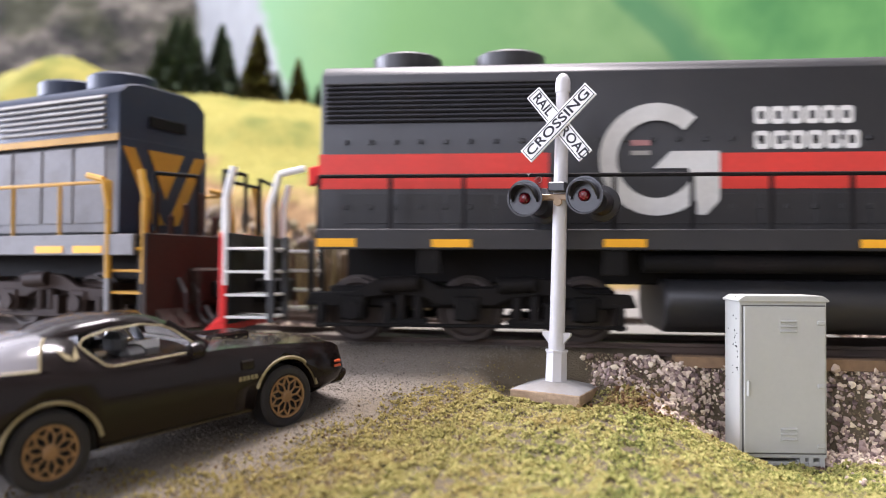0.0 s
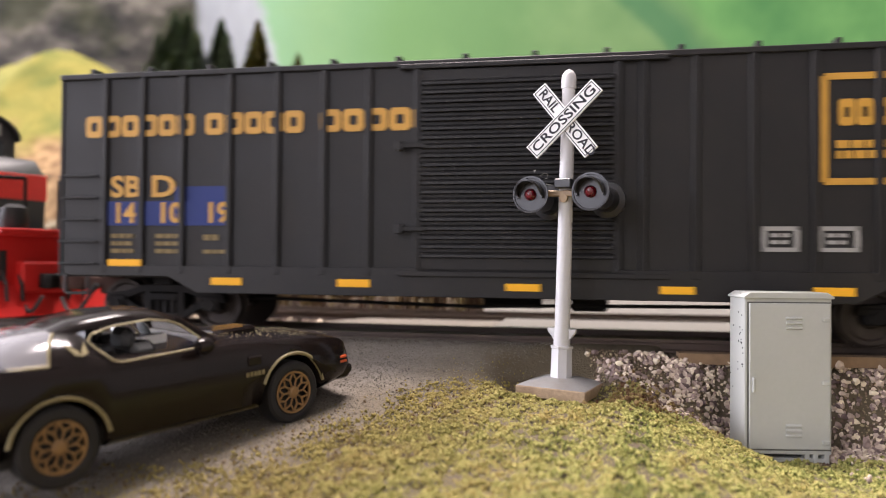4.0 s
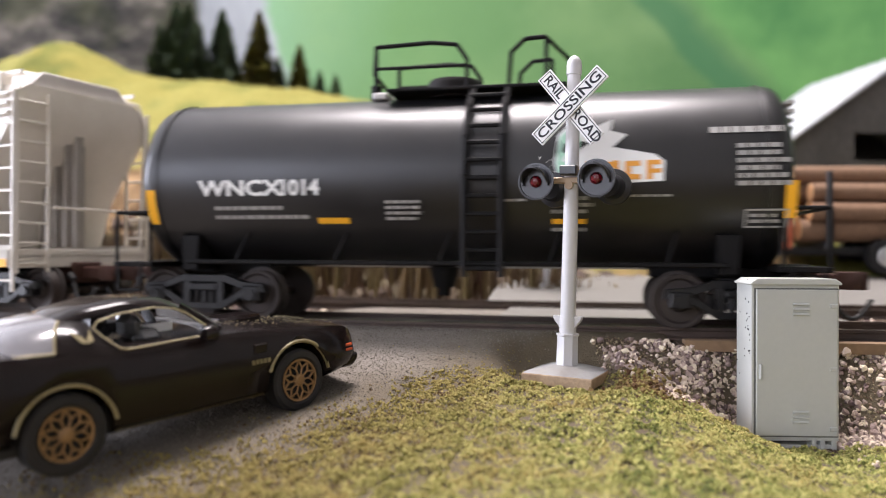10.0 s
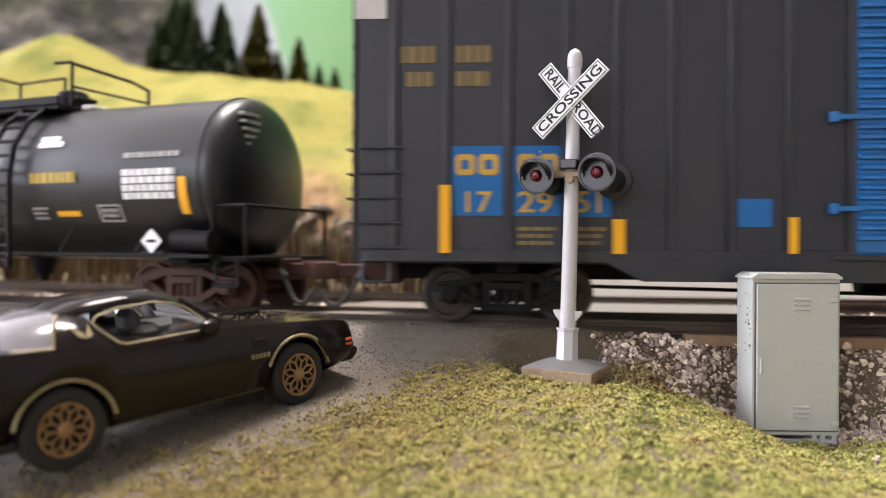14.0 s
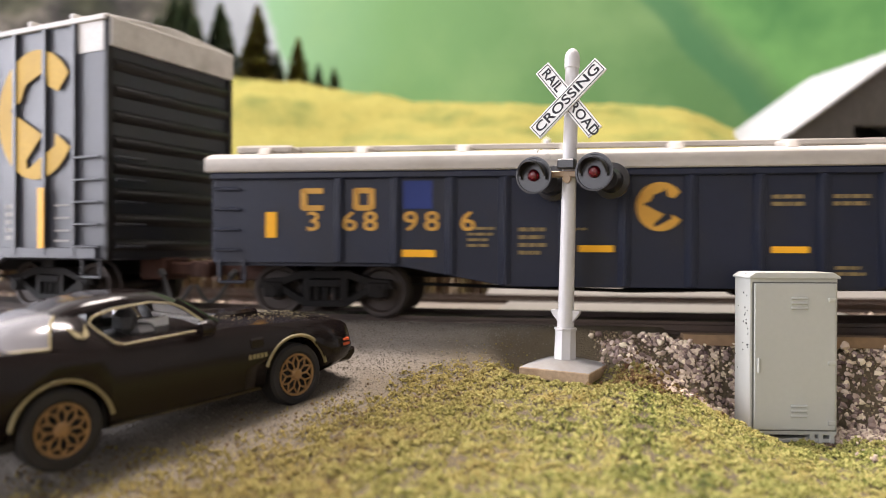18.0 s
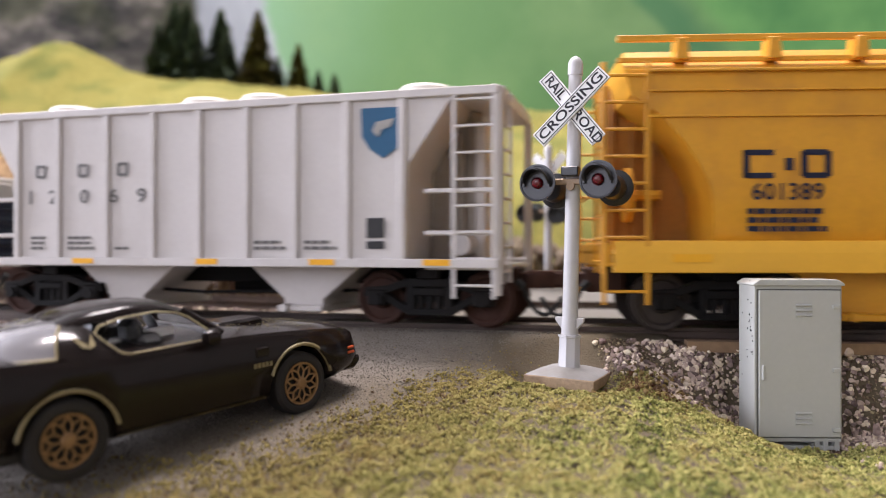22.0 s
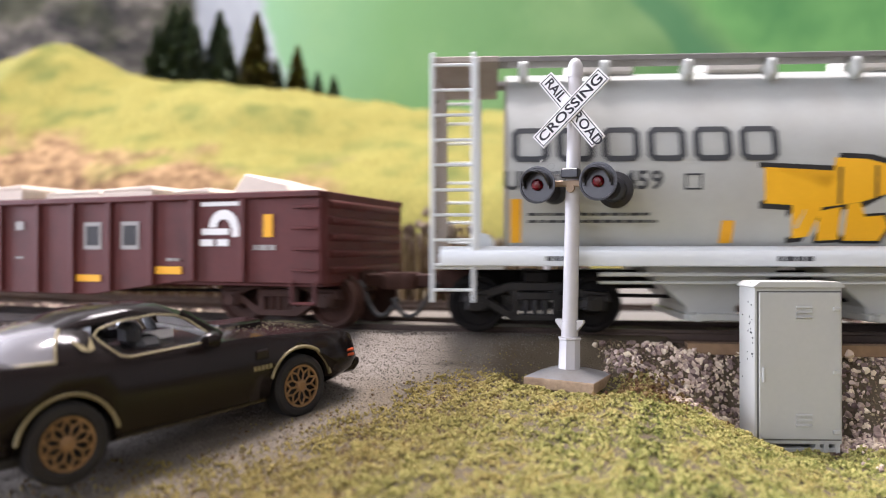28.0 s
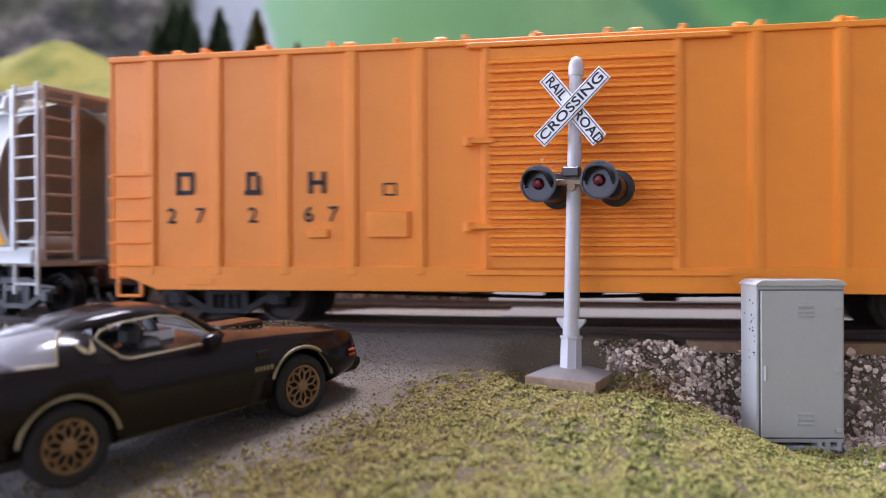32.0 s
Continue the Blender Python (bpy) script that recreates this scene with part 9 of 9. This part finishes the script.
# timber along the track's edge, brown clods under the signal
for s0, s1, o in ((19, 39, -14.5), (41.5, 75, -14.6), (-70, 10, 15.5)):
    bm = BM()
    prev = None
    n = 10
    for k in range(n):
        a, b = on_track(s0 + (s1 - s0) * k / n, o), on_track(s0 + (s1 - s0) * (k + 1) / n, o)
        box(bm, (0, -1.6, RAIL_Z - 3.4), (math.hypot(b[0] - a[0], b[1] - a[1]) + 0.02, 1.6, RAIL_Z - 1.6), 0, Matrix.Translation((a[0], a[1], 0)) @ Matrix.Rotation((a[2] + b[2]) / 2, 4, "Z"))
    solid("edge_timber", bm, M["timber"] if "timber" in M else M.setdefault("timber", pm("brown_timber", (0.23, 0.145, 0.08), 0.8, var=0.3, grain=0.8, dirt=(0.12, 0.075, 0.045), amount=0.6)), "long brown timber lying beside the rail", "timber", group="edge timbers")

M["clod"] = pm("brown_clods", (0.19, 0.125, 0.055), 0.95, var=0.4, island=0.5, spec=0.1)
pts = []
while len(pts) < 500:
    x, y = rng.gauss(7.5, 4.6), rng.gauss(121, 2.8)
    if (x + 0.5) ** 2 + (y - 125.3) ** 2 < 70:
        continue
    pts.append((x, y, ground_z(x, y) + rng.uniform(0, 0.9)))
scatter("soil_clods", pts, 0.15, 0.5, M["clod"], "brown clods of soil round the signal's base", seed=9, lift=0.2)

# rubble and rocks at the hill's foot
M["rubble"] = pm("grey_brown_rubble", (0.165, 0.125, 0.085), 0.9, var=0.4, grain=0.4, island=0.55, bump=0.6)
pts = []
while len(pts) < 3200:
    x = rng.uniform(-420, 30)
    y = 250 + 0.0004 * x * x + rng.uniform(-18, 14)
    f = noise.noise(Vector((x * 0.02, 0, 4)))
    top = (30 + 18 * f) * smooth(40, -60, x)
    pts.append((x, y, 8 + rng.random() * max(4, top) * smooth(-18, 10, y - 250 - 0.0004 * x * x)))
scatter("rubble", pts, 1.0, 3.8, M["rubble"], "grey and brown rubble at the foot of the hill", base=ICO, faces=IFACE, rough=0.35, seed=10)
M["reed"] = pm("dry_stalks", (0.125, 0.085, 0.045), 0.9, var=0.4, island=0.5, spec=0.1)
rr = np.random.default_rng(5)
verts, faces = [], []
for k in range(1500):
    x = rr.uniform(-230, 20)
    y = 238 + 0.0004 * x * x + rr.uniform(-9, 9)
    hgt = rr.uniform(8, 26) * smooth(25, -40, x)
    a, lx = rr.uniform(0, 6.28), rr.uniform(-3, 3)
    i = len(verts)
    w = rr.uniform(0.4, 1.1)
    verts += [(x - w, y, 6), (x + w, y + w, 6), (x + w * 0.4 + lx, y + rr.uniform(-2, 2), 8 + hgt), (x, y - w, 6)]
    faces += [(i, i + 1, i + 2), (i + 3, i + 1, i + 2), (i, i + 3, i + 2)]
tagged(new("dry_weeds", heap("dry_weeds", verts, faces, M["reed"])), "dry brown weeds and stalks below the hill", kind="stuff")

# light road beyond the crossing
M["pale_road"] = pm("pale_dusty_road", (0.16, 0.15, 0.132), 0.9, var=0.12, grain=0.6, bump=0.2)
bm = BM()
for k in range(12):
    a0, a1 = -16 + k * 6.2, -16 + (k + 1) * 6.2
    q = [on_track(a0, 10.6), on_track(a1, 10.6), on_track(a1, 40), on_track(a0, 40)]
    vs = [bm.verts.new((p[0], p[1], 8.1)) for p in q] + [bm.verts.new((p[0], p[1], 5.5)) for p in q]
    bm.faces.new(vs[:4])
    bm.faces.new((vs[0], vs[4], vs[5], vs[1]))
    bm.faces.new((vs[3], vs[2], vs[6], vs[7]))
bmesh.ops.remove_doubles(bm, verts=bm.verts, dist=0.01)
bmesh.ops.recalc_face_normals(bm, faces=bm.faces)
solid("crossing_pavement", bm, M["pale_road"], "pale paved strip between the two tracks", kind="structure")
bm = BM()
for k in range(16):
    a0, a1 = -26 + k * 12, -26 + (k + 1) * 12
    q = [on_track(a0, 60.5), on_track(a1, 60.5), on_track(a1, 104), on_track(a0, 104)]
    vs = [bm.verts.new((p[0], p[1], z)) for p, z in zip(q, (8.2, 8.2, 14.5, 14.5))] + [bm.verts.new((p[0], p[1], 4.5)) for p in q]
    bm.faces.new(vs[:4])
    bm.faces.new((vs[0], vs[4], vs[5], vs[1]))
bmesh.ops.remove_doubles(bm, verts=bm.verts, dist=0.01)
bmesh.ops.recalc_face_normals(bm, faces=bm.faces)
solid("far_road", bm, M["pale_road"], "pale dusty road beyond the tracks", kind="structure")


# ---- what moves ----
def motions():
    for ob, mid, wheels in CARS:
        rows = []
        for i in range(0, 65):
            t = i * 0.5
            x, y, th = on_track(mid + run(t))
            rows.append((t, pose(x * MM, y * MM, RAIL_Z * MM, 0, 0, math.degrees(th))))
        walk(ob, rows)
        for wheel, place, radius in wheels:
            turn, rows = [], []
            n = 330
            for i in range(n + 1):
                t = 32.0 * i / n
                rows.append((t, Matrix.Translation([c * MM for c in place]) @ Matrix.Rotation(run(t) / radius, 4, "Y")))
            walk(wheel, rows)


motions()
